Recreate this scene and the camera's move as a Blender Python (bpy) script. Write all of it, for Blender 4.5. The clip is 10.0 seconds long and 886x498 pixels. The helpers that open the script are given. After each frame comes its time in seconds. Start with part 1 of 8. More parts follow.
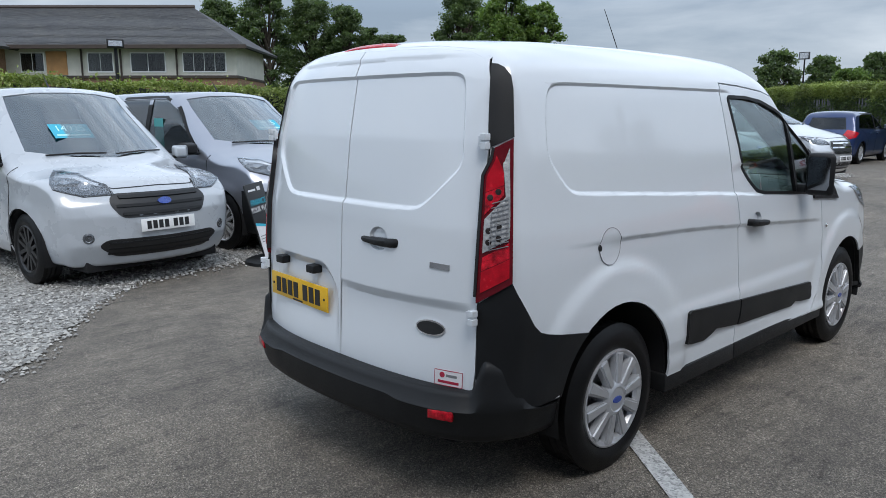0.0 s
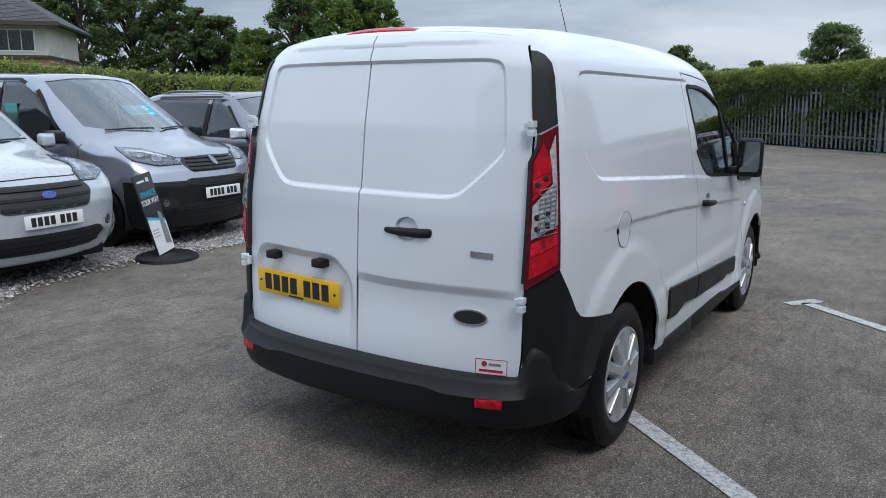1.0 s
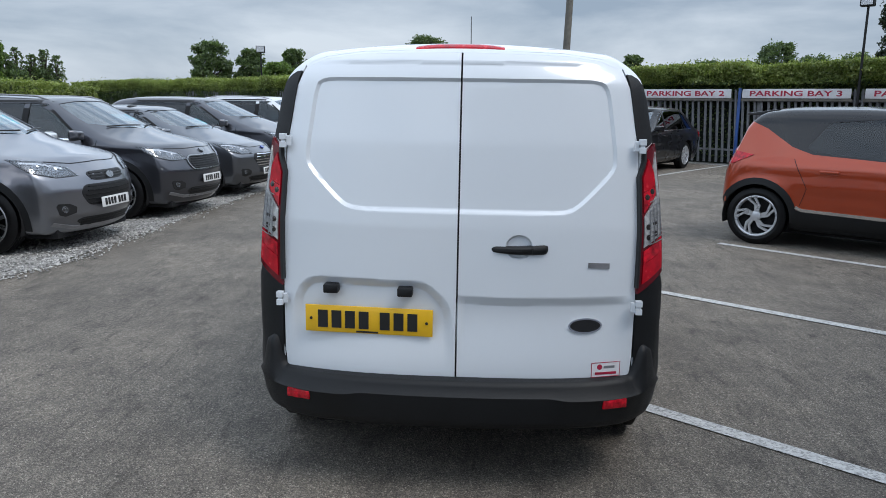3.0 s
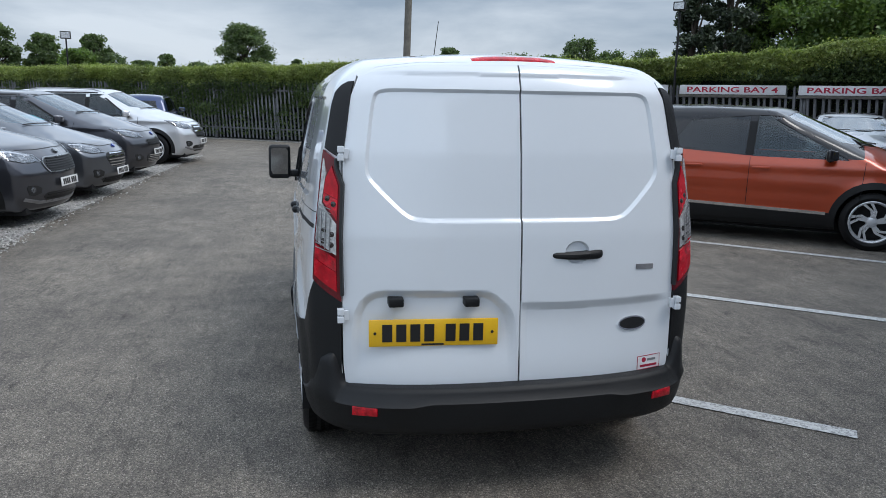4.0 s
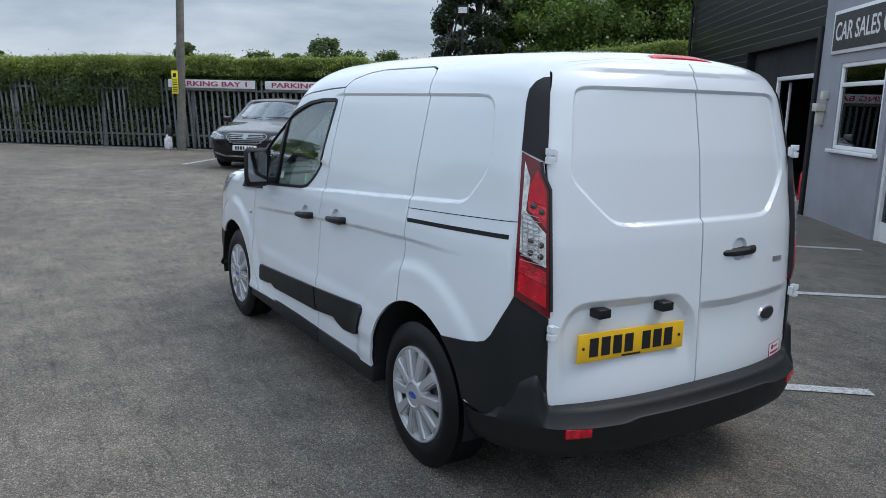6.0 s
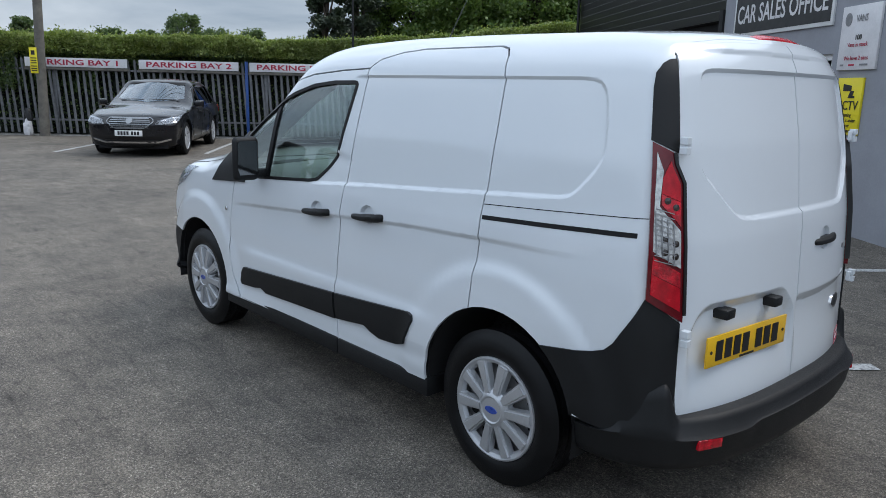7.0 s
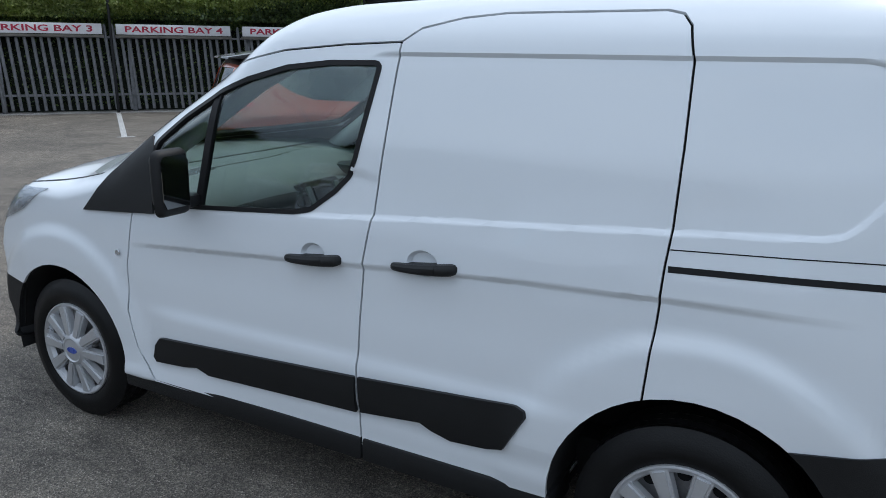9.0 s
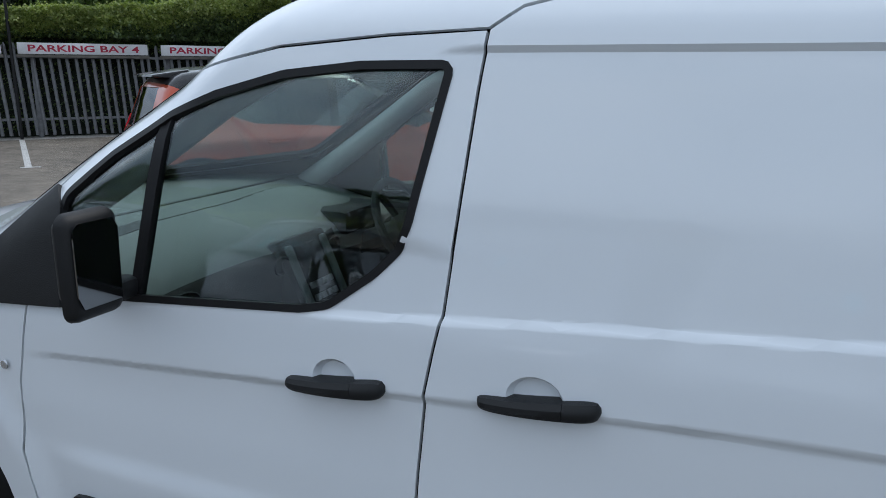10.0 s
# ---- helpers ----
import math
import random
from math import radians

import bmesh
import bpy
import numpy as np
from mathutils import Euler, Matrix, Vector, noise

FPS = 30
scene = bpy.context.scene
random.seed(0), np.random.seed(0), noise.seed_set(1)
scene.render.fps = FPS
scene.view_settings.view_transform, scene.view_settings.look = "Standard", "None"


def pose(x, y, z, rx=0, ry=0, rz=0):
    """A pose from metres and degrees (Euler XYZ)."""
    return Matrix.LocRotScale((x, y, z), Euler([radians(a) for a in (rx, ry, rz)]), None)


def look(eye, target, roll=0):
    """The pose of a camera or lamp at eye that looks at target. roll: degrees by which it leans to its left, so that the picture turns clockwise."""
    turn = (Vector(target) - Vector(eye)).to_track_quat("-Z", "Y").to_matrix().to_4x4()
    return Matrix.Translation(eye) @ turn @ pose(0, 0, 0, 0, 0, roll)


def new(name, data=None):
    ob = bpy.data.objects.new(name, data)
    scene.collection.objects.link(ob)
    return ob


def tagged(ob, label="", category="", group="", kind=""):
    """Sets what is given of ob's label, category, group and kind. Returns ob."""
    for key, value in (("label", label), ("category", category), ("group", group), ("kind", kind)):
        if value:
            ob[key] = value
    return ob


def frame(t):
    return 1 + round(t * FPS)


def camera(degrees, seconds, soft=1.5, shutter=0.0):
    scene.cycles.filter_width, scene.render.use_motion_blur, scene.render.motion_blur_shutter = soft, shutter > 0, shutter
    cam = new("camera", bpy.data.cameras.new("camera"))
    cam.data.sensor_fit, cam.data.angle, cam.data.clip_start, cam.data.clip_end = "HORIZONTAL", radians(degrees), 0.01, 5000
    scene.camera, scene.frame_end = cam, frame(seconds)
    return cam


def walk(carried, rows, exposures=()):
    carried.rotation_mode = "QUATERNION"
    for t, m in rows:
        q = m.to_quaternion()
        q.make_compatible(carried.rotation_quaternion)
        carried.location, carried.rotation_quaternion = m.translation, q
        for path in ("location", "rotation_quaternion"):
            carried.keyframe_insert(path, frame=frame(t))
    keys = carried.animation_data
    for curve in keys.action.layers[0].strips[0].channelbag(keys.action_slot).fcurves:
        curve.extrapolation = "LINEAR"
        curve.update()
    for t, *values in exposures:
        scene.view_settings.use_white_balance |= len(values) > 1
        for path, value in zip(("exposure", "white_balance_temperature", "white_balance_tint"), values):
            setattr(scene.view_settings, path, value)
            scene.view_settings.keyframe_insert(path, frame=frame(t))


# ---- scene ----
cam = camera(61.8, 10.0, soft=0.5)
PATH = [
    (0, (-2.598, -2.516, 1.507), (-1.233, -1.098, 1.153), -0.1),
    (0.5, (-2.865, -2.269, 1.525), (-1.355, -1.016, 1.14), 0.0),
    (1, (-3.059, -1.894, 1.51), (-1.412, -0.827, 1.12), 0.2),
    (1.5, (-3.277, -1.478, 1.518), (-1.515, -0.615, 1.133), 0.4),
    (2, (-3.454, -0.996, 1.497), (-1.588, -0.382, 1.124), 0.7),
    (3.5, (-3.615, 0.385, 1.607), (-1.659, 0.235, 1.217), 0.9),
    (4, (-3.556, 0.884, 1.629), (-1.634, 0.497, 1.233), 1.0),
    (4.5, (-3.422, 1.34, 1.614), (-1.553, 0.746, 1.222), 1.1),
    (5, (-3.227, 1.761, 1.617), (-1.415, 1.007, 1.232), 1.3),
    (5.5, (-2.989, 2.098, 1.601), (-1.237, 1.213, 1.218), 1.3),
    (7, (-1.911, 2.9, 1.582), (-0.465, 1.586, 1.157), 1.4),
    (7.5, (-1.468, 2.996, 1.58), (-0.13, 1.587, 1.104), 1.1),
    (8, (-1.062, 3.01, 1.594), (0.138, 1.497, 1.075), 1.0),
    (8.5, (-0.597, 2.899, 1.631), (0.46, 1.291, 1.087), 0.6),
    (9, (-0.276, 2.781, 1.645), (0.655, 1.089, 1.122), 0.6),
    (9.5, (0.11, 2.493, 1.613), (0.944, 0.741, 1.13), 0.5),
    (10, (0.508, 2.108, 1.588), (1.267, 0.318, 1.119), 0.3),
]
walk(cam, [(t, look(eye, target, roll)) for t, eye, target, roll in PATH],
     [(0, 0.03), (2, 0.06), (5.5, 0.08), (7.0, 0.02), (7.6, 0.14), (8.5, 0.13), (9.0, -0.06), (9.5, -0.08), (10, -0.11)])

# ---------------------------------------------------------------- world, sun
world = bpy.data.worlds.new("overcast")
scene.world = world
world.use_nodes = True
wt = world.node_tree
wt.nodes.clear()
w_out = wt.nodes.new("ShaderNodeOutputWorld")
w_bg = wt.nodes.new("ShaderNodeBackground")
w_sky = wt.nodes.new("ShaderNodeTexSky")
w_sky.sky_type, w_sky.sun_disc = "NISHITA", False
w_sky.sun_elevation, w_sky.sun_rotation = radians(58), radians(218)
w_sky.air_density, w_sky.dust_density = 1.0, 2.0
w_co = wt.nodes.new("ShaderNodeTexCoord")
w_map = wt.nodes.new("ShaderNodeMapping")
w_map.inputs["Scale"].default_value = (1.0, 1.0, 4.5)
w_noise = wt.nodes.new("ShaderNodeTexNoise")
w_noise.inputs["Scale"].default_value, w_noise.inputs["Detail"].default_value = 2.3, 8
w_noise.inputs["Roughness"].default_value, w_noise.inputs["Distortion"].default_value = 0.55, 0.25
w_ramp = wt.nodes.new("ShaderNodeValToRGB")
w_ramp.color_ramp.elements[0].position, w_ramp.color_ramp.elements[0].color = 0.36, (3.2, 4.05, 5.2, 1)
w_ramp.color_ramp.elements[1].position, w_ramp.color_ramp.elements[1].color = 0.66, (7.0, 7.8, 8.8, 1)
w_mix = wt.nodes.new("ShaderNodeMix")
w_mix.data_type = "RGBA"
w_mix.inputs[0].default_value = 0.86
L = wt.links.new
L(w_co.outputs["Generated"], w_map.inputs["Vector"])
L(w_map.outputs["Vector"], w_noise.inputs["Vector"])
L(w_noise.outputs["Fac"], w_ramp.inputs["Fac"])
L(w_sky.outputs["Color"], w_mix.inputs[6])
L(w_ramp.outputs["Color"], w_mix.inputs[7])
w_sep = wt.nodes.new("ShaderNodeSeparateXYZ")
w_rng = wt.nodes.new("ShaderNodeMapRange")
w_rng.inputs["From Min"].default_value, w_rng.inputs["From Max"].default_value = 0.13, 0.32
w_rng.inputs["To Min"].default_value, w_rng.inputs["To Max"].default_value = 0.76, 1.65  # an overcast sky is brightest overhead
w_mul = wt.nodes.new("ShaderNodeVectorMath")
w_mul.operation = "SCALE"
L(w_co.outputs["Generated"], w_sep.inputs[0])
L(w_sep.outputs["Z"], w_rng.inputs["Value"])
L(w_mix.outputs[2], w_mul.inputs[0])
L(w_rng.outputs["Result"], w_mul.inputs["Scale"])
L(w_mul.outputs[0], w_bg.inputs["Color"])
w_bg.inputs["Strength"].default_value = 0.130
L(w_bg.outputs["Background"], w_out.inputs["Surface"])

sun = new("sun", bpy.data.lights.new("sun", "SUN"))
sun.data.energy, sun.data.angle, sun.data.color = 1.35, radians(25), (1.0, 0.98, 0.96)
sun.matrix_world = look((-6, -10, 18), (0, 0, 0))


# ---------------------------------------------------------------- materials
def node_mat(name):
    m = bpy.data.materials.new(name)
    m.use_nodes = True
    nt = m.node_tree
    return m, nt, nt.nodes["Principled BSDF"], nt.links.new


def tex(nt, kind, scale, detail=4, rough=0.55, vec=None):
    n = nt.nodes.new("ShaderNodeTex" + kind)
    n.inputs["Scale"].default_value = scale
    if kind == "Noise":
        n.inputs["Detail"].default_value, n.inputs["Roughness"].default_value = detail, rough
    nt.links.new(vec, n.inputs["Vector"])
    return n


def ramp(nt, fac, stops):
    r = nt.nodes.new("ShaderNodeValToRGB")
    els = r.color_ramp.elements
    while len(els) < len(stops):
        els.new(0.5)
    for e, (p, c) in zip(els, stops):
        e.position, e.color = p, (*c, 1) if len(c) == 3 else c
    nt.links.new(fac, r.inputs["Fac"])
    return r.outputs["Color"]


def mixc(nt, fac, a, b, blend="MIX"):
    n = nt.nodes.new("ShaderNodeMix")
    n.data_type, n.blend_type = "RGBA", blend
    for i, v in ((0, fac), (6, a), (7, b)):
        if isinstance(v, (int, float)):
            n.inputs[i].default_value = v
        elif isinstance(v, tuple):
            n.inputs[i].default_value = (*v, 1)
        else:
            nt.links.new(v, n.inputs[i])
    return n.outputs[2]


def bump(nt, height, strength, dist, prev=None):
    b = nt.nodes.new("ShaderNodeBump")
    b.inputs["Strength"].default_value, b.inputs["Distance"].default_value = strength, dist
    nt.links.new(height, b.inputs["Height"])
    if prev:
        nt.links.new(prev, b.inputs["Normal"])
    return b.outputs["Normal"]


def mat(name, col, rough=0.5, metal=0.0, var=0.12, scale=6.0, bmp=0.0, bscale=150.0, coat=0.0, rvar=0.08, spec=0.5):
    """A plain surface with stains at two scales and a fine relief."""
    m, nt, p, link = node_mat(name)
    co = nt.nodes.new("ShaderNodeTexCoord").outputs["Object"]
    n1, n2 = tex(nt, "Noise", scale, 5, 0.6, co), tex(nt, "Noise", scale * 14, 3, 0.6, co)
    dark, light = tuple(c * (1 - var) for c in col), tuple(min(1, c * (1 + var)) for c in col)
    c1 = ramp(nt, n1.outputs["Fac"], [(0.3, dark), (0.7, light)])
    c2 = ramp(nt, n2.outputs["Fac"], [(0.3, (1 - var * 0.6,) * 3), (0.7, (1, 1, 1))])
    link(mixc(nt, 1.0, c1, c2, "MULTIPLY"), p.inputs["Base Color"])
    rr = ramp(nt, n1.outputs["Fac"], [(0.25, (max(0, rough - rvar),) * 3), (0.75, (min(1, rough + rvar),) * 3)])
    link(rr, p.inputs["Roughness"])
    p.inputs["Metallic"].default_value = metal
    p.inputs["Specular IOR Level"].default_value = spec
    p.inputs["Coat Weight"].default_value, p.inputs["Coat Roughness"].default_value = coat, 0.04
    if bmp:
        n3 = tex(nt, "Noise", bscale, 4, 0.6, co)
        link(bump(nt, n3.outputs["Fac"], bmp, 0.004), p.inputs["Normal"])
    return m


def paint(name, col, metal=0.0, var=0.03):
    dark = max(col) < 0.05
    m = mat(name, col, 0.32 if metal else 0.28, metal, var, 2.5, 0, 1, 0.7 if dark else 1.0, 0.04 if var > 0.02 else 0.004, 0.15 if dark else 0.5)
    return m


def glass_mat(name, tint, base=0.06, edge=0.75):
    """Thin tinted pane: clear sheet with a mirror film that grows towards grazing angles."""
    m = bpy.data.materials.new(name)
    m.use_nodes = True
    nt = m.node_tree
    nt.nodes.clear()
    out = nt.nodes.new("ShaderNodeOutputMaterial")
    mix = nt.nodes.new("ShaderNodeMixShader")
    tr, gl = nt.nodes.new("ShaderNodeBsdfTransparent"), nt.nodes.new("ShaderNodeBsdfGlossy")
    tr.inputs["Color"].default_value = (*tint, 1)
    gl.inputs["Roughness"].default_value = 0.015
    gl.inputs["Color"].default_value = (0.95, 0.97, 1, 1)
    lw = nt.nodes.new("ShaderNodeLayerWeight")
    lw.inputs["Blend"].default_value = 0.5
    pw = nt.nodes.new("ShaderNodeMath")
    pw.operation = "POWER"
    pw.inputs[1].default_value = 2.9
    mr = nt.nodes.new("ShaderNodeMapRange")
    mr.inputs["To Min"].default_value, mr.inputs["To Max"].default_value = base, edge
    nt.links.new(lw.outputs["Facing"], pw.inputs[0])
    nt.links.new(pw.outputs[0], mr.inputs["Value"])
    nt.links.new(mr.outputs["Result"], mix.inputs["Fac"])
    nt.links.new(tr.outputs[0], mix.inputs[1])
    nt.links.new(gl.outputs[0], mix.inputs[2])
    nt.links.new(mix.outputs[0], out.inputs["Surface"])
    return m


def leaf_mat(name, a, b, c, thin=0.34):
    """Leaves that let a part of the daylight through."""
    m, nt, p, link = node_mat(name)
    geo = nt.nodes.new("ShaderNodeNewGeometry")
    co = nt.nodes.new("ShaderNodeTexCoord").outputs["Object"]
    col = ramp(nt, geo.outputs["Random Per Island"], [(0.0, a), (0.5, b), (1.0, c)])
    big = ramp(nt, tex(nt, "Noise", 0.9, 4, 0.6, co).outputs["Fac"], [(0.3, (0.62, 0.62, 0.64)), (0.7, (1.15, 1.12, 1.0))])
    colour = mixc(nt, 1.0, col, big, "MULTIPLY")
    link(colour, p.inputs["Base Color"])
    p.inputs["Roughness"].default_value = 0.5
    if thin:
        out = nt.nodes["Material Output"]
        tl, mx = nt.nodes.new("ShaderNodeBsdfTranslucent"), nt.nodes.new("ShaderNodeMixShader")
        link(mixc(nt, 1.0, colour, (1.35, 1.5, 0.8), "MULTIPLY"), tl.inputs["Color"])
        mx.inputs["Fac"].default_value = thin
        link(p.outputs[0], mx.inputs[1]), link(tl.outputs[0], mx.inputs[2]), link(mx.outputs[0], out.inputs["Surface"])
    return m


def asphalt_mat():
    m, nt, p, link = node_mat("asphalt")
    co = nt.nodes.new("ShaderNodeTexCoord").outputs["Object"]
    stone = tex(nt, "Voronoi", 175, vec=co)
    stone2 = tex(nt, "Voronoi", 330, vec=co)
    grit = tex(nt, "Noise", 260, 3, 0.7, co)
    base = ramp(nt, stone.outputs["Color"], [(0.0, (0.060, 0.054, 0.046)), (0.5, (0.146, 0.129, 0.109)), (0.8, (0.250, 0.221, 0.187)), (1.0, (0.48, 0.428, 0.365))])
    fine = ramp(nt, stone2.outputs["Color"], [(0.1, (0.55, 0.55, 0.55)), (0.9, (1.4, 1.4, 1.4))])
    c = mixc(nt, 0.8, base, fine, "MULTIPLY")
    worn = tex(nt, "Noise", 0.55, 6, 0.62, co)
    c = mixc(nt, 1.0, c, ramp(nt, worn.outputs["Fac"], [(0.30, (0.74, 0.74, 0.75)), (0.5, (1, 1, 1)), (0.70, (1.28, 1.27, 1.24))]), "MULTIPLY")
    mid = tex(nt, "Noise", 3.2, 5, 0.65, co)
    c = mixc(nt, 1.0, c, ramp(nt, mid.outputs["Fac"], [(0.3, (0.72, 0.72, 0.73)), (0.7, (1.2, 1.2, 1.18))]), "MULTIPLY")
    # oil drips and tyre scuffs
    sp = nt.nodes.new("ShaderNodeMapping")
    sp.inputs["Scale"].default_value = (1.0, 1.9, 1.0)
    sp.inputs["Rotation"].default_value = (0, 0, 0.5)
    link(co, sp.inputs["Vector"])
    spots = tex(nt, "Noise", 1.9, 3, 0.5, sp.outputs["Vector"])
    c = mixc(nt, ramp(nt, spots.outputs["Fac"], [(0.68, (0, 0, 0)), (0.80, (0.7, 0.7, 0.7))]), c, (0.028, 0.028, 0.03))
    # worn scratches, tyre marks and small dark patches
    st = nt.nodes.new("ShaderNodeMapping")
    st.inputs["Scale"].default_value = (1.0, 7.0, 1.0)
    st.inputs["Rotation"].default_value = (0, 0, -0.35)
    link(co, st.inputs["Vector"])
    streak = tex(nt, "Noise", 2.6, 7, 0.72, st.outputs["Vector"])
    streak.inputs["Distortion"].default_value = 0.8
    c = mixc(nt, 1.0, c, ramp(nt, streak.outputs["Fac"], [(0.34, (0.64, 0.64, 0.64)), (0.45, (0.96, 0.96, 0.96)), (0.58, (1.02, 1.02, 1.02)), (0.68, (1.22, 1.21, 1.19))]), "MULTIPLY")
    patch = tex(nt, "Noise", 3.4, 9, 0.74, sp.outputs["Vector"])
    c = mixc(nt, 1.0, c, ramp(nt, patch.outputs["Fac"], [(0.575, (1, 1, 1)), (0.69, (0.42, 0.42, 0.43))]), "MULTIPLY")
    link(c, p.inputs["Base Color"])
    p.inputs["Roughness"].default_value = 0.82
    p.inputs["Specular IOR Level"].default_value = 0.35
    nrm = bump(nt, stone.outputs["Distance"], 0.7, 0.006)
    nrm = bump(nt, grit.outputs["Fac"], 0.5, 0.004, nrm)
    link(nrm, p.inputs["Normal"])
    return m


def gravel_mat(name="gravel_bed", k=0.85):
    m, nt, p, link = node_mat(name)
    co = nt.nodes.new("ShaderNodeTexCoord").outputs["Object"]
    v = tex(nt, "Voronoi", 34, vec=co)
    c = ramp(nt, v.outputs["Color"], [(0.0, (0.17 * k, 0.16 * k, 0.15 * k)), (0.5, (0.36 * k, 0.35 * k, 0.33 * k)), (1.0, (0.62 * k, 0.60 * k, 0.57 * k))])
    c = mixc(nt, 1.0, c, ramp(nt, tex(nt, "Noise", 1.2, 5, 0.6, co).outputs["Fac"], [(0.3, (0.7, 0.7, 0.7)), (0.7, (1.1, 1.1, 1.08))]), "MULTIPLY")
    link(c, p.inputs["Base Color"])
    p.inputs["Roughness"].default_value = 0.85
    link(bump(nt, v.outputs["Distance"], 1.0, 0.02), p.inputs["Normal"])
    return m


def stone_mat():
    m, nt, p, link = node_mat("gravel_stone")
    geo = nt.nodes.new("ShaderNodeNewGeometry")
    link(ramp(nt, geo.outputs["Random Per Island"], [(0.0, (0.15, 0.145, 0.135)), (0.4, (0.30, 0.29, 0.275)), (0.75, (0.43, 0.42, 0.395)), (1.0, (0.54, 0.52, 0.49))]), p.inputs["Base Color"])
    p.inputs["Roughness"].default_value = 0.8
    return m


def line_mat():
    """Worn white road paint that lets the asphalt through."""
    m, nt, p, link = node_mat("road_paint")
    co = nt.nodes.new("ShaderNodeTexCoord").outputs["Object"]
    n = tex(nt, "Noise", 16, 6, 0.7, co)
    v = tex(nt, "Voronoi", 95, vec=co)
    f = mixc(nt, 0.45, n.outputs["Fac"], v.outputs["Color"])
    link(ramp(nt, f, [(0.34, (0.24, 0.24, 0.235)), (0.48, (0.44, 0.44, 0.43)), (0.7, (0.56, 0.56, 0.545))]), p.inputs["Base Color"])
    p.inputs["Roughness"].default_value = 0.8
    link(bump(nt, v.outputs["Distance"], 0.5, 0.005), p.inputs["Normal"])
    return m


def brick_mat(name, a, b, mortar, scale=1.0):
    m, nt, p, link = node_mat(name)
    co = nt.nodes.new("ShaderNodeTexCoord").outputs["Object"]
    n = tex(nt, "Noise", 3.0, 5, 0.6, co)
    n2 = tex(nt, "Noise", 14.0, 4, 0.6, co)
    c = ramp(nt, n2.outputs["Fac"], [(0.3, a), (0.7, b)])
    link(mixc(nt, 1.0, c, ramp(nt, n.outputs["Fac"], [(0.3, (0.75, 0.75, 0.75)), (0.7, (1.1, 1.1, 1.1))]), "MULTIPLY"), p.inputs["Base Color"])
    p.inputs["Roughness"].default_value = 0.85
    return m


def piece_mat(name, stops, rough=0.75):
    m, nt, p, link = node_mat(name)
    inf = nt.nodes.new("ShaderNodeObjectInfo")
    co = nt.nodes.new("ShaderNodeTexCoord").outputs["Object"]
    c = ramp(nt, inf.outputs["Random"], stops)
    n = tex(nt, "Noise", 9, 5, 0.65, co)
    link(mixc(nt, 1.0, c, ramp(nt, n.outputs["Fac"], [(0.3, (0.72, 0.72, 0.72)), (0.7, (1.1, 1.1, 1.1))]), "MULTIPLY"), p.inputs["Base Color"])
    p.inputs["Roughness"].default_value = rough
    return m


M_WHITE = paint("white_van_paint", (0.685, 0.72, 0.755), 0.0, 0.006)
M_PLASTIC = mat("black_plastic", (0.0095, 0.010, 0.011), 0.50, 0, 0.15, 5, 0.25, 420, 0, 0.06, 0.32)
M_RUBBER = mat("tyre_rubber", (0.005, 0.005, 0.0055), 0.48, 0, 0.25, 12, 0.2, 160, 0, 0.08, 0.24)
M_SEAL = mat("window_seal", (0.008, 0.008, 0.009), 0.5, 0, 0.1, 8, 0, 1, 0, 0.05, 0.25)
M_DARK = mat("dark_void", (0.006, 0.006, 0.007), 0.9, 0, 0.1, 4)
M_TRIM = mat("cabin_trim", (0.016, 0.0165, 0.018), 0.6, 0, 0.12, 6, 0.2, 300)
M_DASH = mat("dashboard_grey", (0.135, 0.155, 0.152), 0.62, 0, 0.1, 6, 0.25, 300)
M_CLOTH = mat("seat_cloth", (0.026, 0.027, 0.030), 0.9, 0, 0.2, 14, 0.3, 500)
M_SILVER = mat("silver_wheel_cover", (0.50, 0.51, 0.53), 0.33, 0.55, 0.06, 9)
M_ALLOY = mat("alloy_wheel", (0.58, 0.59, 0.61), 0.30, 0.5, 0.06, 9)
M_ALLOYD = mat("satin_grille_bar", (0.30, 0.31, 0.32), 0.3, 0.9, 0.06, 9)
M_STEEL = mat("dull_steel", (0.30, 0.30, 0.31), 0.5, 0.6, 0.2, 9)
# darkened base stands in for the dark surroundings the glass reflects
M_MIRROR = mat("dim_mirror_glass", (0.24, 0.25, 0.26), 0.03, 1.0, 0.02, 6)
M_LINING = mat("grey_pillar_lining", (0.36, 0.385, 0.375), 0.7, 0, 0.08, 6, 0.2, 300)
M_CHROME = mat("chrome", (0.8, 0.8, 0.82), 0.12, 1.0, 0.02, 6)
M_GLASS = glass_mat("tinted_glass", (0.88, 0.95, 0.93), 0.04)
M_GLASSW = glass_mat("shaded_windscreen", (0.60, 0.65, 0.65), 0.13)
M_GLASSD = glass_mat("dark_glass", (0.27, 0.29, 0.295), 0.05, 0.55)
M_GLASSS = glass_mat("car_side_glass", (0.58, 0.62, 0.62), 0.05, 0.55)
M_LENS = glass_mat("clear_lens", (0.93, 0.94, 0.95), 0.04, 0.35)
M_RED = mat("red_lens", (0.62, 0.006, 0.020), 0.16, 0, 0.65, 34, 0.7, 90, 0.5, 0.05, 0.4)
M_REDM = mat("dull_red_lens", (0.50, 0.005, 0.016), 0.25, 0, 0.3, 26, 0, 1, 0.2, 0.05, 0.3)
M_REDD = mat("deep_red_lens", (0.13, 0.003, 0.008), 0.2, 0, 0.2, 30, 0, 1, 0.35, 0.05, 0.3)
M_LAMP = mat("lamp_reflector", (0.62, 0.63, 0.65), 0.2, 0.75, 0.3, 60, 0.6, 120)
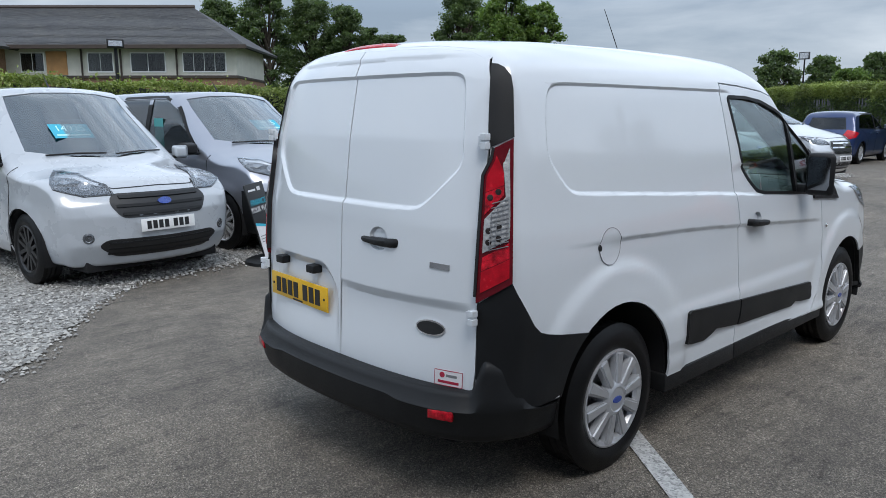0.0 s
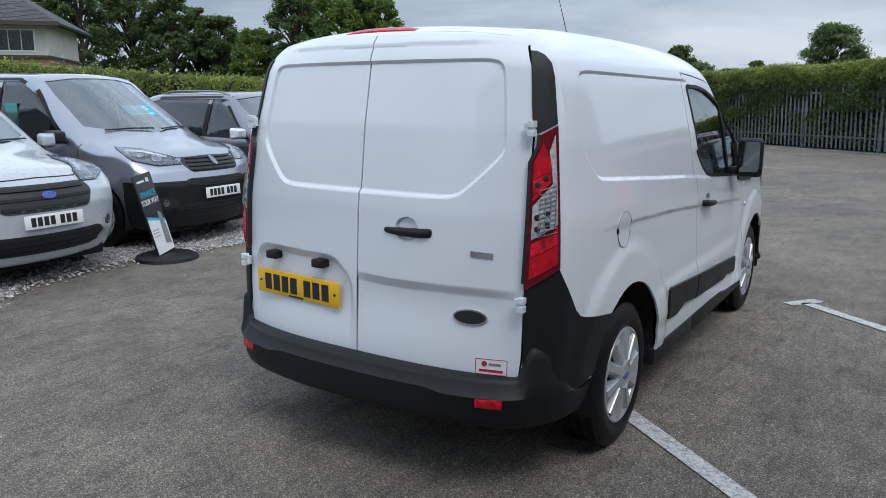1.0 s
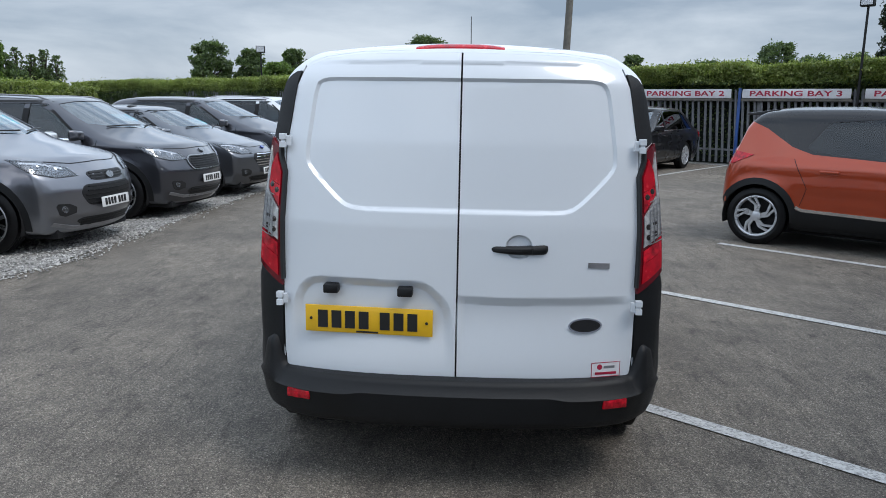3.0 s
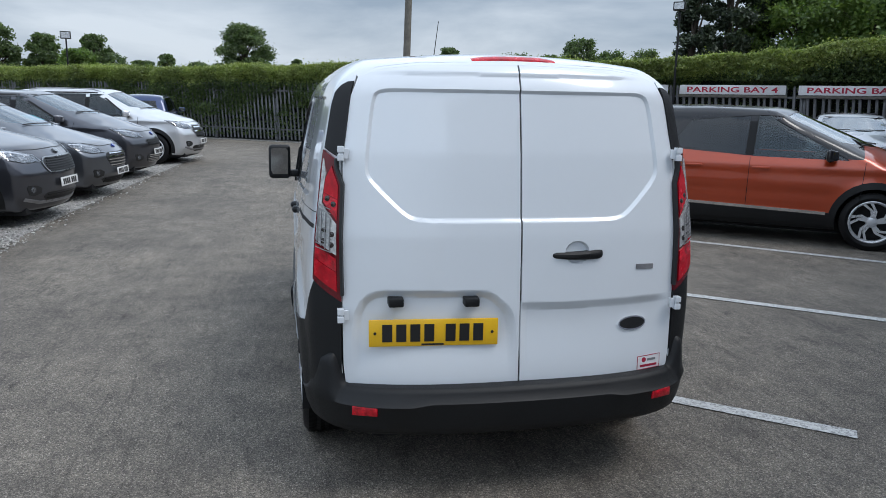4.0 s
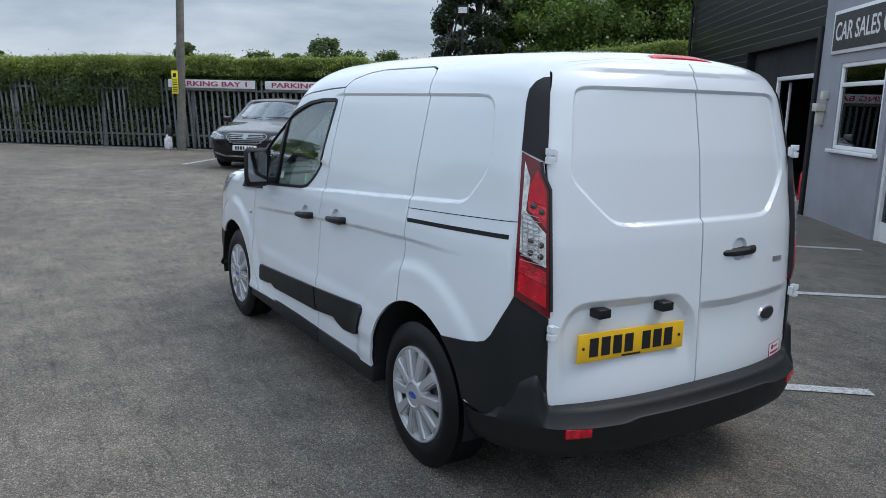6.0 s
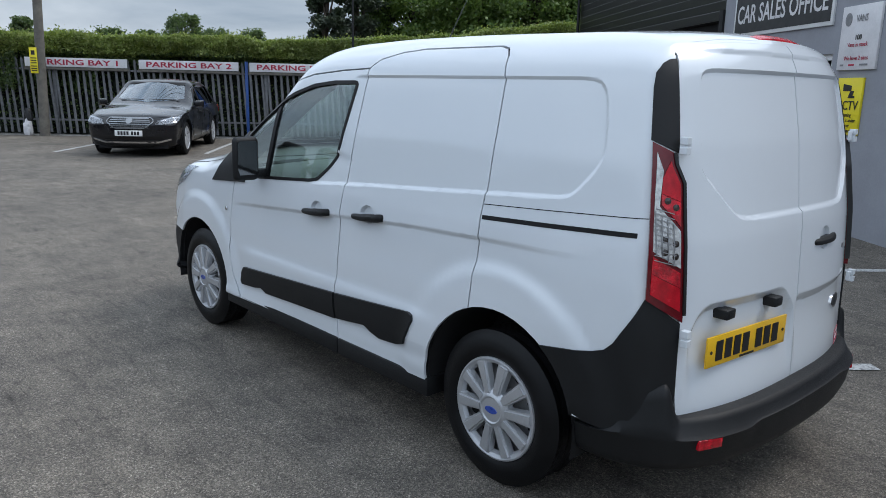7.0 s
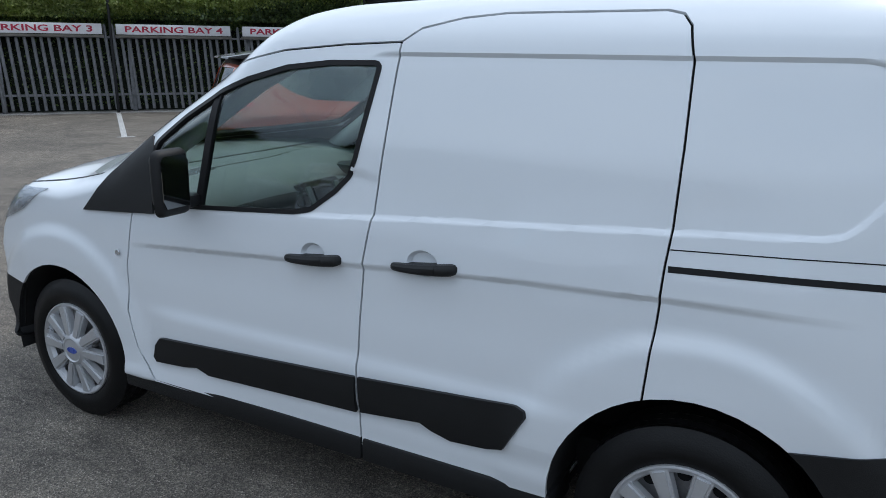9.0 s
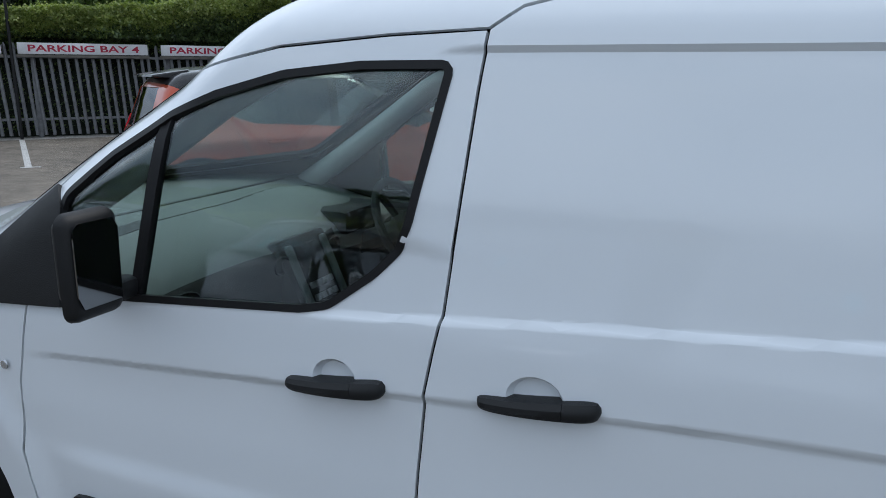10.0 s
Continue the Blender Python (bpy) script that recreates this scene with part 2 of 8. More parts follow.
M_CLEAR = mat("clear_lamp_glass", (0.62, 0.62, 0.61), 0.18, 0.4, 0.35, 50, 0.6, 120, 0.6)
M_BOWL = mat("lamp_bowl", (0.34, 0.35, 0.37), 0.15, 0.8, 0.3, 40, 0, 1, 0.3)
# darker copy of the reflector, shade of the lamp's inside put in its colour
M_LAMPD = mat("shaded_lamp_reflector", (0.17, 0.178, 0.19), 0.25, 0.7, 0.4, 40, 0.6, 90)
M_SHADE = mat("bulb_shade", (0.030, 0.022, 0.018), 0.25, 0.2, 0.3, 60, 0, 1, 0.5)
M_YELLOW = mat("yellow_plate", (0.82, 0.47, 0.012), 0.35, 0, 0.05, 10, 0, 1, 0.4)
M_PLATEW = mat("white_plate", (0.75, 0.75, 0.74), 0.35, 0, 0.05, 10, 0, 1, 0.4)
M_BLACK = mat("black_print", (0.012, 0.012, 0.013), 0.45, 0, 0.05, 10)
M_BLUE = mat("blue_badge", (0.02, 0.06, 0.32), 0.3, 0, 0.05, 10, 0, 1, 0.6)
M_SIGNW = mat("sign_white", (0.70, 0.69, 0.70), 0.5, 0, 0.12, 3)
M_SIGNR = mat("sign_red", (0.42, 0.015, 0.05), 0.5, 0, 0.25, 7)
M_CYAN = mat("cyan_card", (0.04, 0.40, 0.54), 0.6, 0, 0.05, 6)
M_CYANL = mat("pale_cyan_print", (0.50, 0.85, 0.90), 0.6, 0, 0.05, 6)
M_TEAL = mat("teal_card", (0.10, 0.42, 0.42), 0.6, 0, 0.05, 6)
M_YSIGN = mat("yellow_sign", (0.80, 0.66, 0.02), 0.5, 0, 0.06, 5)
M_GALV = mat("galvanised_steel", (0.185, 0.19, 0.20), 0.6, 0.25, 0.3, 7, 0.1, 90)
M_BPOST = mat("blue_painted_steel", (0.03, 0.09, 0.30), 0.5, 0.1, 0.2, 7)
M_WOOD = mat("weathered_timber", (0.15, 0.138, 0.118), 0.9, 0, 0.3, 5, 0.5, 60)
M_BOARD = piece_mat("black_board", [(0, (0.008, 0.008, 0.009)), (1, (0.02, 0.02, 0.021))], 0.34)
M_UPVC = mat("white_upvc", (0.74, 0.75, 0.75), 0.35, 0, 0.06, 4)
M_GREYW = mat("blue_grey_paint", (0.17, 0.19, 0.22), 0.8, 0, 0.12, 2.2, 0.4, 45)
M_CONC = mat("concrete", (0.34, 0.33, 0.31), 0.9, 0, 0.2, 3, 0.5, 80)
M_SLATE = piece_mat("roof_slate", [(0, (0.035, 0.035, 0.038)), (0.5, (0.055, 0.054, 0.057)), (1, (0.085, 0.082, 0.082))], 0.7)
M_BRICKW = brick_mat("brickwork", (0.21, 0.115, 0.07), (0.33, 0.20, 0.125), (0.4, 0.38, 0.35))
M_CREAM = mat("cream_panel", (0.55, 0.53, 0.47), 0.7, 0, 0.1, 1.5)
M_BROWN = mat("brown_fascia", (0.05, 0.035, 0.028), 0.6, 0, 0.2, 4)
M_PLY = mat("orange_board", (0.42, 0.22, 0.09), 0.8, 0, 0.15, 3)
M_BARK = mat("bark", (0.07, 0.055, 0.042), 0.95, 0, 0.3, 6, 0.6, 40)
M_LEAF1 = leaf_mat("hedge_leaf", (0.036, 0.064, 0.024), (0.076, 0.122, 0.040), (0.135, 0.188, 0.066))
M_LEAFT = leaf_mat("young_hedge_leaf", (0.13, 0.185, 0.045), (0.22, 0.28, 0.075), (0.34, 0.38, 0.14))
M_LEAF2 = leaf_mat("tree_leaf", (0.056, 0.094, 0.040), (0.094, 0.142, 0.060), (0.145, 0.198, 0.088), 0.42)
M_LEAF3 = leaf_mat("bright_tree_leaf", (0.070, 0.135, 0.032), (0.13, 0.20, 0.052), (0.19, 0.27, 0.085), 0.42)
M_LEAFC = leaf_mat("conifer_leaf", (0.022, 0.036, 0.024), (0.036, 0.055, 0.032), (0.055, 0.076, 0.042), 0.2)
# near-black green that stands in for the shade deep in the hedges
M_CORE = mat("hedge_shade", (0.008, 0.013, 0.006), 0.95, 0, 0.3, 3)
M_ASPH, M_GRAV, M_STONE, M_LINE = asphalt_mat(), gravel_mat(), stone_mat(), line_mat()
M_GRASS = mat("rough_grass", (0.07, 0.10, 0.03), 0.95, 0, 0.3, 0.5)


# ---------------------------------------------------------------- mesh tools
def finish(name, bm, material, parent=None, label="", smooth=35):
    me = bpy.data.meshes.new(name)
    bm.to_mesh(me)
    bm.free()
    for m in material if isinstance(material, (list, tuple)) else [material]:
        me.materials.append(m)
    if smooth:
        me.polygons.foreach_set("use_smooth", [True] * len(me.polygons))
        me.set_sharp_from_angle(angle=radians(smooth))
    ob = new(name, me)
    if parent:
        ob.parent = parent
    if label:
        ob["label"] = label
    return ob


def part(name, bm, material, parent, label="", smooth=35):
    return finish(name, bm, material, parent, label, smooth)


def thing(name, label, category, m=None, group="", kind=""):
    ob = new(name)
    ob.empty_display_size = 0.1
    if m is not None:
        ob.matrix_world = m
    return tagged(ob, label, category, group, kind)


def raw(name, verts, faces, material, parent=None, smooth=False):
    me = bpy.data.meshes.new(name)
    me.from_pydata(verts, [], faces)
    me.materials.append(material)
    if smooth:
        me.polygons.foreach_set("use_smooth", [True] * len(me.polygons))
    ob = new(name, me)
    if parent:
        ob.parent = parent
    return ob


def box(bm, x0, x1, y0, y1, z0, z1, bev=0.0, m=None, seg=2):
    vs = [bm.verts.new((x, y, z)) for x in (x0, x1) for y in (y0, y1) for z in (z0, z1)]
    fs = [bm.faces.new([vs[i] for i in q]) for q in ((0, 1, 3, 2), (4, 6, 7, 5), (0, 4, 5, 1), (2, 3, 7, 6), (0, 2, 6, 4), (1, 5, 7, 3))]
    if bev:
        es = list({e for f in fs for e in f.edges})
        r = bmesh.ops.bevel(bm, geom=es, offset=bev, segments=seg, affect="EDGES", profile=0.5)
        vs = list({v for f in r["faces"] for v in f.verts} | {v for v in vs if v.is_valid})
    if m is not None:
        bmesh.ops.transform(bm, matrix=m, verts=[v for v in vs if v.is_valid])
    return vs


def tube(bm, pts, r, seg=8, caps=True):
    pts = [Vector(p) for p in pts]
    rs = r if isinstance(r, (list, tuple)) else [r] * len(pts)
    rings, up = [], Vector((0, 0, 1))
    for i, p in enumerate(pts):
        t = (pts[min(i + 1, len(pts) - 1)] - pts[max(i - 1, 0)]).normalized()
        a = t.cross(up)
        if a.length < 0.05:
            a = t.cross(Vector((1, 0, 0)))
        a.normalize()
        b = t.cross(a)
        rings.append([bm.verts.new(p + (a * math.cos(k * math.tau / seg) + b * math.sin(k * math.tau / seg)) * rs[i]) for k in range(seg)])
    for q, s in zip(rings, rings[1:]):
        for k in range(seg):
            bm.faces.new((q[k], q[(k + 1) % seg], s[(k + 1) % seg], s[k]))
    if caps:
        bm.faces.new(rings[0][::-1]), bm.faces.new(rings[-1])


def lathe(bm, prof, seg=40, m=None, wob=None):
    """Turns a profile of (radius, height) round the y axis."""
    rings = []
    for i, (r, h) in enumerate(prof):
        rings.append([bm.verts.new((math.cos(k * math.tau / seg) * (r + (wob(i, k) if wob else 0)), h, math.sin(k * math.tau / seg) * (r + (wob(i, k) if wob else 0)))) for k in range(seg)])
    for q, s in zip(rings, rings[1:]):
        for k in range(seg):
            bm.faces.new((q[k], q[(k + 1) % seg], s[(k + 1) % seg], s[k]))
    if m is not None:
        bmesh.ops.transform(bm, matrix=m, verts=[v for r in rings for v in r])
    return rings


def prism(bm, poly, a0, a1, axis="y", bev=0.0):
    """A polygon drawn in the plane across axis, drawn out from a0 to a1."""
    def put(u, v, a):
        return {"y": (u, a, v), "x": (a, u, v), "z": (u, v, a)}[axis]
    lo = [bm.verts.new(put(u, v, a0)) for u, v in poly]
    hi = [bm.verts.new(put(u, v, a1)) for u, v in poly]
    n = len(poly)
    fs = [bm.faces.new(lo[::-1]), bm.faces.new(hi)]
    for i in range(n):
        fs.append(bm.faces.new((lo[i], lo[(i + 1) % n], hi[(i + 1) % n], hi[i])))
    bmesh.ops.recalc_face_normals(bm, faces=fs)
    if bev:
        bmesh.ops.bevel(bm, geom=list({e for f in fs[:2] for e in f.edges}), offset=bev, segments=2, affect="EDGES", profile=0.5)


def lettering(name, body, size, material, parent, m, wide=1.0, extrude=0.0015, label="", bold=0.0):
    """Words as a thin mesh, centred, in the local xz plane facing -y."""
    cu = bpy.data.curves.new(name, "FONT")
    cu.offset = bold * size
    cu.body, cu.size, cu.extrude, cu.align_x, cu.align_y, cu.resolution_u = body, size, extrude, "CENTER", "CENTER", 3
    tmp = new(name, cu)
    me = bpy.data.meshes.new_from_object(tmp.evaluated_get(bpy.context.evaluated_depsgraph_get()))
    bpy.data.objects.remove(tmp)
    bpy.data.curves.remove(cu)
    me.transform(m @ pose(0, 0, 0, 90, 0, 0) @ Matrix.Diagonal((wide, 1, 1, 1)))
    me.materials.clear()
    me.materials.append(material)
    ob = new(name, me)
    ob.parent = parent
    if label:
        ob["label"] = label
    return ob


# ---- curved bodies
def interp(x, pts):
    xs, ys = [p[0] for p in pts], [p[1] for p in pts]
    return np.interp(x, xs, ys)


def smooth_interp(x, pts, w=0.08):
    return sum(interp(x + d * w, pts) for d in (-1, -0.5, 0, 0.5, 1)) / 5


def sstep(a, b, x):
    t = np.clip((x - a) / (b - a), 0, 1)
    return t * t * (3 - 2 * t)


def axis_points(lo, hi, r, step):
    n = max(2, int((hi - lo - 2 * r) / step))
    edge = [r * k / 4 for k in range(4)]
    return np.array([lo + e for e in edge] + list(np.linspace(lo + r, hi - r, n)) + [hi - e for e in edge[::-1]])


def shell(s):
    """A closed car body: a rounded box bent to the plan, side and top lines in s."""
    x0, x1, W, zb, H, r = s["x0"], s["x1"], s["w"], s["zb"], s["h"], s["r"]
    xs, ys, zs = axis_points(x0, x1, r, s["step"]), axis_points(-W, W, r, s.get("ystep", s["step"] * 1.6)), axis_points(zb, H, r, s.get("zstep", s["step"]))
    nx, ny, nz = len(xs), len(ys), len(zs)
    index, pts, faces = {}, [], []

    def vid(i, j, k):
        if (i, j, k) not in index:
            index[i, j, k] = len(pts)
            pts.append((xs[i], ys[j], zs[k]))
        return index[i, j, k]
    for i in range(nx - 1):
        for j in range(ny - 1):
            faces.append([vid(i, j, nz - 1), vid(i + 1, j, nz - 1), vid(i + 1, j + 1, nz - 1), vid(i, j + 1, nz - 1)])
            faces.append([vid(i, j, 0), vid(i, j + 1, 0), vid(i + 1, j + 1, 0), vid(i + 1, j, 0)])
        for k in range(nz - 1):
            faces.append([vid(i, 0, k), vid(i + 1, 0, k), vid(i + 1, 0, k + 1), vid(i, 0, k + 1)])
            faces.append([vid(i, ny - 1, k), vid(i, ny - 1, k + 1), vid(i + 1, ny - 1, k + 1), vid(i + 1, ny - 1, k)])
    for j in range(ny - 1):
        for k in range(nz - 1):
            faces.append([vid(0, j, k), vid(0, j, k + 1), vid(0, j + 1, k + 1), vid(0, j + 1, k)])
            faces.append([vid(nx - 1, j, k), vid(nx - 1, j + 1, k), vid(nx - 1, j + 1, k + 1), vid(nx - 1, j, k + 1)])
    p = np.array(pts)
    c, h = np.array([(x0 + x1) / 2, 0, (zb + H) / 2]), np.array([(x1 - x0) / 2, W, (H - zb) / 2])
    q = np.clip(p - c, -(h - r), h - r)
    d = p - c - q
    ln = np.linalg.norm(d, axis=1)
    nrm = d / np.maximum(ln, 1e-9)[:, None]
    p = c + q + nrm * r
    x, y, z = p.T.copy()
    v2 = (y / W) ** 2
    xm = (x0 + x1) / 2
    front, rear = np.clip((x - xm) / (x1 - xm), 0, 1), np.clip((xm - x) / (xm - x0), 0, 1)
    sb = sstep(s["screen"][0] - 0.5, s["screen"][0] + 0.1, x) * (1 - sstep(s["screen"][1], s["screen"][1] + 0.5, x))
    top = smooth_interp(x + s["sbow"] * v2 * sb, s["top"], s.get("soft", 0.07))
    zz = zb + (z - zb) * (top - s.get("droop", 0.03) * v2 - zb) / (H - zb)
    xx = x - s["fbow"] * v2 * front ** 3 + s["rbow"] * v2 ** s.get("rpow", 1.0) * rear ** 6
    xx = xx + front ** 8 * interp(zz, s["nose"]) + rear ** 8 * interp(zz, s["tail"])
    yy = y / W * interp(xx, s["plan"]) * smooth_interp(zz, s["side"], 0.02)
    if "dside" in s:
        yy = yy + np.sign(nrm[:, 1]) * np.abs(nrm[:, 1]) ** 2 * s["dside"](xx, zz)
    bm = bmesh.new()
    vs = [bm.verts.new(v) for v in np.stack([xx, yy, zz], 1)]
    for f in faces:
        bm.faces.new([vs[i] for i in f])
    bmesh.ops.recalc_face_normals(bm, faces=bm.faces[:])
    return bm


AX = {"x": (1, 2), "y": (0, 2), "z": (0, 1)}


def inside(poly, u, v):
    hit, n = False, len(poly)
    for i in range(n):
        (a, b), (c, d) = poly[i], poly[(i + 1) % n]
        if (b > v) != (d > v) and u < (c - a) * (v - b) / (d - b) + a:
            hit = not hit
    return hit


def grown(poly, d):
    """The polygon with its sides moved out by d."""
    n, area = len(poly), sum(poly[i][0] * poly[(i + 1) % len(poly)][1] - poly[(i + 1) % len(poly)][0] * poly[i][1] for i in range(len(poly)))
    k, out = (1 if area > 0 else -1), []
    for i in range(n):
        p, a, b = Vector(poly[i]), Vector(poly[i - 1]), Vector(poly[(i + 1) % n])
        e, f = (p - a).normalized(), (b - p).normalized()
        n1, n2 = Vector((e.y, -e.x)) * k, Vector((f.y, -f.x)) * k
        b2 = (n1 + n2).normalized()
        out.append(tuple(p + b2 * d / max(0.35, b2.dot(n1))))
    return out


def cut(bm, poly, ax, keep):
    """Cuts the faces that keep() lets through along a polygon drawn across ax; returns the faces inside it."""
    a, b = AX[ax]
    us, vs_ = [p[0] for p in poly], [p[1] for p in poly]
    lo, hi = (min(us) - 0.02, min(vs_) - 0.02), (max(us) + 0.02, max(vs_) + 0.02)
    cand = []
    for f in bm.faces:
        c = f.calc_center_median()
        if lo[0] - 0.1 < c[a] < hi[0] + 0.1 and lo[1] - 0.1 < c[b] < hi[1] + 0.1 and keep(c, f.normal):
            cand.append(f)
    n = len(poly)
    for i in range(n):
        p, q = poly[i], poly[(i + 1) % n]
        l2, h2 = [min(p[k], q[k]) - 1e-3 for k in (0, 1)], [max(p[k], q[k]) + 1e-3 for k in (0, 1)]
        pick, rest = [], []
        for f in cand:
            u, v = [w.co[a] for w in f.verts], [w.co[b] for w in f.verts]
            (pick if max(u) > l2[0] and min(u) < h2[0] and max(v) > l2[1] and min(v) < h2[1] else rest).append(f)
        if not pick:
            continue
        co, no = [0, 0, 0], [0, 0, 0]
        co[a], co[b] = p
        no[a], no[b] = q[1] - p[1], -(q[0] - p[0])
        geom = list({g for f in pick for g in (*f.verts, *f.edges)}) + pick
        r = bmesh.ops.bisect_plane(bm, geom=geom, dist=1e-5, plane_co=co, plane_no=no)
        cand = rest + [g for g in r["geom"] if isinstance(g, bmesh.types.BMFace)]
    out = []
    for f in cand:
        if f.is_valid:
            c = f.calc_center_median()
            if inside(poly, c[a], c[b]):
                out.append(f)
    return out


def rounded(poly, r):
    """The polygon with its corners rounded off."""
    out, n = [], len(poly)
    for i in range(n):
        p, a, b = Vector(poly[i]), Vector(poly[i - 1]), Vector(poly[(i + 1) % n])
        e, f = a - p, b - p
        if e.angle(f) > radians(172):
            out.append(tuple(p))
            continue
        q0, q1 = p + e.normalized() * min(r, e.length * 0.45), p + f.normalized() * min(r, f.length * 0.45)
        out += [tuple(q0.lerp(p, t).lerp(p.lerp(q1, t), t)) for t in (0, 0.33, 0.67, 1)]
    return out


def press(bm, poly, ax, keep, depth, w, fade=None):
    """Presses a field into a body panel, with a crisp shoulder of width w."""
    a, b = AX[ax]
    k = "xyz".index(ax)
    for off in (w * 0.5 + 0.006, w * 0.5, -w * 0.5, -w * 0.5 - 0.006):
        cut(bm, grown(poly, off), ax, keep)
    us, vs_ = [p[0] for p in poly], [p[1] for p in poly]
    none = Vector((0, 0, 0))
    pick = [v for v in bm.verts if min(us) - w < v.co[a] < max(us) + w and min(vs_) - w < v.co[b] < max(vs_) + w and keep(v.co, v.normal)]
    d = poly_dist(poly, [v.co[a] for v in pick], [v.co[b] for v in pick])
    for v, e in zip(pick, d):
        t = min(1.0, max(0.0, e / w + 0.5))
        v.co[k] += depth * t * (fade(v.co) if fade else 1.0)


def take(bm, faces, remove=True):
    """Moves faces into a bmesh of their own."""
    nb, ids = bmesh.new(), {}
    for f in faces:
        vs = []
        for v in f.verts:
            if v not in ids:
                ids[v] = nb.verts.new(v.co)
            vs.append(ids[v])
        try:
            nb.faces.new(vs)
        except ValueError:
            pass
    if remove:
        bmesh.ops.delete(bm, geom=faces, context="FACES")
    nb.normal_update()
    return nb


def thicken(bm, off, t):
    """Gives a sheet a thickness t inwards, its outer face moved out by off."""
    bm.normal_update()
    outer = list(bm.verts)
    nrm = {v: v.normal.copy() for v in outer}
    faces, border = list(bm.faces), [e for e in bm.edges if len(e.link_faces) == 1]
    inner = {v: bm.verts.new(v.co + nrm[v] * (off - t)) for v in outer}
    for v in outer:
        v.co += nrm[v] * off
    sides = []
    for e in border:
        for lp in e.link_loops:
            sides.append((lp.vert, lp.link_loop_next.vert))
    for f in faces:
        bm.faces.new([inner[v] for v in reversed(f.verts)])
    for a, b in sides:
        bm.faces.new((b, a, inner[a], inner[b]))
    return bm


def gapped(bm, poly, ax, keep, gap=0.0035):
    """Takes a panel out of a body and leaves an open seam round it."""
    ring = cut(bm, grown(poly, gap), ax, keep)
    core = set(cut(bm, grown(poly, -gap), ax, keep))
    ring = [f for f in cut(bm, grown(poly, gap), ax, keep) if f not in core]
    door = take(bm, list(core))
    bmesh.ops.delete(bm, geom=[f for f in ring if f.is_valid], context="FACES")
    return door


from mathutils.bvhtree import BVHTree


def cast(bvh, angle, u, z):
    """Where a level ray from outside, from the side that angle names (0 front, 90 left, 180 rear), meets a body."""
    a = radians(angle)
    out, along = Vector((math.cos(a), math.sin(a), 0)), Vector((-math.sin(a), math.cos(a), 0))
    o = out * 8 + along * u + Vector((0, 0, z))
    loc, no, _, _ = bvh.ray_cast(o, -out)
    if loc is None:
        loc, no, _, _ = bvh.find_nearest(out * 1.5 + along * u + Vector((0, 0, z)))
    if no.dot(out) < 0:
        no = -no
    return loc, no


def along_u(angle, p):
    a = radians(angle)
    return -math.sin(a) * p[0] + math.cos(a) * p[1]


def decal(bvh, poly3, angle, off, t=0.006, grid=0.05):
    """A plate that follows a body: corners as (x, y, z), laid on from the side angle."""
    poly = [(along_u(angle, p), p[2]) for p in poly3]
    bm = bmesh.new()
    f = bm.faces.new([bm.verts.new((u, 0, z)) for u, z in poly])
    for k in (0, 2):
        lo, hi = min(p[k // 2] for p in poly), max(p[k // 2] for p in poly)
        n = int((hi - lo) / grid)
        for i in range(1, n + 1):
            co, no = [0, 0, 0], [0, 0, 0]
            co[k], no[k] = lo + (hi - lo) * i / (n + 1), 1
            bmesh.ops.bisect_plane(bm, geom=bm.verts[:] + bm.edges[:] + bm.faces[:], plane_co=co, plane_no=no)
    lift = {}
    for v in bm.verts:
        loc, no = cast(bvh, angle, v.co.x, v.co.z)
        lift[v] = (loc, no)
    for v, (loc, no) in lift.items():
        v.co = loc
    bm.normal_update()
    mean = sum((no for _, no in lift.values()), Vector())
    if sum((f.normal * f.calc_area() for f in bm.faces), Vector()).dot(mean) < 0:
        bmesh.ops.reverse_faces(bm, faces=bm.faces[:])
    return thicken(bm, off, t)


def ribbon(bvh, pts3, angle, width, off, t=0.003, step=0.04):
    """A narrow strip along a line on a body."""
    pts = [Vector((along_u(angle, p), p[2])) for p in pts3]
    line = []
    for p, q in zip(pts, pts[1:]):
        n = max(1, int((q - p).length / step))
        line += [p.lerp(q, i / n) for i in range(n)]
    line.append(pts[-1])
    bm, rows = bmesh.new(), []
    for i, p in enumerate(line):
        d = (line[min(i + 1, len(line) - 1)] - line[max(i - 1, 0)]).normalized()
        s = Vector((-d.y, d.x)) * width / 2
        rows.append([bm.verts.new(cast(bvh, angle, *(p + s * k))[0]) for k in (-1, 1)])
    _, no = cast(bvh, angle, *line[len(line) // 2])
    for a, b in zip(rows, rows[1:]):
        bm.faces.new((a[0], b[0], b[1], a[1]))
    bm.normal_update()
    if bm.faces[:][len(bm.faces) // 2].normal.dot(no) < 0:
        bmesh.ops.reverse_faces(bm, faces=bm.faces[:])
    return thicken(bm, off, t)


def arc(cx, cz, r, a0, a1, n):
    return [(cx + r * math.cos(radians(a0 + (a1 - a0) * i / n)), cz + r * math.sin(radians(a0 + (a1 - a0) * i / n))) for i in range(n + 1)]


def oval(cy, cz, ry, rz, n=20):
    return [(cy + ry * math.cos(k * math.tau / n), cz + rz * math.sin(k * math.tau / n)) for k in range(n)]


# ---------------------------------------------------------------- ground
FRAME = pose(0, 0, 0, 0, 0, -36.87)  # the yard's own axes: x along the office front, y away from it


def yard(n, d, z=0.0):
    return (0.8 * n - 0.6 * d, -0.6 * n - 0.8 * d, z)


def rise(x, y):
    """The yard climbs a hand's width towards the far fence."""
    return 0.10 * float(sstep(7.0, 15.0, np.array(x)))


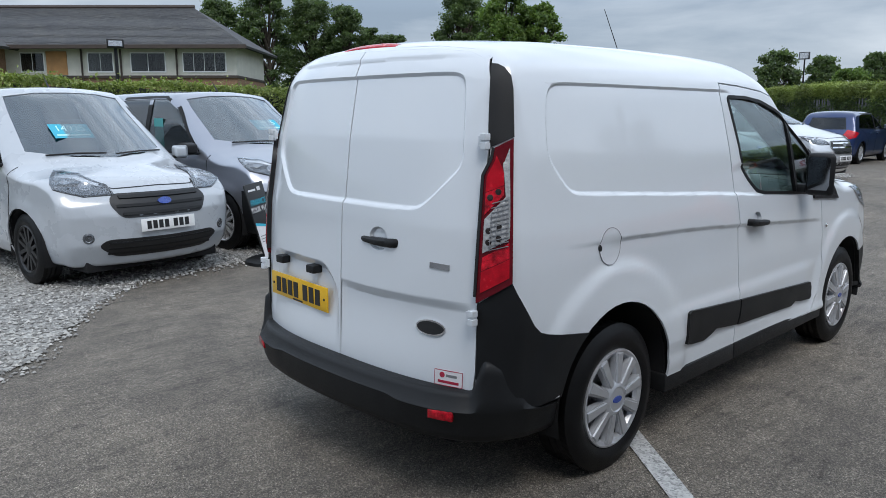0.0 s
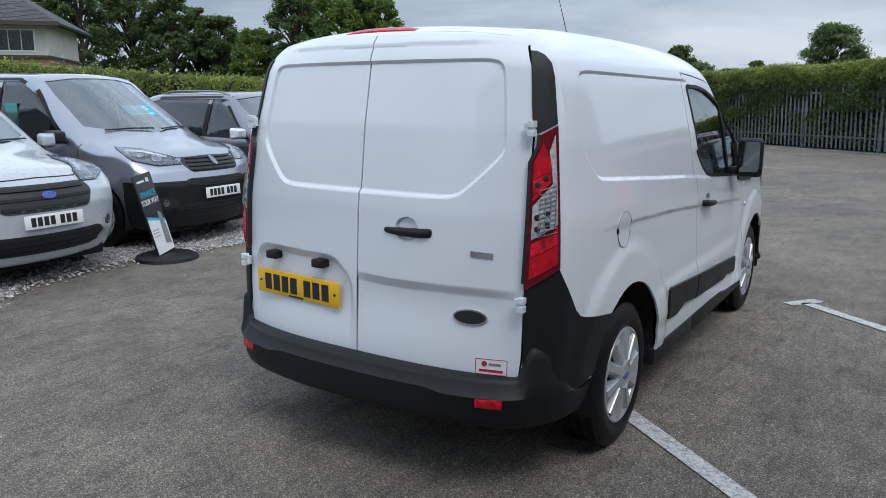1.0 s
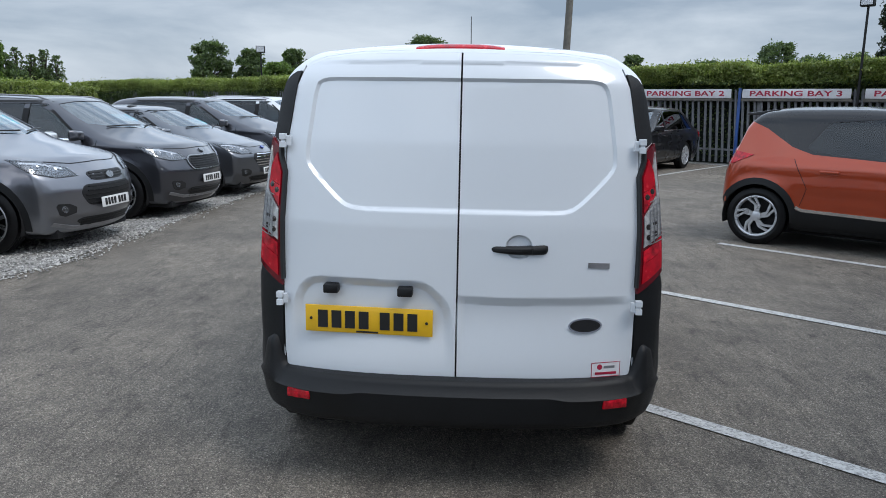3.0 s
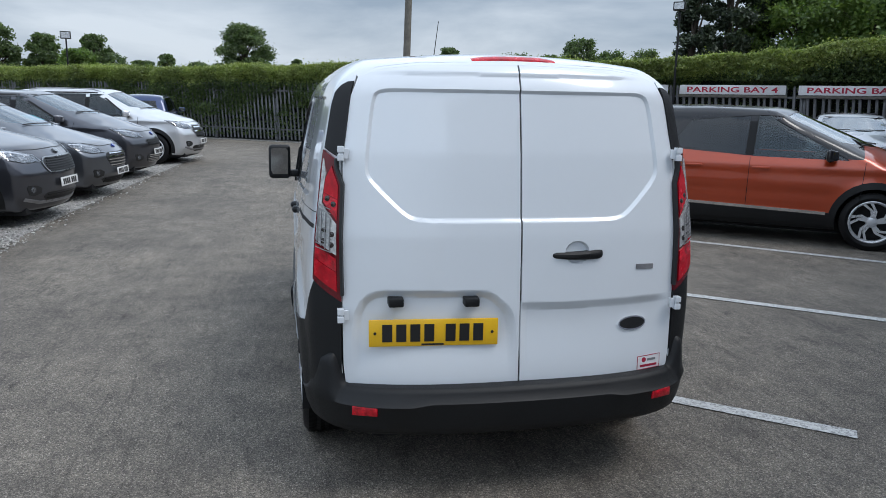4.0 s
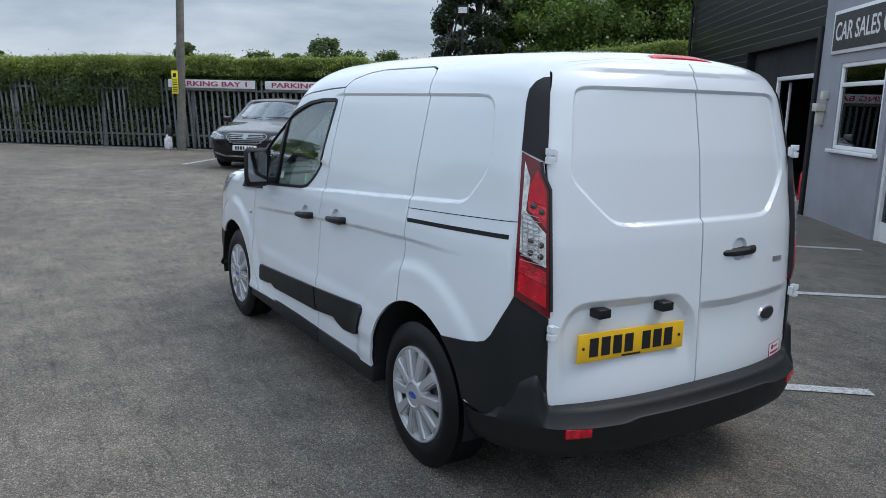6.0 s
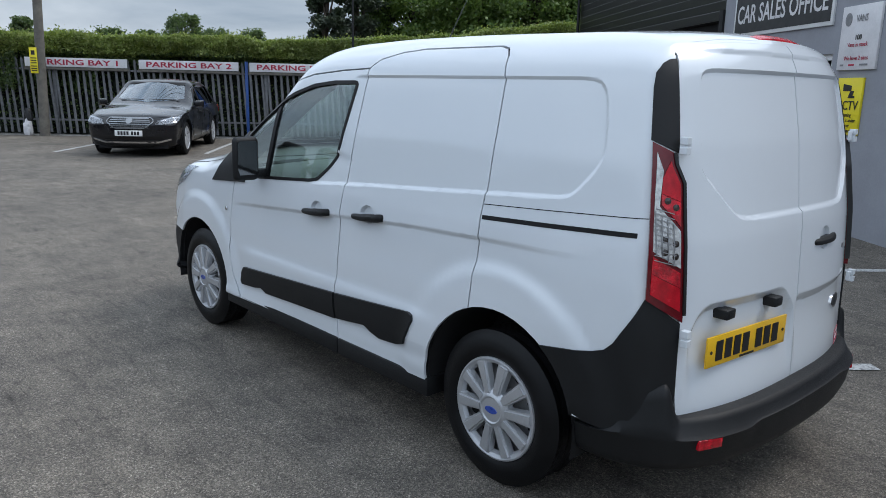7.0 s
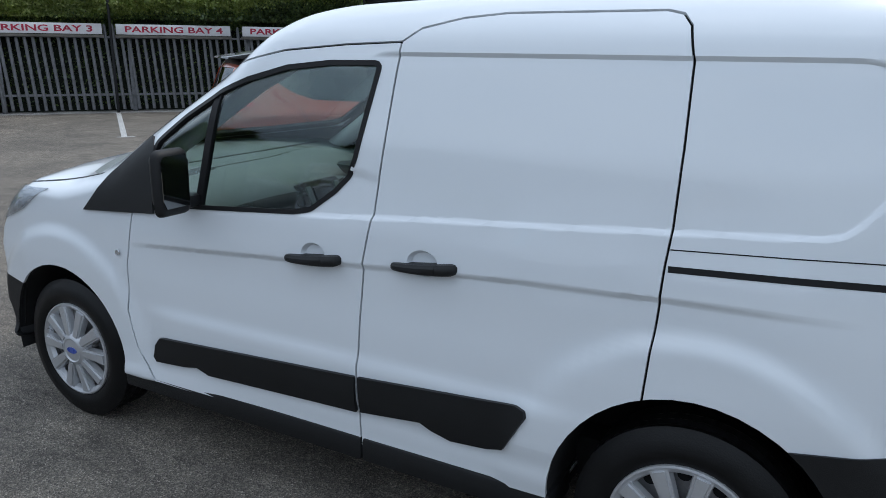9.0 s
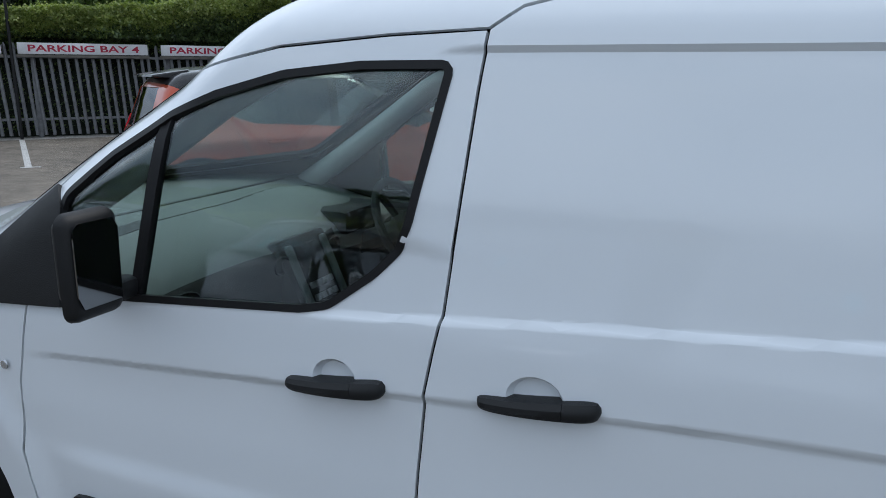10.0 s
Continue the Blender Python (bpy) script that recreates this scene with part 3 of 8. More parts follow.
def sheet(name, pts, z, material, parent=None, label="", cell=1.0):
    """A flat patch of ground that follows the yard."""
    bm = bmesh.new()
    bm.faces.new([bm.verts.new((x, y, 0)) for x, y in pts])
    for k in (0, 1):
        lo, hi = min(p[k] for p in pts), max(p[k] for p in pts)
        n = min(60, int((hi - lo) / cell))
        for i in range(1, n + 1):
            co, no = [0, 0, 0], [0, 0, 0]
            co[k], no[k] = lo + (hi - lo) * i / (n + 1), 1
            bmesh.ops.bisect_plane(bm, geom=bm.verts[:] + bm.edges[:] + bm.faces[:], plane_co=co, plane_no=no)
    for v in bm.verts:
        v.co.z = z + rise(v.co.x, v.co.y)
    bmesh.ops.recalc_face_normals(bm, faces=bm.faces[:])
    if bm.faces[:][0].normal.z < 0:
        bmesh.ops.reverse_faces(bm, faces=bm.faces[:])
    return finish(name, bm, material, parent, label, 60)


def ground_grid():
    bm = bmesh.new()
    xs = [-900, -300, -100, -40, -20] + [-16 + k for k in range(56)] + [50, 80, 160, 400, 1200]
    ys = [-900, -300, -100, -50, -30, -20, -10, 0, 10, 20, 30, 50, 100, 300, 900]
    grid = [[bm.verts.new((x, y, rise(x, y))) for y in ys] for x in xs]
    for i in range(len(xs) - 1):
        for j in range(len(ys) - 1):
            bm.faces.new((grid[i][j], grid[i + 1][j], grid[i + 1][j + 1], grid[i][j + 1]))
    ob = finish("ground", bm, M_ASPH, None, "", 60)
    return tagged(ob, "worn grey asphalt yard with scuffs and oil spots", "ground", "", "structure")


ground_grid()
GEDGE = [(-14, 1.2), (-6, 1.6), (-2.2, 1.9), (-1.35, 2.48), (-0.6, 3.65), (0.1, 4.30), (1.2, 4.44), (2.3, 4.25), (3.1, 4.03), (4.6, 4.0), (7.4, 3.95), (10.3, 3.75), (13.0, 3.5), (16.2, 3.3), (17.4, 3.9), (18.0, 5.2)]
tagged(sheet("gravel_strip", GEDGE + [(20, 11.5), (-14, 10.6)], 0.006, M_GRAV), "pale crushed stone strip under the parked row", "gravel", "", "structure")
_fl = [yard(17.35, 4.3), yard(17.35, -30), yard(18.6, -30), yard(18.6, 4.3)]
tagged(sheet("gravel_verge", [p[:2] for p in _fl], 0.005, M_GRAV), "narrow stone verge along the fence foot", "gravel", "", "structure")
tagged(sheet("grass", [(-40, 11.0), (19.5, 11.9), (60, 60), (-40, 90)], 0.012, M_GRASS, cell=5), "rough grass behind the hedge", "grass", "", "structure")


def gravel_stones():
    """Loose stones on the strip, thickest along the edge that the camera passes."""
    rnd = random.Random(5)
    ico = [(0, 0, 1), (0.9, 0, 0.1), (0, 0.9, 0), (-0.9, 0, 0), (0, -0.9, 0.1), (0, 0, -0.7)]
    tri = [(0, 1, 2), (0, 2, 3), (0, 3, 4), (0, 4, 1), (5, 2, 1), (5, 3, 2), (5, 4, 3), (5, 1, 4)]
    verts, faces = [], []
    ex, ey = [p[0] for p in GEDGE], [p[1] for p in GEDGE]
    for _ in range(16000):
        x = rnd.uniform(-4.5, 17.0) if rnd.random() < 0.4 else rnd.uniform(-4.5, 5.5)
        depth = rnd.expovariate(1.1) if rnd.random() < 0.75 else rnd.uniform(0, 5)
        y = float(np.interp(x, ex, ey)) + depth - 0.10 + rnd.gauss(0, 0.07)
        s = rnd.uniform(0.008, 0.022)
        a, b = rnd.uniform(0, 6.28), len(verts)
        ca, sa = math.cos(a), math.sin(a)
        kx, ky, kz = rnd.uniform(0.7, 1.3) * s, rnd.uniform(0.7, 1.3) * s, rnd.uniform(0.5, 0.9) * s
        z = rise(x, y) + 0.006 + kz * 0.4
        for vx, vy, vz in ico:
            vx, vy, vz = vx * kx * rnd.uniform(0.75, 1.2), vy * ky * rnd.uniform(0.75, 1.2), vz * kz
            verts.append((x + vx * ca - vy * sa, y + vx * sa + vy * ca, z + vz))
        faces += [(b + i, b + j, b + k) for i, j, k in tri]
    tagged(raw("gravel_stones", verts, faces, M_STONE), "loose pale grey gravel stones", "gravel", "", "stuff")


gravel_stones()


def bay_line(pts, w=0.10):
    (x0, y0), (x1, y1) = pts
    dx, dy = x1 - x0, y1 - y0
    ln = math.hypot(dx, dy)
    nx, ny = -dy / ln * w / 2, dx / ln * w / 2
    ob = sheet("bay_line", [(x0 + nx, y0 + ny), (x1 + nx, y1 + ny), (x1 - nx, y1 - ny), (x0 - nx, y0 - ny)], 0.006, M_LINE)
    return tagged(ob, "worn white painted bay line on the asphalt", "line", "bay lines", "structure")


for a, b in ((yard(0.74, 0.2), yard(0.68, 1.83)), (yard(3.2, -0.85), yard(3.08, 3.9)), (yard(3.05, -0.87), yard(3.36, -0.87)),
             (yard(5.95, -0.8), yard(5.5, 3.9)), (yard(8.3, -0.8), yard(8.1, 3.9)),
             (yard(12.7, -7.75), yard(17.2, -7.6)), (yard(12.95, -4.76), yard(17.7, -4.72)),
             (yard(12.6, -1.80), yard(17.3, -1.79)), (yard(12.6, -1.62), yard(12.6, -1.92)), (yard(13.0, 1.1), yard(17.3, 1.1))):
    bay_line([a[:2], b[:2]])


# ---------------------------------------------------------------- wheels
def spun(y, s):
    return Matrix.Translation((0, y, 0)) @ Matrix.Diagonal((1, s, 1, 1))


def wheel(parent, x, side, y, r, w, rim_r, style, n=5, rim_mat=None, phase=0.12):
    """side 1: left. y: the outer face. style: cover, alloy."""
    root = Matrix.Translation((x, side * y, r)) @ Matrix.Diagonal((1, side, 1, 1))
    bm = bmesh.new()
    prof = [(rim_r - 0.01, -w * 0.95), (rim_r + 0.02, -w), (r - 0.03, -w * 0.97), (r - 0.008, -w * 0.88)]
    for k in range(9):
        h = -w * 0.86 + w * 0.74 * k / 8
        prof.append((r - (0.009 if k in (2, 4, 6) else 0.0), h))
    prof += [(r - 0.008, -w * 0.10), (r - 0.028, -0.006), (r - 0.06, 0.002), (rim_r + 0.035, 0.003), (rim_r + 0.012, -0.004), (rim_r, -0.012), (rim_r - 0.006, -0.05)]
    lathe(bm, prof, 168, root, lambda i, k: -0.0035 if 5 <= i <= 11 and k % 3 == 0 and i not in (6, 8, 10) else 0.0)
    bmesh.ops.recalc_face_normals(bm, faces=bm.faces[:])
    base = part("wheel", bm, M_RUBBER, parent, "black road tyre on its wheel")
    bm = bmesh.new()
    if style == "cover":
        lathe(bm, [(0.0, -0.055), (rim_r * 0.96, -0.055), (rim_r * 0.98, -0.03)], 48, root)
        bmesh.ops.recalc_face_normals(bm, faces=bm.faces[:])
        disc = part("steel_disc", bm, M_STEEL, base, "grey steel wheel behind the cover")
        # flat near-black discs paint the shade of the wheel's vent holes
        for k in range(10):
            t = k * math.tau / 10 + phase + math.tau / 20
            bm = bmesh.new()
            lathe(bm, [(0.0, -0.053), (0.020, -0.053), (0.022, -0.056)], 12, root @ Matrix.Translation((math.cos(t) * 0.165, 0, math.sin(t) * 0.165)))
            part("disc_hole_shade", bm, M_DARK, disc)
        bm = bmesh.new()
        lathe(bm, [(rim_r * 0.86, -0.028), (rim_r * 0.90, -0.010), (rim_r * 0.97, -0.002), (rim_r, -0.004), (rim_r + 0.004, -0.02)], 60, root)
        lathe(bm, [(0.0, 0.010), (0.035, 0.010), (0.05, 0.008), (0.056, 0.012), (0.066, 0.008), (0.085, -0.006), (0.09, -0.03)], 40, root)
        bmesh.ops.recalc_face_normals(bm, faces=bm.faces[:])
        cover = part("wheel_cover", bm, M_SILVER, base, "silver ten-spoke plastic wheel cover")
        sp_mesh = None
        for k in range(10):
            if sp_mesh is None:
                sb = bmesh.new()
                sp = [(0.07, -0.022), (0.07, 0.022), (rim_r * 0.94, 0.033), (rim_r * 0.94, -0.033)]
                for sc, h0, h1 in ((1.0, -0.03, -0.005), (0.62, -0.006, 0.002)):
                    vs = []
                    for hh in (h0, h1):
                        for rr, ww in sp:
                            ww *= sc * (1.0 if hh == h0 else 0.86)
                            vs.append(sb.verts.new((rr if sc == 1 else 0.08 + (rr - 0.08) * 0.96, hh + (0.006 if rr < 0.12 else 0), ww)))
                    for q in ((0, 1, 2, 3), (4, 5, 6, 7), (0, 1, 5, 4), (1, 2, 6, 5), (2, 3, 7, 6), (3, 0, 4, 7)):
                        sb.faces.new([vs[i] for i in q])
                bmesh.ops.recalc_face_normals(sb, faces=sb.faces[:])
                first = part("spoke", sb, M_SILVER, cover, "", 20)
                sp_mesh, ob = first.data, first
            else:
                ob = new("spoke", sp_mesh)
                ob.parent = cover
            ob.matrix_local = root @ pose(0, 0, 0, 0, -math.degrees(k * math.tau / 10 + phase), 0)
        bm = bmesh.new()
        rings = lathe(bm, [(0.0, 0.013), (0.031, 0.013), (0.033, 0.009)], 24, root @ Matrix.Diagonal((1.0, 1, 0.45, 1)))
        bmesh.ops.recalc_face_normals(bm, faces=bm.faces[:])
        part("centre_badge", bm, M_BLUE, base, "blue oval centre badge")
        for k in range(0, 10, 2):
            a = k * math.tau / 10 + phase + math.tau / 20
            bm = bmesh.new()
            lathe(bm, [(0.0, -0.030), (0.008, -0.030), (0.011, -0.034), (0.012, -0.055)], 8, root @ Matrix.Translation((math.cos(a) * 0.092, 0, math.sin(a) * 0.092)))
            bmesh.ops.recalc_face_normals(bm, faces=bm.faces[:])
            part("wheel_nut", bm, M_STEEL, base)
    else:
        lathe(bm, [(0.0, -0.09), (rim_r * 0.97, -0.09), (rim_r * 0.99, -0.04)], 40, root)
        bmesh.ops.recalc_face_normals(bm, faces=bm.faces[:])
        part("brake_disc", bm, M_DARK, base)
        bm = bmesh.new()
        lathe(bm, [(rim_r * 0.88, -0.06), (rim_r * 0.91, -0.016), (rim_r * 0.97, -0.004), (rim_r + 0.003, -0.010)], 48, root)
        lathe(bm, [(0.0, -0.012), (0.045, -0.012), (0.06, -0.02), (0.065, -0.05)], 24, root)
        if style == "twotone":
            for k in range(n):
                for off in (0, 1):
                    a, b, c = [k * math.tau / n + v + off * 0.34 for v in (0.0, 0.10 - off * 0.05, 0.42)]
                    line = [(0.055, a), (rim_r * 0.55, b), (rim_r * 0.92, c)]
                    vs = [[bm.verts.new(root @ Vector((math.cos(t) * rr - math.sin(t) * e, h, math.sin(t) * rr + math.cos(t) * e))) for e, h in ((-0.016, -0.012), (0.016, -0.012), (0.016, -0.04), (-0.016, -0.04))] for rr, t in line]
                    for u, v in zip(vs, vs[1:]):
                        for q in range(4):
                            bm.faces.new((u[q], u[(q + 1) % 4], v[(q + 1) % 4], v[q]))
                    bm.faces.new(vs[-1])
        for k in range(n if style == "alloy" else 0):
            for off in (-0.16, 0.16):
                a, b = k * math.tau / n + off * 0.5, k * math.tau / n + off * (1.9 if n < 7 else 1.0)
                p, q = Vector((math.cos(a) * 0.05, -0.02, math.sin(a) * 0.05)), Vector((math.cos(b) * rim_r * 0.93, -0.012, math.sin(b) * rim_r * 0.93))
                s, ww = (q - p).cross(Vector((0, 1, 0))).normalized(), 0.017
                vs = [bm.verts.new(root @ (v + s * e + Vector((0, h, 0)))) for v in (p, q) for e, h in ((-ww, 0), (ww, 0), (ww, -0.04), (-ww, -0.04))]
                for f in ((0, 1, 5, 4), (1, 2, 6, 5), (2, 3, 7, 6), (3, 0, 4, 7), (4, 5, 6, 7), (0, 3, 2, 1)):
                    bm.faces.new([vs[i] for i in f])
        bmesh.ops.recalc_face_normals(bm, faces=bm.faces[:])
        part("rim", bm, rim_mat or M_ALLOY, base, "spoked alloy rim")
    return base


def plate_bars(parent, m, w=0.52, h=0.111, rear=False, text_w=0.86):
    """A number plate with its writing as plain bars, in the local xz plane facing -y."""
    bm = bmesh.new()
    box(bm, -w / 2, w / 2, -0.004, 0.004, -h / 2, h / 2, 0.0025, m)
    pl = part("number_plate", bm, M_YELLOW if rear else M_PLATEW, parent, "yellow rear number plate" if rear else "white front number plate")
    for k in range(7):
        bm = bmesh.new()
        x = -0.207 + k * 0.056 + (0.03 if k > 3 else 0)
        box(bm, x, x + 0.040, -0.0065, -0.0035, -0.036, 0.036, 0, m)
        part("dark_bar", bm, M_BLACK, pl, "", 0)
    if not rear:
        return pl
    bm = bmesh.new()
    box(bm, -0.05, 0.04, -0.0065, -0.0035, -0.0515, -0.0445, 0, m)
    part("plate_footer", bm, M_BLACK, pl, "", 0)
    for x in (-0.236, 0.236):
        bm = bmesh.new()
        lathe(bm, [(0, -0.007), (0.006, -0.007), (0.006, -0.003)], 10, m @ Matrix.Translation((x, 0, 0.0)))
        part("plate_screw", bm, M_BLACK, pl, "", 0)
    return pl


# ---------------------------------------------------------------- the white van
RECESS = [(1.10, 1.627), (-0.31, 1.627), (-0.355, 1.60), (-0.378, 1.54), (-0.402, 1.38), (-0.385, 1.33), (-0.31, 1.235), (-0.27, 1.212), (0.12, 1.186), (0.50, 1.157), (0.80, 1.139), (1.12, 1.112), (1.40, 1.09)]
FDOOR = [(2.105, 0.312), (2.19, 0.45), (2.225, 0.60), (2.215, 0.80), (2.17, 1.00), (2.16, 1.03), (2.10, 1.30), (1.92, 1.48), (1.70, 1.585), (1.45, 1.635), (1.20, 1.655), (0.990, 1.664), (1.002, 1.55), (1.018, 1.35), (1.038, 1.13), (1.052, 1.06), (1.068, 0.97), (1.082, 0.80), (1.092, 0.60), (1.090, 0.45), (1.086, 0.312)]
SDOOR = [(1.086, 0.312), (1.090, 0.45), (1.092, 0.60), (1.082, 0.80), (1.068, 0.97), (1.052, 1.06), (1.038, 1.13), (1.018, 1.35), (1.002, 1.55), (0.990, 1.664), (0.93, 1.705), (0.80, 1.735), (0.66, 1.748), (0.20, 1.750), (0.155, 1.740), (0.128, 1.71), (0.107, 1.62), (0.103, 1.40), (0.106, 1.18), (0.113, 1.10), (0.120, 0.95), (0.128, 0.85), (0.136, 0.72), (0.139, 0.68), (0.235, 0.645), (0.315, 0.57), (0.362, 0.475), (0.40, 0.312)]
RDOOR_L = [(0.0, 0.476), (0.66, 0.478), (0.705, 0.492), (0.713, 0.57), (0.715, 0.80), (0.705, 1.38), (0.675, 1.62), (0.635, 1.715), (0.55, 1.750), (0.40, 1.768), (0.0, 1.776)]
PLATE_REC = [(0.60, 0.868), (0.13, 0.868), (0.055, 0.80), (0.035, 0.755), (0.02, 0.45), (0.665, 0.45), (0.655, 0.79)]
REAR_REC = [(0.555, 1.662), (-0.545, 1.662), (-0.575, 1.63), (-0.61, 1.36), (-0.60, 1.315), (-0.47, 1.185), (-0.42, 1.158), (0.42, 1.162), (0.47, 1.185), (0.60, 1.315), (0.615, 1.36), (0.58, 1.63)]
WIN = [(2.06, 1.060), (1.80, 1.078), (1.36, 1.110), (1.298, 1.122), (1.20, 1.193), (1.148, 1.245), (1.126, 1.30), (1.067, 1.592), (1.25, 1.590), (1.43, 1.572), (1.60, 1.529), (1.73, 1.481), (1.90, 1.388), (2.03, 1.290), (2.055, 1.215)]
CREASE = [(2.30, 0.872), (2.075, 0.886), (1.80, 0.905), (1.55, 0.921), (0.68, 0.982), (0.14, 1.004), (-0.42, 1.015), (-0.42, 0.50), (2.30, 0.50)]


def poly_dist(poly, u, v):
    """Distance to a polygon's edge, positive inside, for whole arrays."""
    u, v = np.asarray(u, float), np.asarray(v, float)
    best, ins = np.full(u.shape, 9.0), np.zeros(u.shape, bool)
    n = len(poly)
    for i in range(n):
        (a, b), (c, d) = poly[i], poly[(i + 1) % n]
        t = np.clip(((u - a) * (c - a) + (v - b) * (d - b)) / ((c - a) ** 2 + (d - b) ** 2), 0, 1)
        best = np.minimum(best, np.hypot(u - a - t * (c - a), v - b - t * (d - b)))
        with np.errstate(divide="ignore", invalid="ignore"):
            hit = ((b > v) != (d > v)) & (u < (c - a) * (v - b) / (d - b if d != b else 1e-9) + a)
        ins ^= hit
    return np.where(ins, best, -best)


def van_side(x, z):
    d = 0.012 * (1 - sstep(0.60, 0.655, z)) * sstep(0.2, 0.5, x) * (1 - sstep(1.95, 2.2, x)) * sstep(0.42, 0.5, z)
    for ax_, ro in ((0.0, 0.015), (2.662, -0.01)):
        r = np.hypot(x - ax_, (z - 0.32) * 0.95)
        d += 0.019 * (1 - sstep(0.505 + ro, 0.575 + ro, r))
    return d


VAN = dict(rpow=1.5, x0=-0.780, x1=3.56, w=0.90, zb=0.292, h=1.835, r=0.10, step=0.036, zstep=0.0165, ystep=0.034, soft=0.10, screen=(1.72, 2.62), sbow=0.36, fbow=0.40, rbow=0.135, droop=0.042,
           top=[(-0.79, 1.765), (-0.64, 1.803), (-0.5, 1.816), (-0.3, 1.828), (0.4, 1.838), (0.9, 1.835), (1.3, 1.818), (1.6, 1.782), (1.84, 1.705), (2.74, 1.175), (2.88, 1.145), (3.1, 1.095), (3.3, 1.03), (3.45, 0.95), (3.56, 0.83)],
           nose=[(0.3, -0.10), (0.45, 0.0), (0.75, 0.0), (1.0, -0.12)],
           tail=[(0.3, 0.0), (0.5, -0.010), (0.8, 0.0), (1.1, 0.016), (1.42, 0.055), (1.65, 0.10), (1.84, 0.17)],
           plan=[(-0.80, 0.800), (-0.65, 0.832), (-0.5, 0.858), (-0.2, 0.884), (0.1, 0.893), (1.0, 0.898), (2.2, 0.898), (2.9, 0.885), (3.3, 0.84), (3.6, 0.78)],
           side=[(0.292, 1.07), (0.315, 1.015), (0.35, 0.986), (0.42, 0.982), (0.55, 0.985), (0.75, 0.992), (0.95, 0.985), (1.08, 0.972), (1.13, 0.962), (1.35, 0.925), (1.60, 0.866), (1.68, 0.838), (1.74, 0.79), (1.79, 0.745), (1.84, 0.70)],
           dside=van_side)


def pane(name, bm, parent, material=M_GLASS, off=-0.006, label="", t=0.003):
    ob = part(name, thicken(bm, off, t), material, parent, label)
    ob.visible_shadow = False
    return ob


def handle(parent, p, angle, length=0.165, tilt=0.0, lock=1):
    """A pull handle that stands off a door, with a taller lock end on the side that lock names."""
    h = length / 2
    m = Matrix.Translation(p) @ pose(0, 0, 0, 0, 0, angle - 90) @ pose(0, 0, 0, 0, tilt, 0)

    def bar(t0, t1, n):
        bm, rings = bmesh.new(), []
        for k in range(n + 1):
            t = t0 + (t1 - t0) * k / n
            e = max(0.0, 1 - abs(t) ** 9) ** 0.5
            q = t * lock
            o = 0.010 + 0.030 * e * (1 - 0.15 * t * t)
            hz, dz = 0.006 + e * (0.0105 + 0.0035 * q), -0.005 * (1 - t * t) + 0.001 * q
            rings.append([bm.verts.new((t * h, u, dz + v)) for u, v in ((-0.012, -hz), (o * 0.62, -hz), (o * 0.88, -hz * 0.72), (o, -hz * 0.2), (o * 0.97, hz * 0.45), (o * 0.75, hz), (-0.012, hz))])
        for a, b in zip(rings, rings[1:]):
            for k in range(6):
                bm.faces.new((a[k], a[k + 1], b[k + 1], b[k]))
        bm.faces.new(rings[0]), bm.faces.new(rings[-1][::-1])
        bmesh.ops.recalc_face_normals(bm, faces=bm.faces[:])
        bmesh.ops.transform(bm, matrix=m, verts=bm.verts)
        return bm
    cut_t = 0.44 * lock
    grip = part("door_handle", bar(-lock, cut_t - 0.008 * lock, 22), M_PLASTIC, parent, "black plastic pull handle")
    part("lock_cover", bar(cut_t, lock, 10), M_PLASTIC, grip, "black lock end of the handle")
    return grip


def mirror(parent, x, side, y, z, sx=0.11, sy=0.20, sz=0.26, shell_mat=None, arm=True):
    """A door mirror: shell, glass and foot."""
    bm = bmesh.new()
    box(bm, x - sx * 0.2, x + sx, side * y, side * (y + sy), z - sz / 2, z + sz / 2, min(sx, sz) * 0.33, None, 4)
    for v in bm.verts:
        if v.co.x > x + sx * 0.4:
            v.co.z = z + (v.co.z - z) * 0.80
            v.co.y = side * (y + (abs(v.co.y) - y) * 0.72)
    bmesh.ops.recalc_face_normals(bm, faces=bm.faces[:])
    ob = part("door_mirror", bm, shell_mat or M_PLASTIC, parent, "door mirror in its housing")
    bm = bmesh.new()
    xi = x - sx * 0.2 - 0.002
    pts = [(0.14, -0.36), (0.82, -0.36), (0.90, -0.24), (0.89, 0.36), (0.80, 0.41), (0.2, 0.41), (0.11, 0.32)]
    prism(bm, [(side * (y + u * sy), z + v * sz) for u, v in pts], xi - 0.004, xi, "x")
    part("mirror_glass", bm, M_MIRROR, ob, "mirror glass")
    if arm:
        bm = bmesh.new()
        box(bm, x, x + sx * 0.7, side * (y - 0.07), side * (y + 0.03), z - sz * 0.45, z - sz * 0.25, 0.012)
        bmesh.ops.recalc_face_normals(bm, faces=bm.faces[:])
        part("mirror_arm", bm, M_PLASTIC, ob)
    return ob


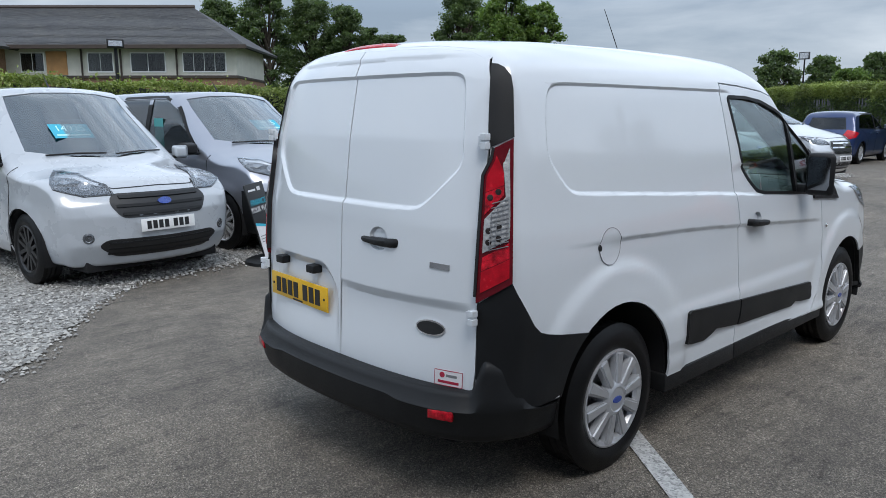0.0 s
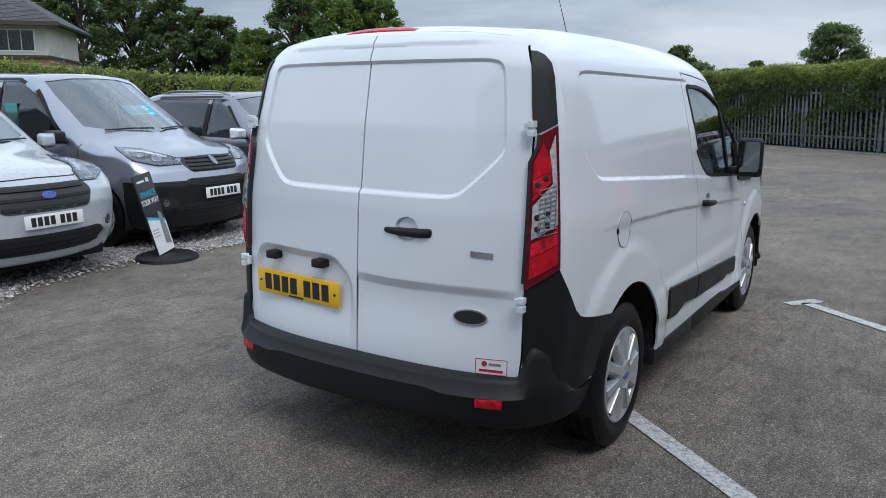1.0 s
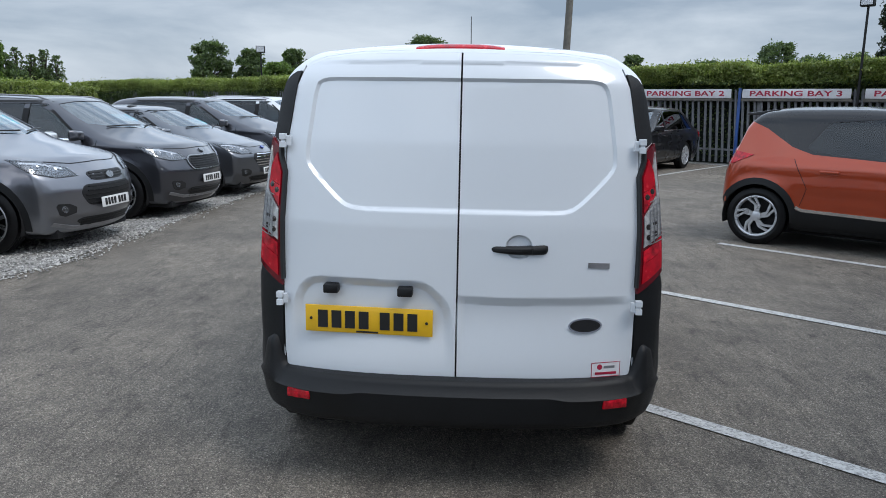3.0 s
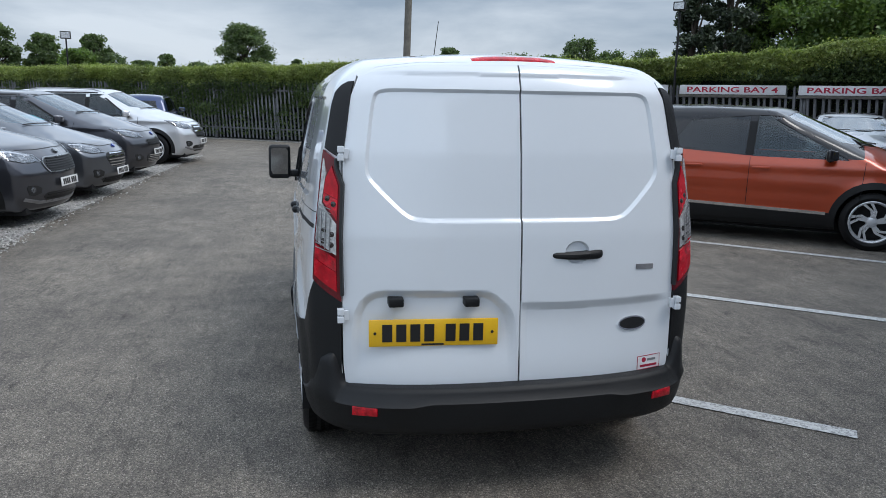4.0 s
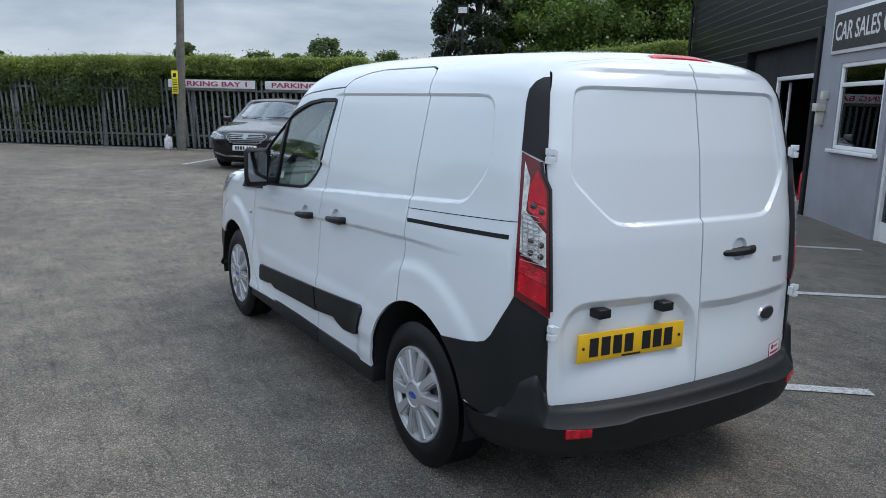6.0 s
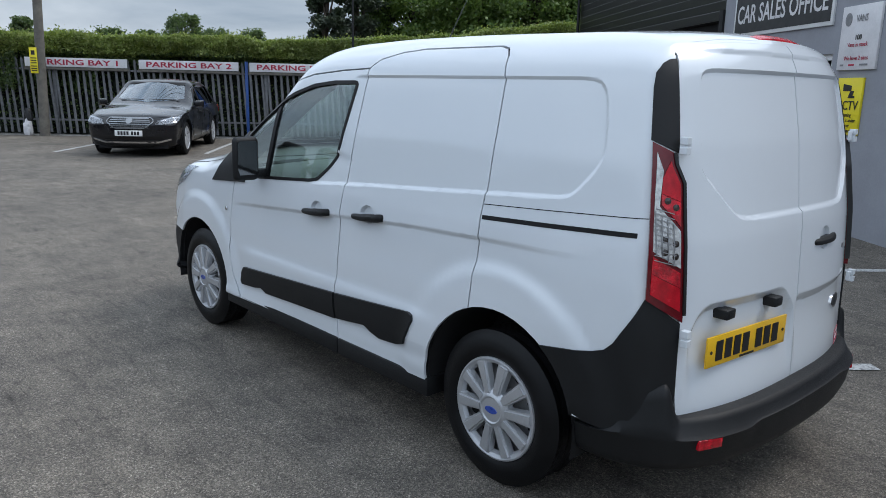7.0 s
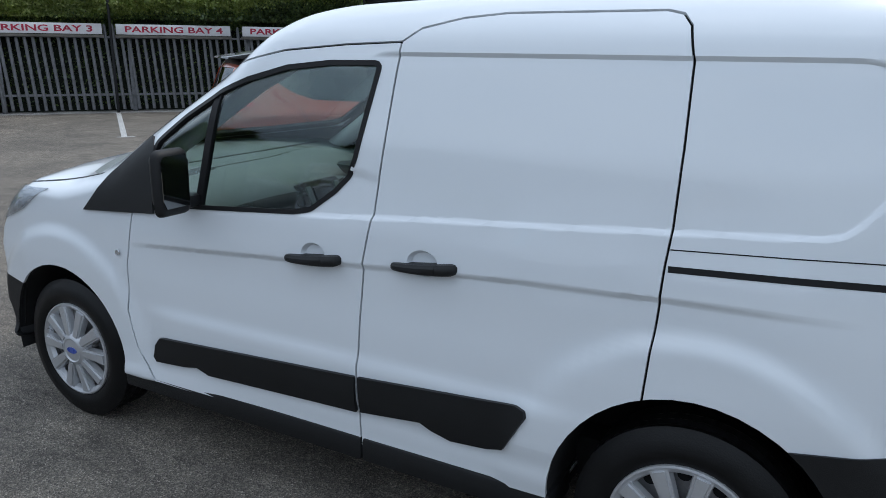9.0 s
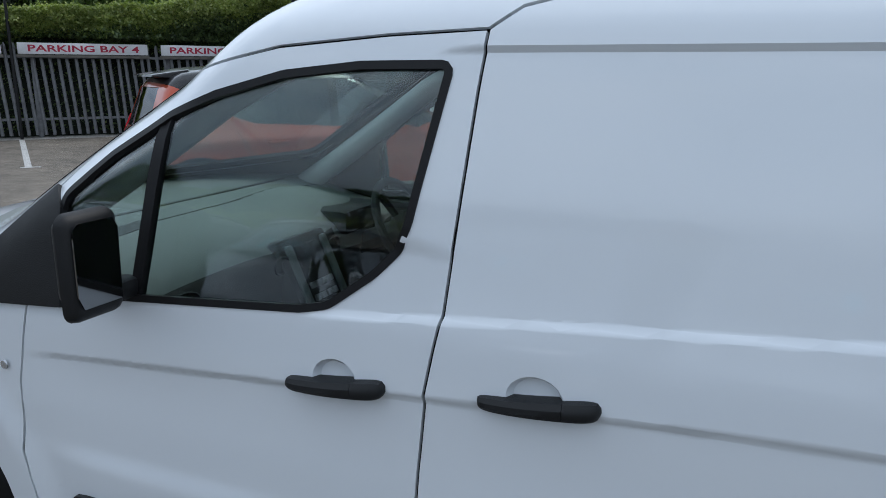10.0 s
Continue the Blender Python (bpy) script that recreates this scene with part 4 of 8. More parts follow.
def seat(parent, x, y, mat_, s=1.0):
    bm = bmesh.new()
    box(bm, x - 0.02, x + 0.50, y - 0.25, y + 0.25, 0.58, 0.74, 0.05, None, 3)
    bmesh.ops.recalc_face_normals(bm, faces=bm.faces[:])
    st = part("seat", bm, mat_, parent, "dark cloth seat")
    bm = bmesh.new()
    box(bm, -0.06, 0.07, y - 0.25, y + 0.25, 0.0, 0.60, 0.05, Matrix.Translation((x, 0, 0.70)) @ pose(0, 0, 0, 0, -14, 0), 3)
    box(bm, -0.04, 0.05, y - 0.13, y + 0.13, 0.63, 0.80, 0.035, Matrix.Translation((x, 0, 0.70)) @ pose(0, 0, 0, 0, -14, 0), 3)
    bmesh.ops.recalc_face_normals(bm, faces=bm.faces[:])
    part("backrest", bm, mat_, st)


def white_van():
    van = thing("van", "white panel van with black bumpers standing on the asphalt", "van")
    sides = {1: lambda c, n: c.y > 0.3, -1: lambda c, n: c.y < -0.3}
    bm = shell(VAN)
    back = lambda c, n: c.x < -0.45 and n.x < -0.05
    flat = {1: lambda c, n: c.y > 0.3 and abs(n.y) > 0.3, -1: lambda c, n: c.y < -0.3 and abs(n.y) > 0.3}
    win = grown(rounded(WIN, 0.012), 0.004)
    for s in (1, -1):
        press(bm, rounded(RECESS, 0.06), "y", flat[s], -s * 0.010, 0.013, lambda c: 1 - float(sstep(1.0, 1.1, np.array(c.x))) if c.z > 1.25 else 1 - float(sstep(1.25, 1.36, np.array(c.x))))
        press(bm, CREASE, "y", flat[s], -s * 0.013, 0.019, lambda c: float(sstep(-0.40, 0.05, np.array(c.x)) * (1 - sstep(1.98, 2.24, np.array(c.x))) * sstep(0.55, 0.86, np.array(c.z))))
        press(bm, oval(1.272, 0.966, 0.046, 0.038, 20), "y", flat[s], -s * 0.018, 0.010)
    press(bm, oval(0.845, 0.998, 0.050, 0.038, 20), "y", flat[1], -0.018, 0.010)
    press(bm, [(0.63, 1.728), (-0.63, 1.728), (-0.66, 1.86), (0.66, 1.86)], "x", back, -0.010, 0.016, lambda c: 1 - float(sstep(0.40, 0.60, np.array(abs(c.y)))))
    press(bm, rounded(REAR_REC, 0.06), "x", back, 0.013, 0.014)
    press(bm, rounded(PLATE_REC, 0.05), "x", back, 0.024, 0.034, lambda c: float(sstep(0.50, 0.76, np.array(c.z))))
    press(bm, [(-0.012, 0.812), (-0.16, 0.806), (-0.70, 0.810), (-0.72, 0.40), (-0.012, 0.40)], "x", back, 0.017, 0.036, lambda c: float(sstep(-0.74, -0.60, np.array(c.y)) * sstep(0.50, 0.76, np.array(c.z))))
    press(bm, oval(-0.238, 1.026, 0.050, 0.045, 16), "x", back, 0.013, 0.008)
    # the chin rises towards the nose, and the tail ends above the bumper's foot
    for v in bm.verts:
        if v.co.x < -0.2 and v.co.z < 0.43:
            v.co.z, v.co.y = 0.43, v.co.y * 0.93
        if v.co.x > 3.04 and v.co.z < 0.5:
            v.co.z += 0.11 * (0.5 - v.co.z) / 0.165 * min(1.0, (v.co.x - 3.04) / 0.12)
    bm.normal_update()
    bvh = BVHTree.FromBMesh(bm)
    # openings
    for x in (0.0, 2.662):
        for s in (1, -1):
            f = cut(bm, arc(x, 0.335, 0.388, 0, 360, 44)[:-1] if x else arc(x, 0.345, 0.400, 0, 360, 44)[:-1], "y", sides[s])
            bmesh.ops.delete(bm, geom=f, context="FACES")
    glass = {}
    for s in (1, -1):
        glass[s] = take(bm, cut(bm, win, "y", sides[s]))
    screen = [(-0.70, 1.235), (-0.40, 1.205), (0, 1.195), (0.40, 1.205), (0.70, 1.235), (0.62, 1.63), (0.55, 1.675), (0.3, 1.705), (0, 1.715), (-0.3, 1.705), (-0.55, 1.675), (-0.62, 1.63)]
    front_glass = take(bm, cut(bm, screen, "x", lambda c, n: c.x > 1.55 and n.x > 0.25 and n.z > 0.2))
    liner = bm.copy()
    doors = {}
    for s in (1, -1):
        doors["front", s] = gapped(bm, FDOOR, "y", sides[s])
    doors["slide", 1] = gapped(bm, SDOOR, "y", sides[1])
    doors["rear", 1] = gapped(bm, RDOOR_L, "x", back)
    doors["rear", -1] = gapped(bm, [(-y, z) for y, z in RDOOR_L[::-1]], "x", back)
    bmesh.ops.delete(bm, geom=[v for v in bm.verts if not v.link_faces], context="VERTS")
    nose = [f for f in bm.faces if f.calc_center_median().x > 2.9]
    bmesh.ops.bisect_plane(bm, geom=list({g for f in nose for g in (*f.verts, *f.edges)}) + nose, plane_co=(3.0, 0, 0.60), plane_no=(-0.15, 0, 1))
    thicken(bm, 0.0, 0.010)
    for f in bm.faces:
        c = f.calc_center_median()
        f.material_index = 1 if c.x > 2.95 and c.z < 0.60 + (c.x - 3.0) * 0.15 else 0
    part("body", bm, [M_WHITE, M_PLASTIC], van, "white painted steel body with black front bumper", 40)
    # inner skin
    liner.normal_update()
    nrm = {v: v.normal.copy() for v in liner.verts}
    for v, n in nrm.items():
        v.co -= n * 0.028
    part("inner_lining", liner, M_TRIM, van, "dark inner lining", 40)
    obs = {}
    for (kind, s), b in doors.items():
        nm = {"front": "cab_door", "slide": "sliding_door", "rear": "rear_door"}[kind]
        obs[kind, s] = part(nm, thicken(b, 0.0, 0.012), M_WHITE, van, {"front": "white cab door", "slide": "white sliding side door", "rear": "white windowless rear door"}[kind], 40)
    for s in (1, -1):
        pane("window_pane", glass[s], obs["front", s], M_GLASS, -0.008, "tinted door glass")
    pane("windscreen", front_glass, van, M_GLASS, -0.004, "wide curved windscreen", 0.0015)

    edge = rounded(screen, 0.05)
    part("screen_seal", ribbon(bvh, [(0, y, z) for y, z in edge + edge[:1]], 0, 0.030, 0.002, 0.016, 0.04), M_SEAL, van, "black windscreen seal")

    def S(s):
        return 90 if s > 0 else -90

    for s in (1, -1):
        # seals, quarter-light bar, mirror triangle
        fr = grown(win, 0.003)
        loop = [(x, 0, z) for x, z in fr] + [(*fr[0][:1], 0, fr[0][1])]
        part("window_seal", ribbon(bvh, loop, S(s), 0.0165, 0.0035, 0.014, 0.02), M_SEAL, obs["front", s], "black rubber window seal")
        part("quarter_bar", ribbon(bvh, [(1.812, 0, 1.062), (1.742, 0, 1.490)], S(s), 0.030, 0.000, 0.02, 0.05), M_SEAL, obs["front", s])
        part("mirror_mount", decal(bvh, [(2.46, 0, 0.99), (2.30, 0, 1.15), (2.09, 0, 1.305), (2.04, 0, 1.26), (2.04, 0, 1.02)], S(s), 0.011, 0.02), M_PLASTIC, obs["front", s], "black mirror mount triangle")
        mirror(obs["front", s], 1.80, s, 0.915, 1.180, 0.085, 0.150, 0.238)
        # trims
        if s > 0:
            tf = [(2.105, 0.42), (2.085, 0.475), (2.05, 0.512), (2.02, 0.517), (1.096, 0.570), (1.096, 0.435), (1.80, 0.405), (1.86, 0.425), (1.93, 0.412), (2.09, 0.400)]
            tr = [(1.080, 0.571), (0.50, 0.612), (0.47, 0.605), (0.465, 0.585), (0.54, 0.455), (0.60, 0.437), (0.73, 0.427), (0.80, 0.446), (0.84, 0.468), (1.078, 0.440)]
        else:
            tf = [(2.105, 0.42), (2.085, 0.475), (2.05, 0.512), (2.02, 0.517), (1.096, 0.570), (1.096, 0.435), (1.80, 0.405), (1.86, 0.425), (1.93, 0.412), (2.09, 0.400)]
            tr = [(1.080, 0.571), (0.57, 0.605), (0.55, 0.595), (0.545, 0.45), (0.60, 0.437), (0.73, 0.427), (0.80, 0.446), (0.84, 0.468), (1.078, 0.440)]
        part("side_trim", decal(bvh, [(x, 0, z) for x, z in tf], S(s), 0.013, 0.02), M_PLASTIC, obs["front", s], "black plastic rubbing panel")
        part("side_trim", decal(bvh, [(x, 0, z) for x, z in tr], S(s), 0.013, 0.02), M_PLASTIC, obs["slide", 1] if s > 0 else van, "black plastic rubbing panel")
        # sill
        for xa, xb in ((0.385, 1.0815), (1.0845, 2.30)):
            bmx = bmesh.new()
            box(bmx, xa, xb, s * 0.70, s * 0.890, 0.246, 0.333, 0.010)
            bmesh.ops.recalc_face_normals(bmx, faces=bmx.faces[:])
            part("sill", bmx, M_PLASTIC, van, "black sill moulding")
        # handles
        loc, _ = cast(bvh, S(s), along_u(S(s), (1.365, 0, 0)), 0.935)
        handle(obs["front", s], (1.268, loc.y, 0.956), S(s), 0.234, s * 4.5, -s)
        lock = bmesh.new()
        lathe(lock, [(0.0, 0.004), (0.011, 0.004), (0.013, 0.0)], 14, Matrix.Translation((2.262, s * 0.893, 0.838)) @ Matrix.Diagonal((1, s, 1, 1)))
        part("side_repeater", lock, M_LAMP, van, "small round side indicator")
        # rear quarter bumper wrap
        lip = [(0.398 * math.cos(radians(t)), 0.88, 0.345 + 0.398 * math.sin(radians(t))) for t in range(182, 124, -7)]
        wrap = [(-0.46, 0.875, 0.697), (-0.505, 0.873, 0.712), (-0.54, 0.87, 0.745), (-0.60, 0.842, 0.86), (-0.630, 0.832, 0.925), (-0.694, 0.724, 0.83), (-0.702, 0.724, 0.34)] + lip
        part("bumper_wing", decal(bvh, [(x, s * y, z) for x, y, z in wrap], 90 + 28 if s > 0 else -90 - 28, 0.007, 0.014, 0.035), M_PLASTIC, van, "black plastic bumper wing")
        # rear lamps, laid round the corner
        a = 180 - s * 42
        def corner(x, y, z):
            return (x, s * y, z)
        lamp = decal(bvh, [corner(-0.592, 0.790, 1.425), corner(-0.630, 0.738, 1.392), corner(-0.636, 0.735, 1.355), corner(-0.652, 0.711, 1.295), corner(-0.693, 0.716, 0.86), corner(-0.695, 0.718, 0.835), corner(-0.632, 0.830, 0.915)], a, 0.016, 0.03, 0.025)
        lo = part("tail_lamp", lamp, M_REDD, van, "tall red and clear tail lamp")
        for nm, mt, ps in (("brake_lens", M_REDM, [(-0.628, 0.748, 1.365), (-0.634, 0.744, 1.345), (-0.648, 0.722, 1.29), (-0.654, 0.723, 1.235), (-0.622, 0.778, 1.262), (-0.618, 0.772, 1.31)]),
                           ("brake_prism", M_RED, [(-0.654, 0.723, 1.233), (-0.662, 0.726, 1.155), (-0.632, 0.785, 1.225), (-0.623, 0.779, 1.260)]),
                           ("clear_lens", M_CLEAR, [(-0.600, 0.780, 1.392), (-0.615, 0.765, 1.335), (-0.628, 0.788, 1.22), (-0.664, 0.728, 1.14), (-0.675, 0.730, 1.02), (-0.630, 0.812, 1.075), (-0.622, 0.806, 1.16)]),
                           ("fog_prism", M_RED, [(-0.677, 0.732, 1.005), (-0.683, 0.733, 0.955), (-0.636, 0.818, 1.005), (-0.634, 0.814, 1.06)]),
                           ("fog_lens", M_REDM, [(-0.683, 0.733, 0.953), (-0.690, 0.734, 0.875), (-0.640, 0.822, 0.935), (-0.636, 0.818, 1.003)])):
            part(nm, decal(bvh, [corner(*p) for p in ps], a, 0.021, 0.006, 0.025), mt, lo)
        part("lamp_rim", ribbon(bvh, [corner(-0.630, 0.735, 1.392), corner(-0.636, 0.732, 1.355), corner(-0.652, 0.708, 1.295), corner(-0.693, 0.713, 0.86)], a, 0.010, 0.022, 0.02, 0.03), M_BLACK, lo, "black rim on the door side")
        for zz, off in ((1.10, 0.0), (1.10, 0.030), (1.06, 0.0), (1.06, 0.030), (1.215, 0.004), (1.225, 0.028)):
            hit, no = cast(bvh, a, along_u(a, corner(-0.662 + off * 0.6, 0.745 + off, 0)), zz + off * 0.45)
            bl = bmesh.new()
            lathe(bl, [(0.0, 0.0235), (0.006, 0.023), (0.011, 0.022), (0.0125, 0.018)], 14, Matrix.Translation(hit) @ no.to_track_quat("Y", "Z").to_matrix().to_4x4())
            part("bulb", bl, M_SHADE, lo, "dark bulb behind the lens")
        for k in range(11):
            zz = 1.035 + k * 0.0165
            rib = ribbon(bvh, [corner(-0.664 + 0.0012 * k, 0.742 + 0.0008 * k, zz - 0.004), corner(-0.628, 0.806, zz + 0.014)], a, 0.0028, 0.026, 0.003, 0.03)
            part("lens_rib", rib, M_STEEL, lo)
        for k in range(4):
            rib = ribbon(bvh, [corner(-0.660 + 0.010 * k, 0.748 + 0.016 * k, 1.03 + 0.012 * k), corner(-0.648 + 0.010 * k, 0.748 + 0.016 * k, 1.165 + 0.014 * k)], a, 0.0022, 0.026, 0.003, 0.03)
            part("lens_rib", rib, M_STEEL, lo)
        # black upper corner panels
        ua = radians(a)
        up = [(-math.sin(ua) * s * u, math.cos(ua) * s * u, z) for u, z in ((-0.195, 1.432), (-0.103, 1.392), (-0.104, 1.50), (-0.108, 1.63), (-0.112, 1.692), (-0.135, 1.690), (-0.160, 1.676), (-0.182, 1.648), (-0.190, 1.60))]
        part("corner_panel", decal(bvh, up, a, 0.006, 0.01, 0.03), M_PLASTIC, van, "matt black upper corner panel")
        # rear door hinges
        for zz, yy, xx in ((1.418, 0.712, -0.652), (0.786, 0.722, -0.722)):
            hb = bmesh.new()
            mh = Matrix.Translation((xx + 0.004, s * yy, zz)) @ Matrix.Diagonal((1, s, 1, 1))
            box(hb, -0.018, 0.010, -0.014, 0.012, 0.004, 0.028, 0.002, mh)
            box(hb, -0.018, 0.010, -0.014, 0.012, -0.028, -0.004, 0.002, mh)
            box(hb, -0.012, 0.010, -0.010, 0.008, -0.026, 0.026, 0.002, mh)
            box(hb, -0.008, 0.008, -0.032, -0.014, -0.020, 0.020, 0.002, mh)
            bmesh.ops.recalc_face_normals(hb, faces=hb.faces[:])
            part("door_hinge", hb, M_WHITE, van, "white rear door hinge", 0)
        # head lamp corner
        ah = 90 - 45 if s > 0 else -45
        hl = [(2.74, s * 0.86, 1.045), (2.95, s * 0.80, 1.035), (3.20, s * 0.70, 0.965), (3.34, s * 0.62, 0.88), (3.25, s * 0.72, 0.83), (3.06, s * 0.84, 0.875), (2.90, s * 0.88, 0.945)]
        part("head_lamp", decal(bvh, hl, ah, 0.006, 0.012, 0.04), M_LAMP, van, "swept clear headlamp")
        part("lamp_cover", decal(bvh, hl, ah, 0.012, 0.004, 0.04), M_LENS, van)
        part("bonnet_seam", ribbon(bvh, [(2.42, s * 0.80, 1.135), (2.75, s * 0.82, 1.075), (2.9, s * 0.78, 1.05)], ah, 0.006, 0.0010, 0.002, 0.03), M_SEAL, van)
        wheel(van, 0.0, s, 0.872, 0.322, 0.205, 0.214, "cover", phase=0.54 if s > 0 else 0.16)
        wheel(van, 2.662, s, 0.872, 0.322, 0.205, 0.214, "cover", phase=0.04 if s > 0 else 0.12)
        for xw, rr in ((0.0, 0.402), (2.662, 0.390)):
            ab = bmesh.new()
            rings = []
            for yy in (0.50, 0.875):
                rings.append([ab.verts.new((xw + rr * math.cos(radians(t)), s * yy, (0.335 if xw else 0.345) + rr * math.sin(radians(t)))) for t in range(-12, 193, 6)])
            for k in range(len(rings[0]) - 1):
                ab.faces.new((rings[0][k], rings[0][k + 1], rings[1][k + 1], rings[1][k]))
            ab.faces.new(rings[0][::-1])
            part("wheel_arch", ab, M_DARK, van, "black wheel arch liner")
    # sliding door furniture, left side
    loc, _ = cast(bvh, 90, -0.775, 0.96)
    handle(obs["slide", 1], (0.839, loc.y, 0.988), 90, 0.238, 4.5, -1)
    part("door_rail", ribbon(bvh, [(0.104, 0, 1.092), (-0.568, 0, 1.120)], 90, 0.017, 0.0012, 0.004, 0.02), M_DARK, van, "black sliding door rail slot")
    part("rail_seam", ribbon(bvh, [(0.104, 0, 1.143), (-0.60, 0, 1.179)], 90, 0.0032, 0.0008, 0.002, 0.02), M_SEAL, van)
    # fuel flap, right side
    ring = oval(-0.072, 0.988, 0.074, 0.076, 30)
    part("fuel_flap", decal(bvh, [(x, 0, z) for x, z in ring], -90, 0.003, 0.006, 0.02), M_WHITE, van, "round white fuel flap")
    part("flap_seam", ribbon(bvh, [(x, 0, z) for x, z in ring + ring[:1]], -90, 0.0022, 0.0038, 0.002, 0.008), M_STEEL, van)
    part("flap_grip", decal(bvh, [(x, 0, z) for x, z in oval(-0.140, 0.988, 0.012, 0.014, 12)], -90, 0.004, 0.003), M_DARK, van)
    part("door_line", ribbon(bvh, [(-0.225, 0, 1.628), (-0.36, 0, 1.628)], -90, 0.003, 0.0008, 0.002), M_WHITE, van)
    # rear furniture
    hz, _ = cast(bvh, 180, 0.238, 1.018)
    handle(obs["rear", -1], (hz.x + 0.012, -0.238, 1.018), 180, 0.232, 0.0, -1)
    px, _ = cast(bvh, 180, -0.35, 0.713)
    plate_bars(obs["rear", 1], Matrix.Translation((px.x - 0.014, 0.353, 0.714)) @ pose(0, 0, 0, 0, 0, -90 - 4.5), 0.52, 0.111, True)
    for yy in (0.505, 0.205):
        lb = bmesh.new()
        box(lb, -0.045, 0.02, -0.030, 0.030, -0.020, 0.016, 0.006, Matrix.Translation((cast(bvh, 180, -yy, 0.85)[0].x - 0.004, yy, 0.842)))
        bmesh.ops.recalc_face_normals(lb, faces=lb.faces[:])
        part("plate_lamp", lb, M_PLASTIC, obs["rear", 1], "small black plate lamp")
    ov = [(0, y, z) for y, z in oval(-0.511, 0.709, 0.068, 0.031, 26)]
    part("oval_badge", decal(bvh, ov, 180, 0.006, 0.008, 0.04), M_CHROME, obs["rear", -1], "oval badge with chrome rim")
    part("badge_field", decal(bvh, [(0, y, z) for y, z in oval(-0.511, 0.709, 0.061, 0.025, 26)], 180, 0.0075, 0.004, 0.04), M_BLACK, obs["rear", -1])
    part("model_badge", decal(bvh, [(0, -0.512, 0.966), (0, -0.512, 0.945), (0, -0.597, 0.941), (0, -0.597, 0.962)], 180, 0.004, 0.004), M_STEEL, obs["rear", -1], "small grey badge strip")
    stk = [(0, -0.545, 0.556), (0, -0.545, 0.498), (0, -0.662, 0.500), (0, -0.662, 0.558)]
    st = part("sticker", decal(bvh, stk, 180, 0.0016, 0.002, 0.04), M_SIGNW, obs["rear", -1], "small white dealer sticker")
    rim = stk + stk[:1]
    part("sticker_border", ribbon(bvh, rim, 180, 0.0022, 0.0026, 0.002, 0.03), M_SIGNR, st)
    part("sticker_dot", decal(bvh, [(0, y, z) for y, z in oval(-0.578, 0.539, 0.011, 0.011, 14)], 180, 0.0026, 0.002), M_SIGNR, st)
    part("sticker_bar", decal(bvh, [(0, -0.560, 0.518), (0, -0.560, 0.508), (0, -0.648, 0.508), (0, -0.648, 0.518)], 180, 0.0026, 0.002), M_SIGNR, st)
    part("sticker_bar", decal(bvh, [(0, -0.595, 0.543), (0, -0.595, 0.533), (0, -0.640, 0.533), (0, -0.640, 0.543)], 180, 0.0026, 0.002), M_STEEL, st)
    for s in (1, -1):
        edge = [(0, s * y, z) for y, z in RDOOR_L if z > 1.70]
        part("door_top_trim", ribbon(bvh, edge, 180, 0.016, 0.0004, 0.003, 0.03), M_WHITE, obs["rear", s])
    # high brake lamp on the roof edge
    hb = bmesh.new()
    n = 14
    rows = []
    for k in range(n + 1):
        y = -0.165 + 0.35 * k / n
        e = max(0.05, 1 - abs((y - 0.010) / 0.178) ** 4)
        row = []
        for x, up in ((-0.600, -0.001), (-0.598, 0.006), (-0.585, 0.009), (-0.565, 0.008), (-0.540 - 0.03 * (1 - e), 0.001)):
            top_hit = bvh.ray_cast(Vector((x, y, 4)), Vector((0, 0, -1)))[0]
            row.append(hb.verts.new((x, y, (top_hit.z if top_hit else 1.78) + up * e)))
        rows.append(row)
    for a, b in zip(rows, rows[1:]):
        for k in range(4):
            hb.faces.new((a[k], b[k], b[k + 1], a[k + 1]))
    bmesh.ops.recalc_face_normals(hb, faces=hb.faces[:])
    part("high_brake_lamp", hb, M_REDM, van, "red high level brake lamp")
    # rear bumper bar
    path = [(-0.405, 0.858), (-0.46, 0.858), (-0.56, 0.842), (-0.65, 0.803), (-0.715, 0.752), (-0.768, 0.685), (-0.815, 0.57), (-0.852, 0.36), (-0.864, 0.18), (-0.867, 0.0)]
    path = path + [(x, -y) for x, y in path[-2::-1]]
    bb = bmesh.new()
    rings = []
    fine = []
    for p, q in zip(path, path[1:]):
        fine += [(p[0] + (q[0] - p[0]) * t / 8, p[1] + (q[1] - p[1]) * t / 8) for t in range(8)]
    fine.append(path[-1])
    for _ in range(6):
        fine = [fine[0]] + [((a[0] + 2 * b[0] + c[0]) / 4, (a[1] + 2 * b[1] + c[1]) / 4) for a, b, c in zip(fine, fine[1:], fine[2:])] + [fine[-1]]
    for i, (x, y) in enumerate(fine):
        a, b = fine[max(0, i - 1)], fine[min(len(fine) - 1, i + 1)]
        nx, ny = (b[1] - a[1]), -(b[0] - a[0])
        ln = math.hypot(nx, ny)
        nx, ny = nx / ln, ny / ln
        dent = float(sstep(0.36, 0.46, np.array(abs(y)))) if x < -0.7 else 1.0
        prof = [(-0.10, 0.300), (-0.03, 0.300), (-0.012, 0.315), (0.0, 0.345), (0.004 + 0.008 * dent, 0.418 + 0.012 * (1 - dent)), (0.006 + 0.012 * dent, 0.432 + 0.010 * (1 - dent)), (-0.002 + 0.006 * dent, 0.446), (-0.012, 0.478), (-0.020, 0.492), (-0.035, 0.497), (-0.14, 0.499)]
        # the end caps stand taller beside the doors
        up = 0.125 * float(sstep(0.722, 0.768, np.array(abs(y))) * (1 - sstep(-0.705, -0.48, np.array(x))))
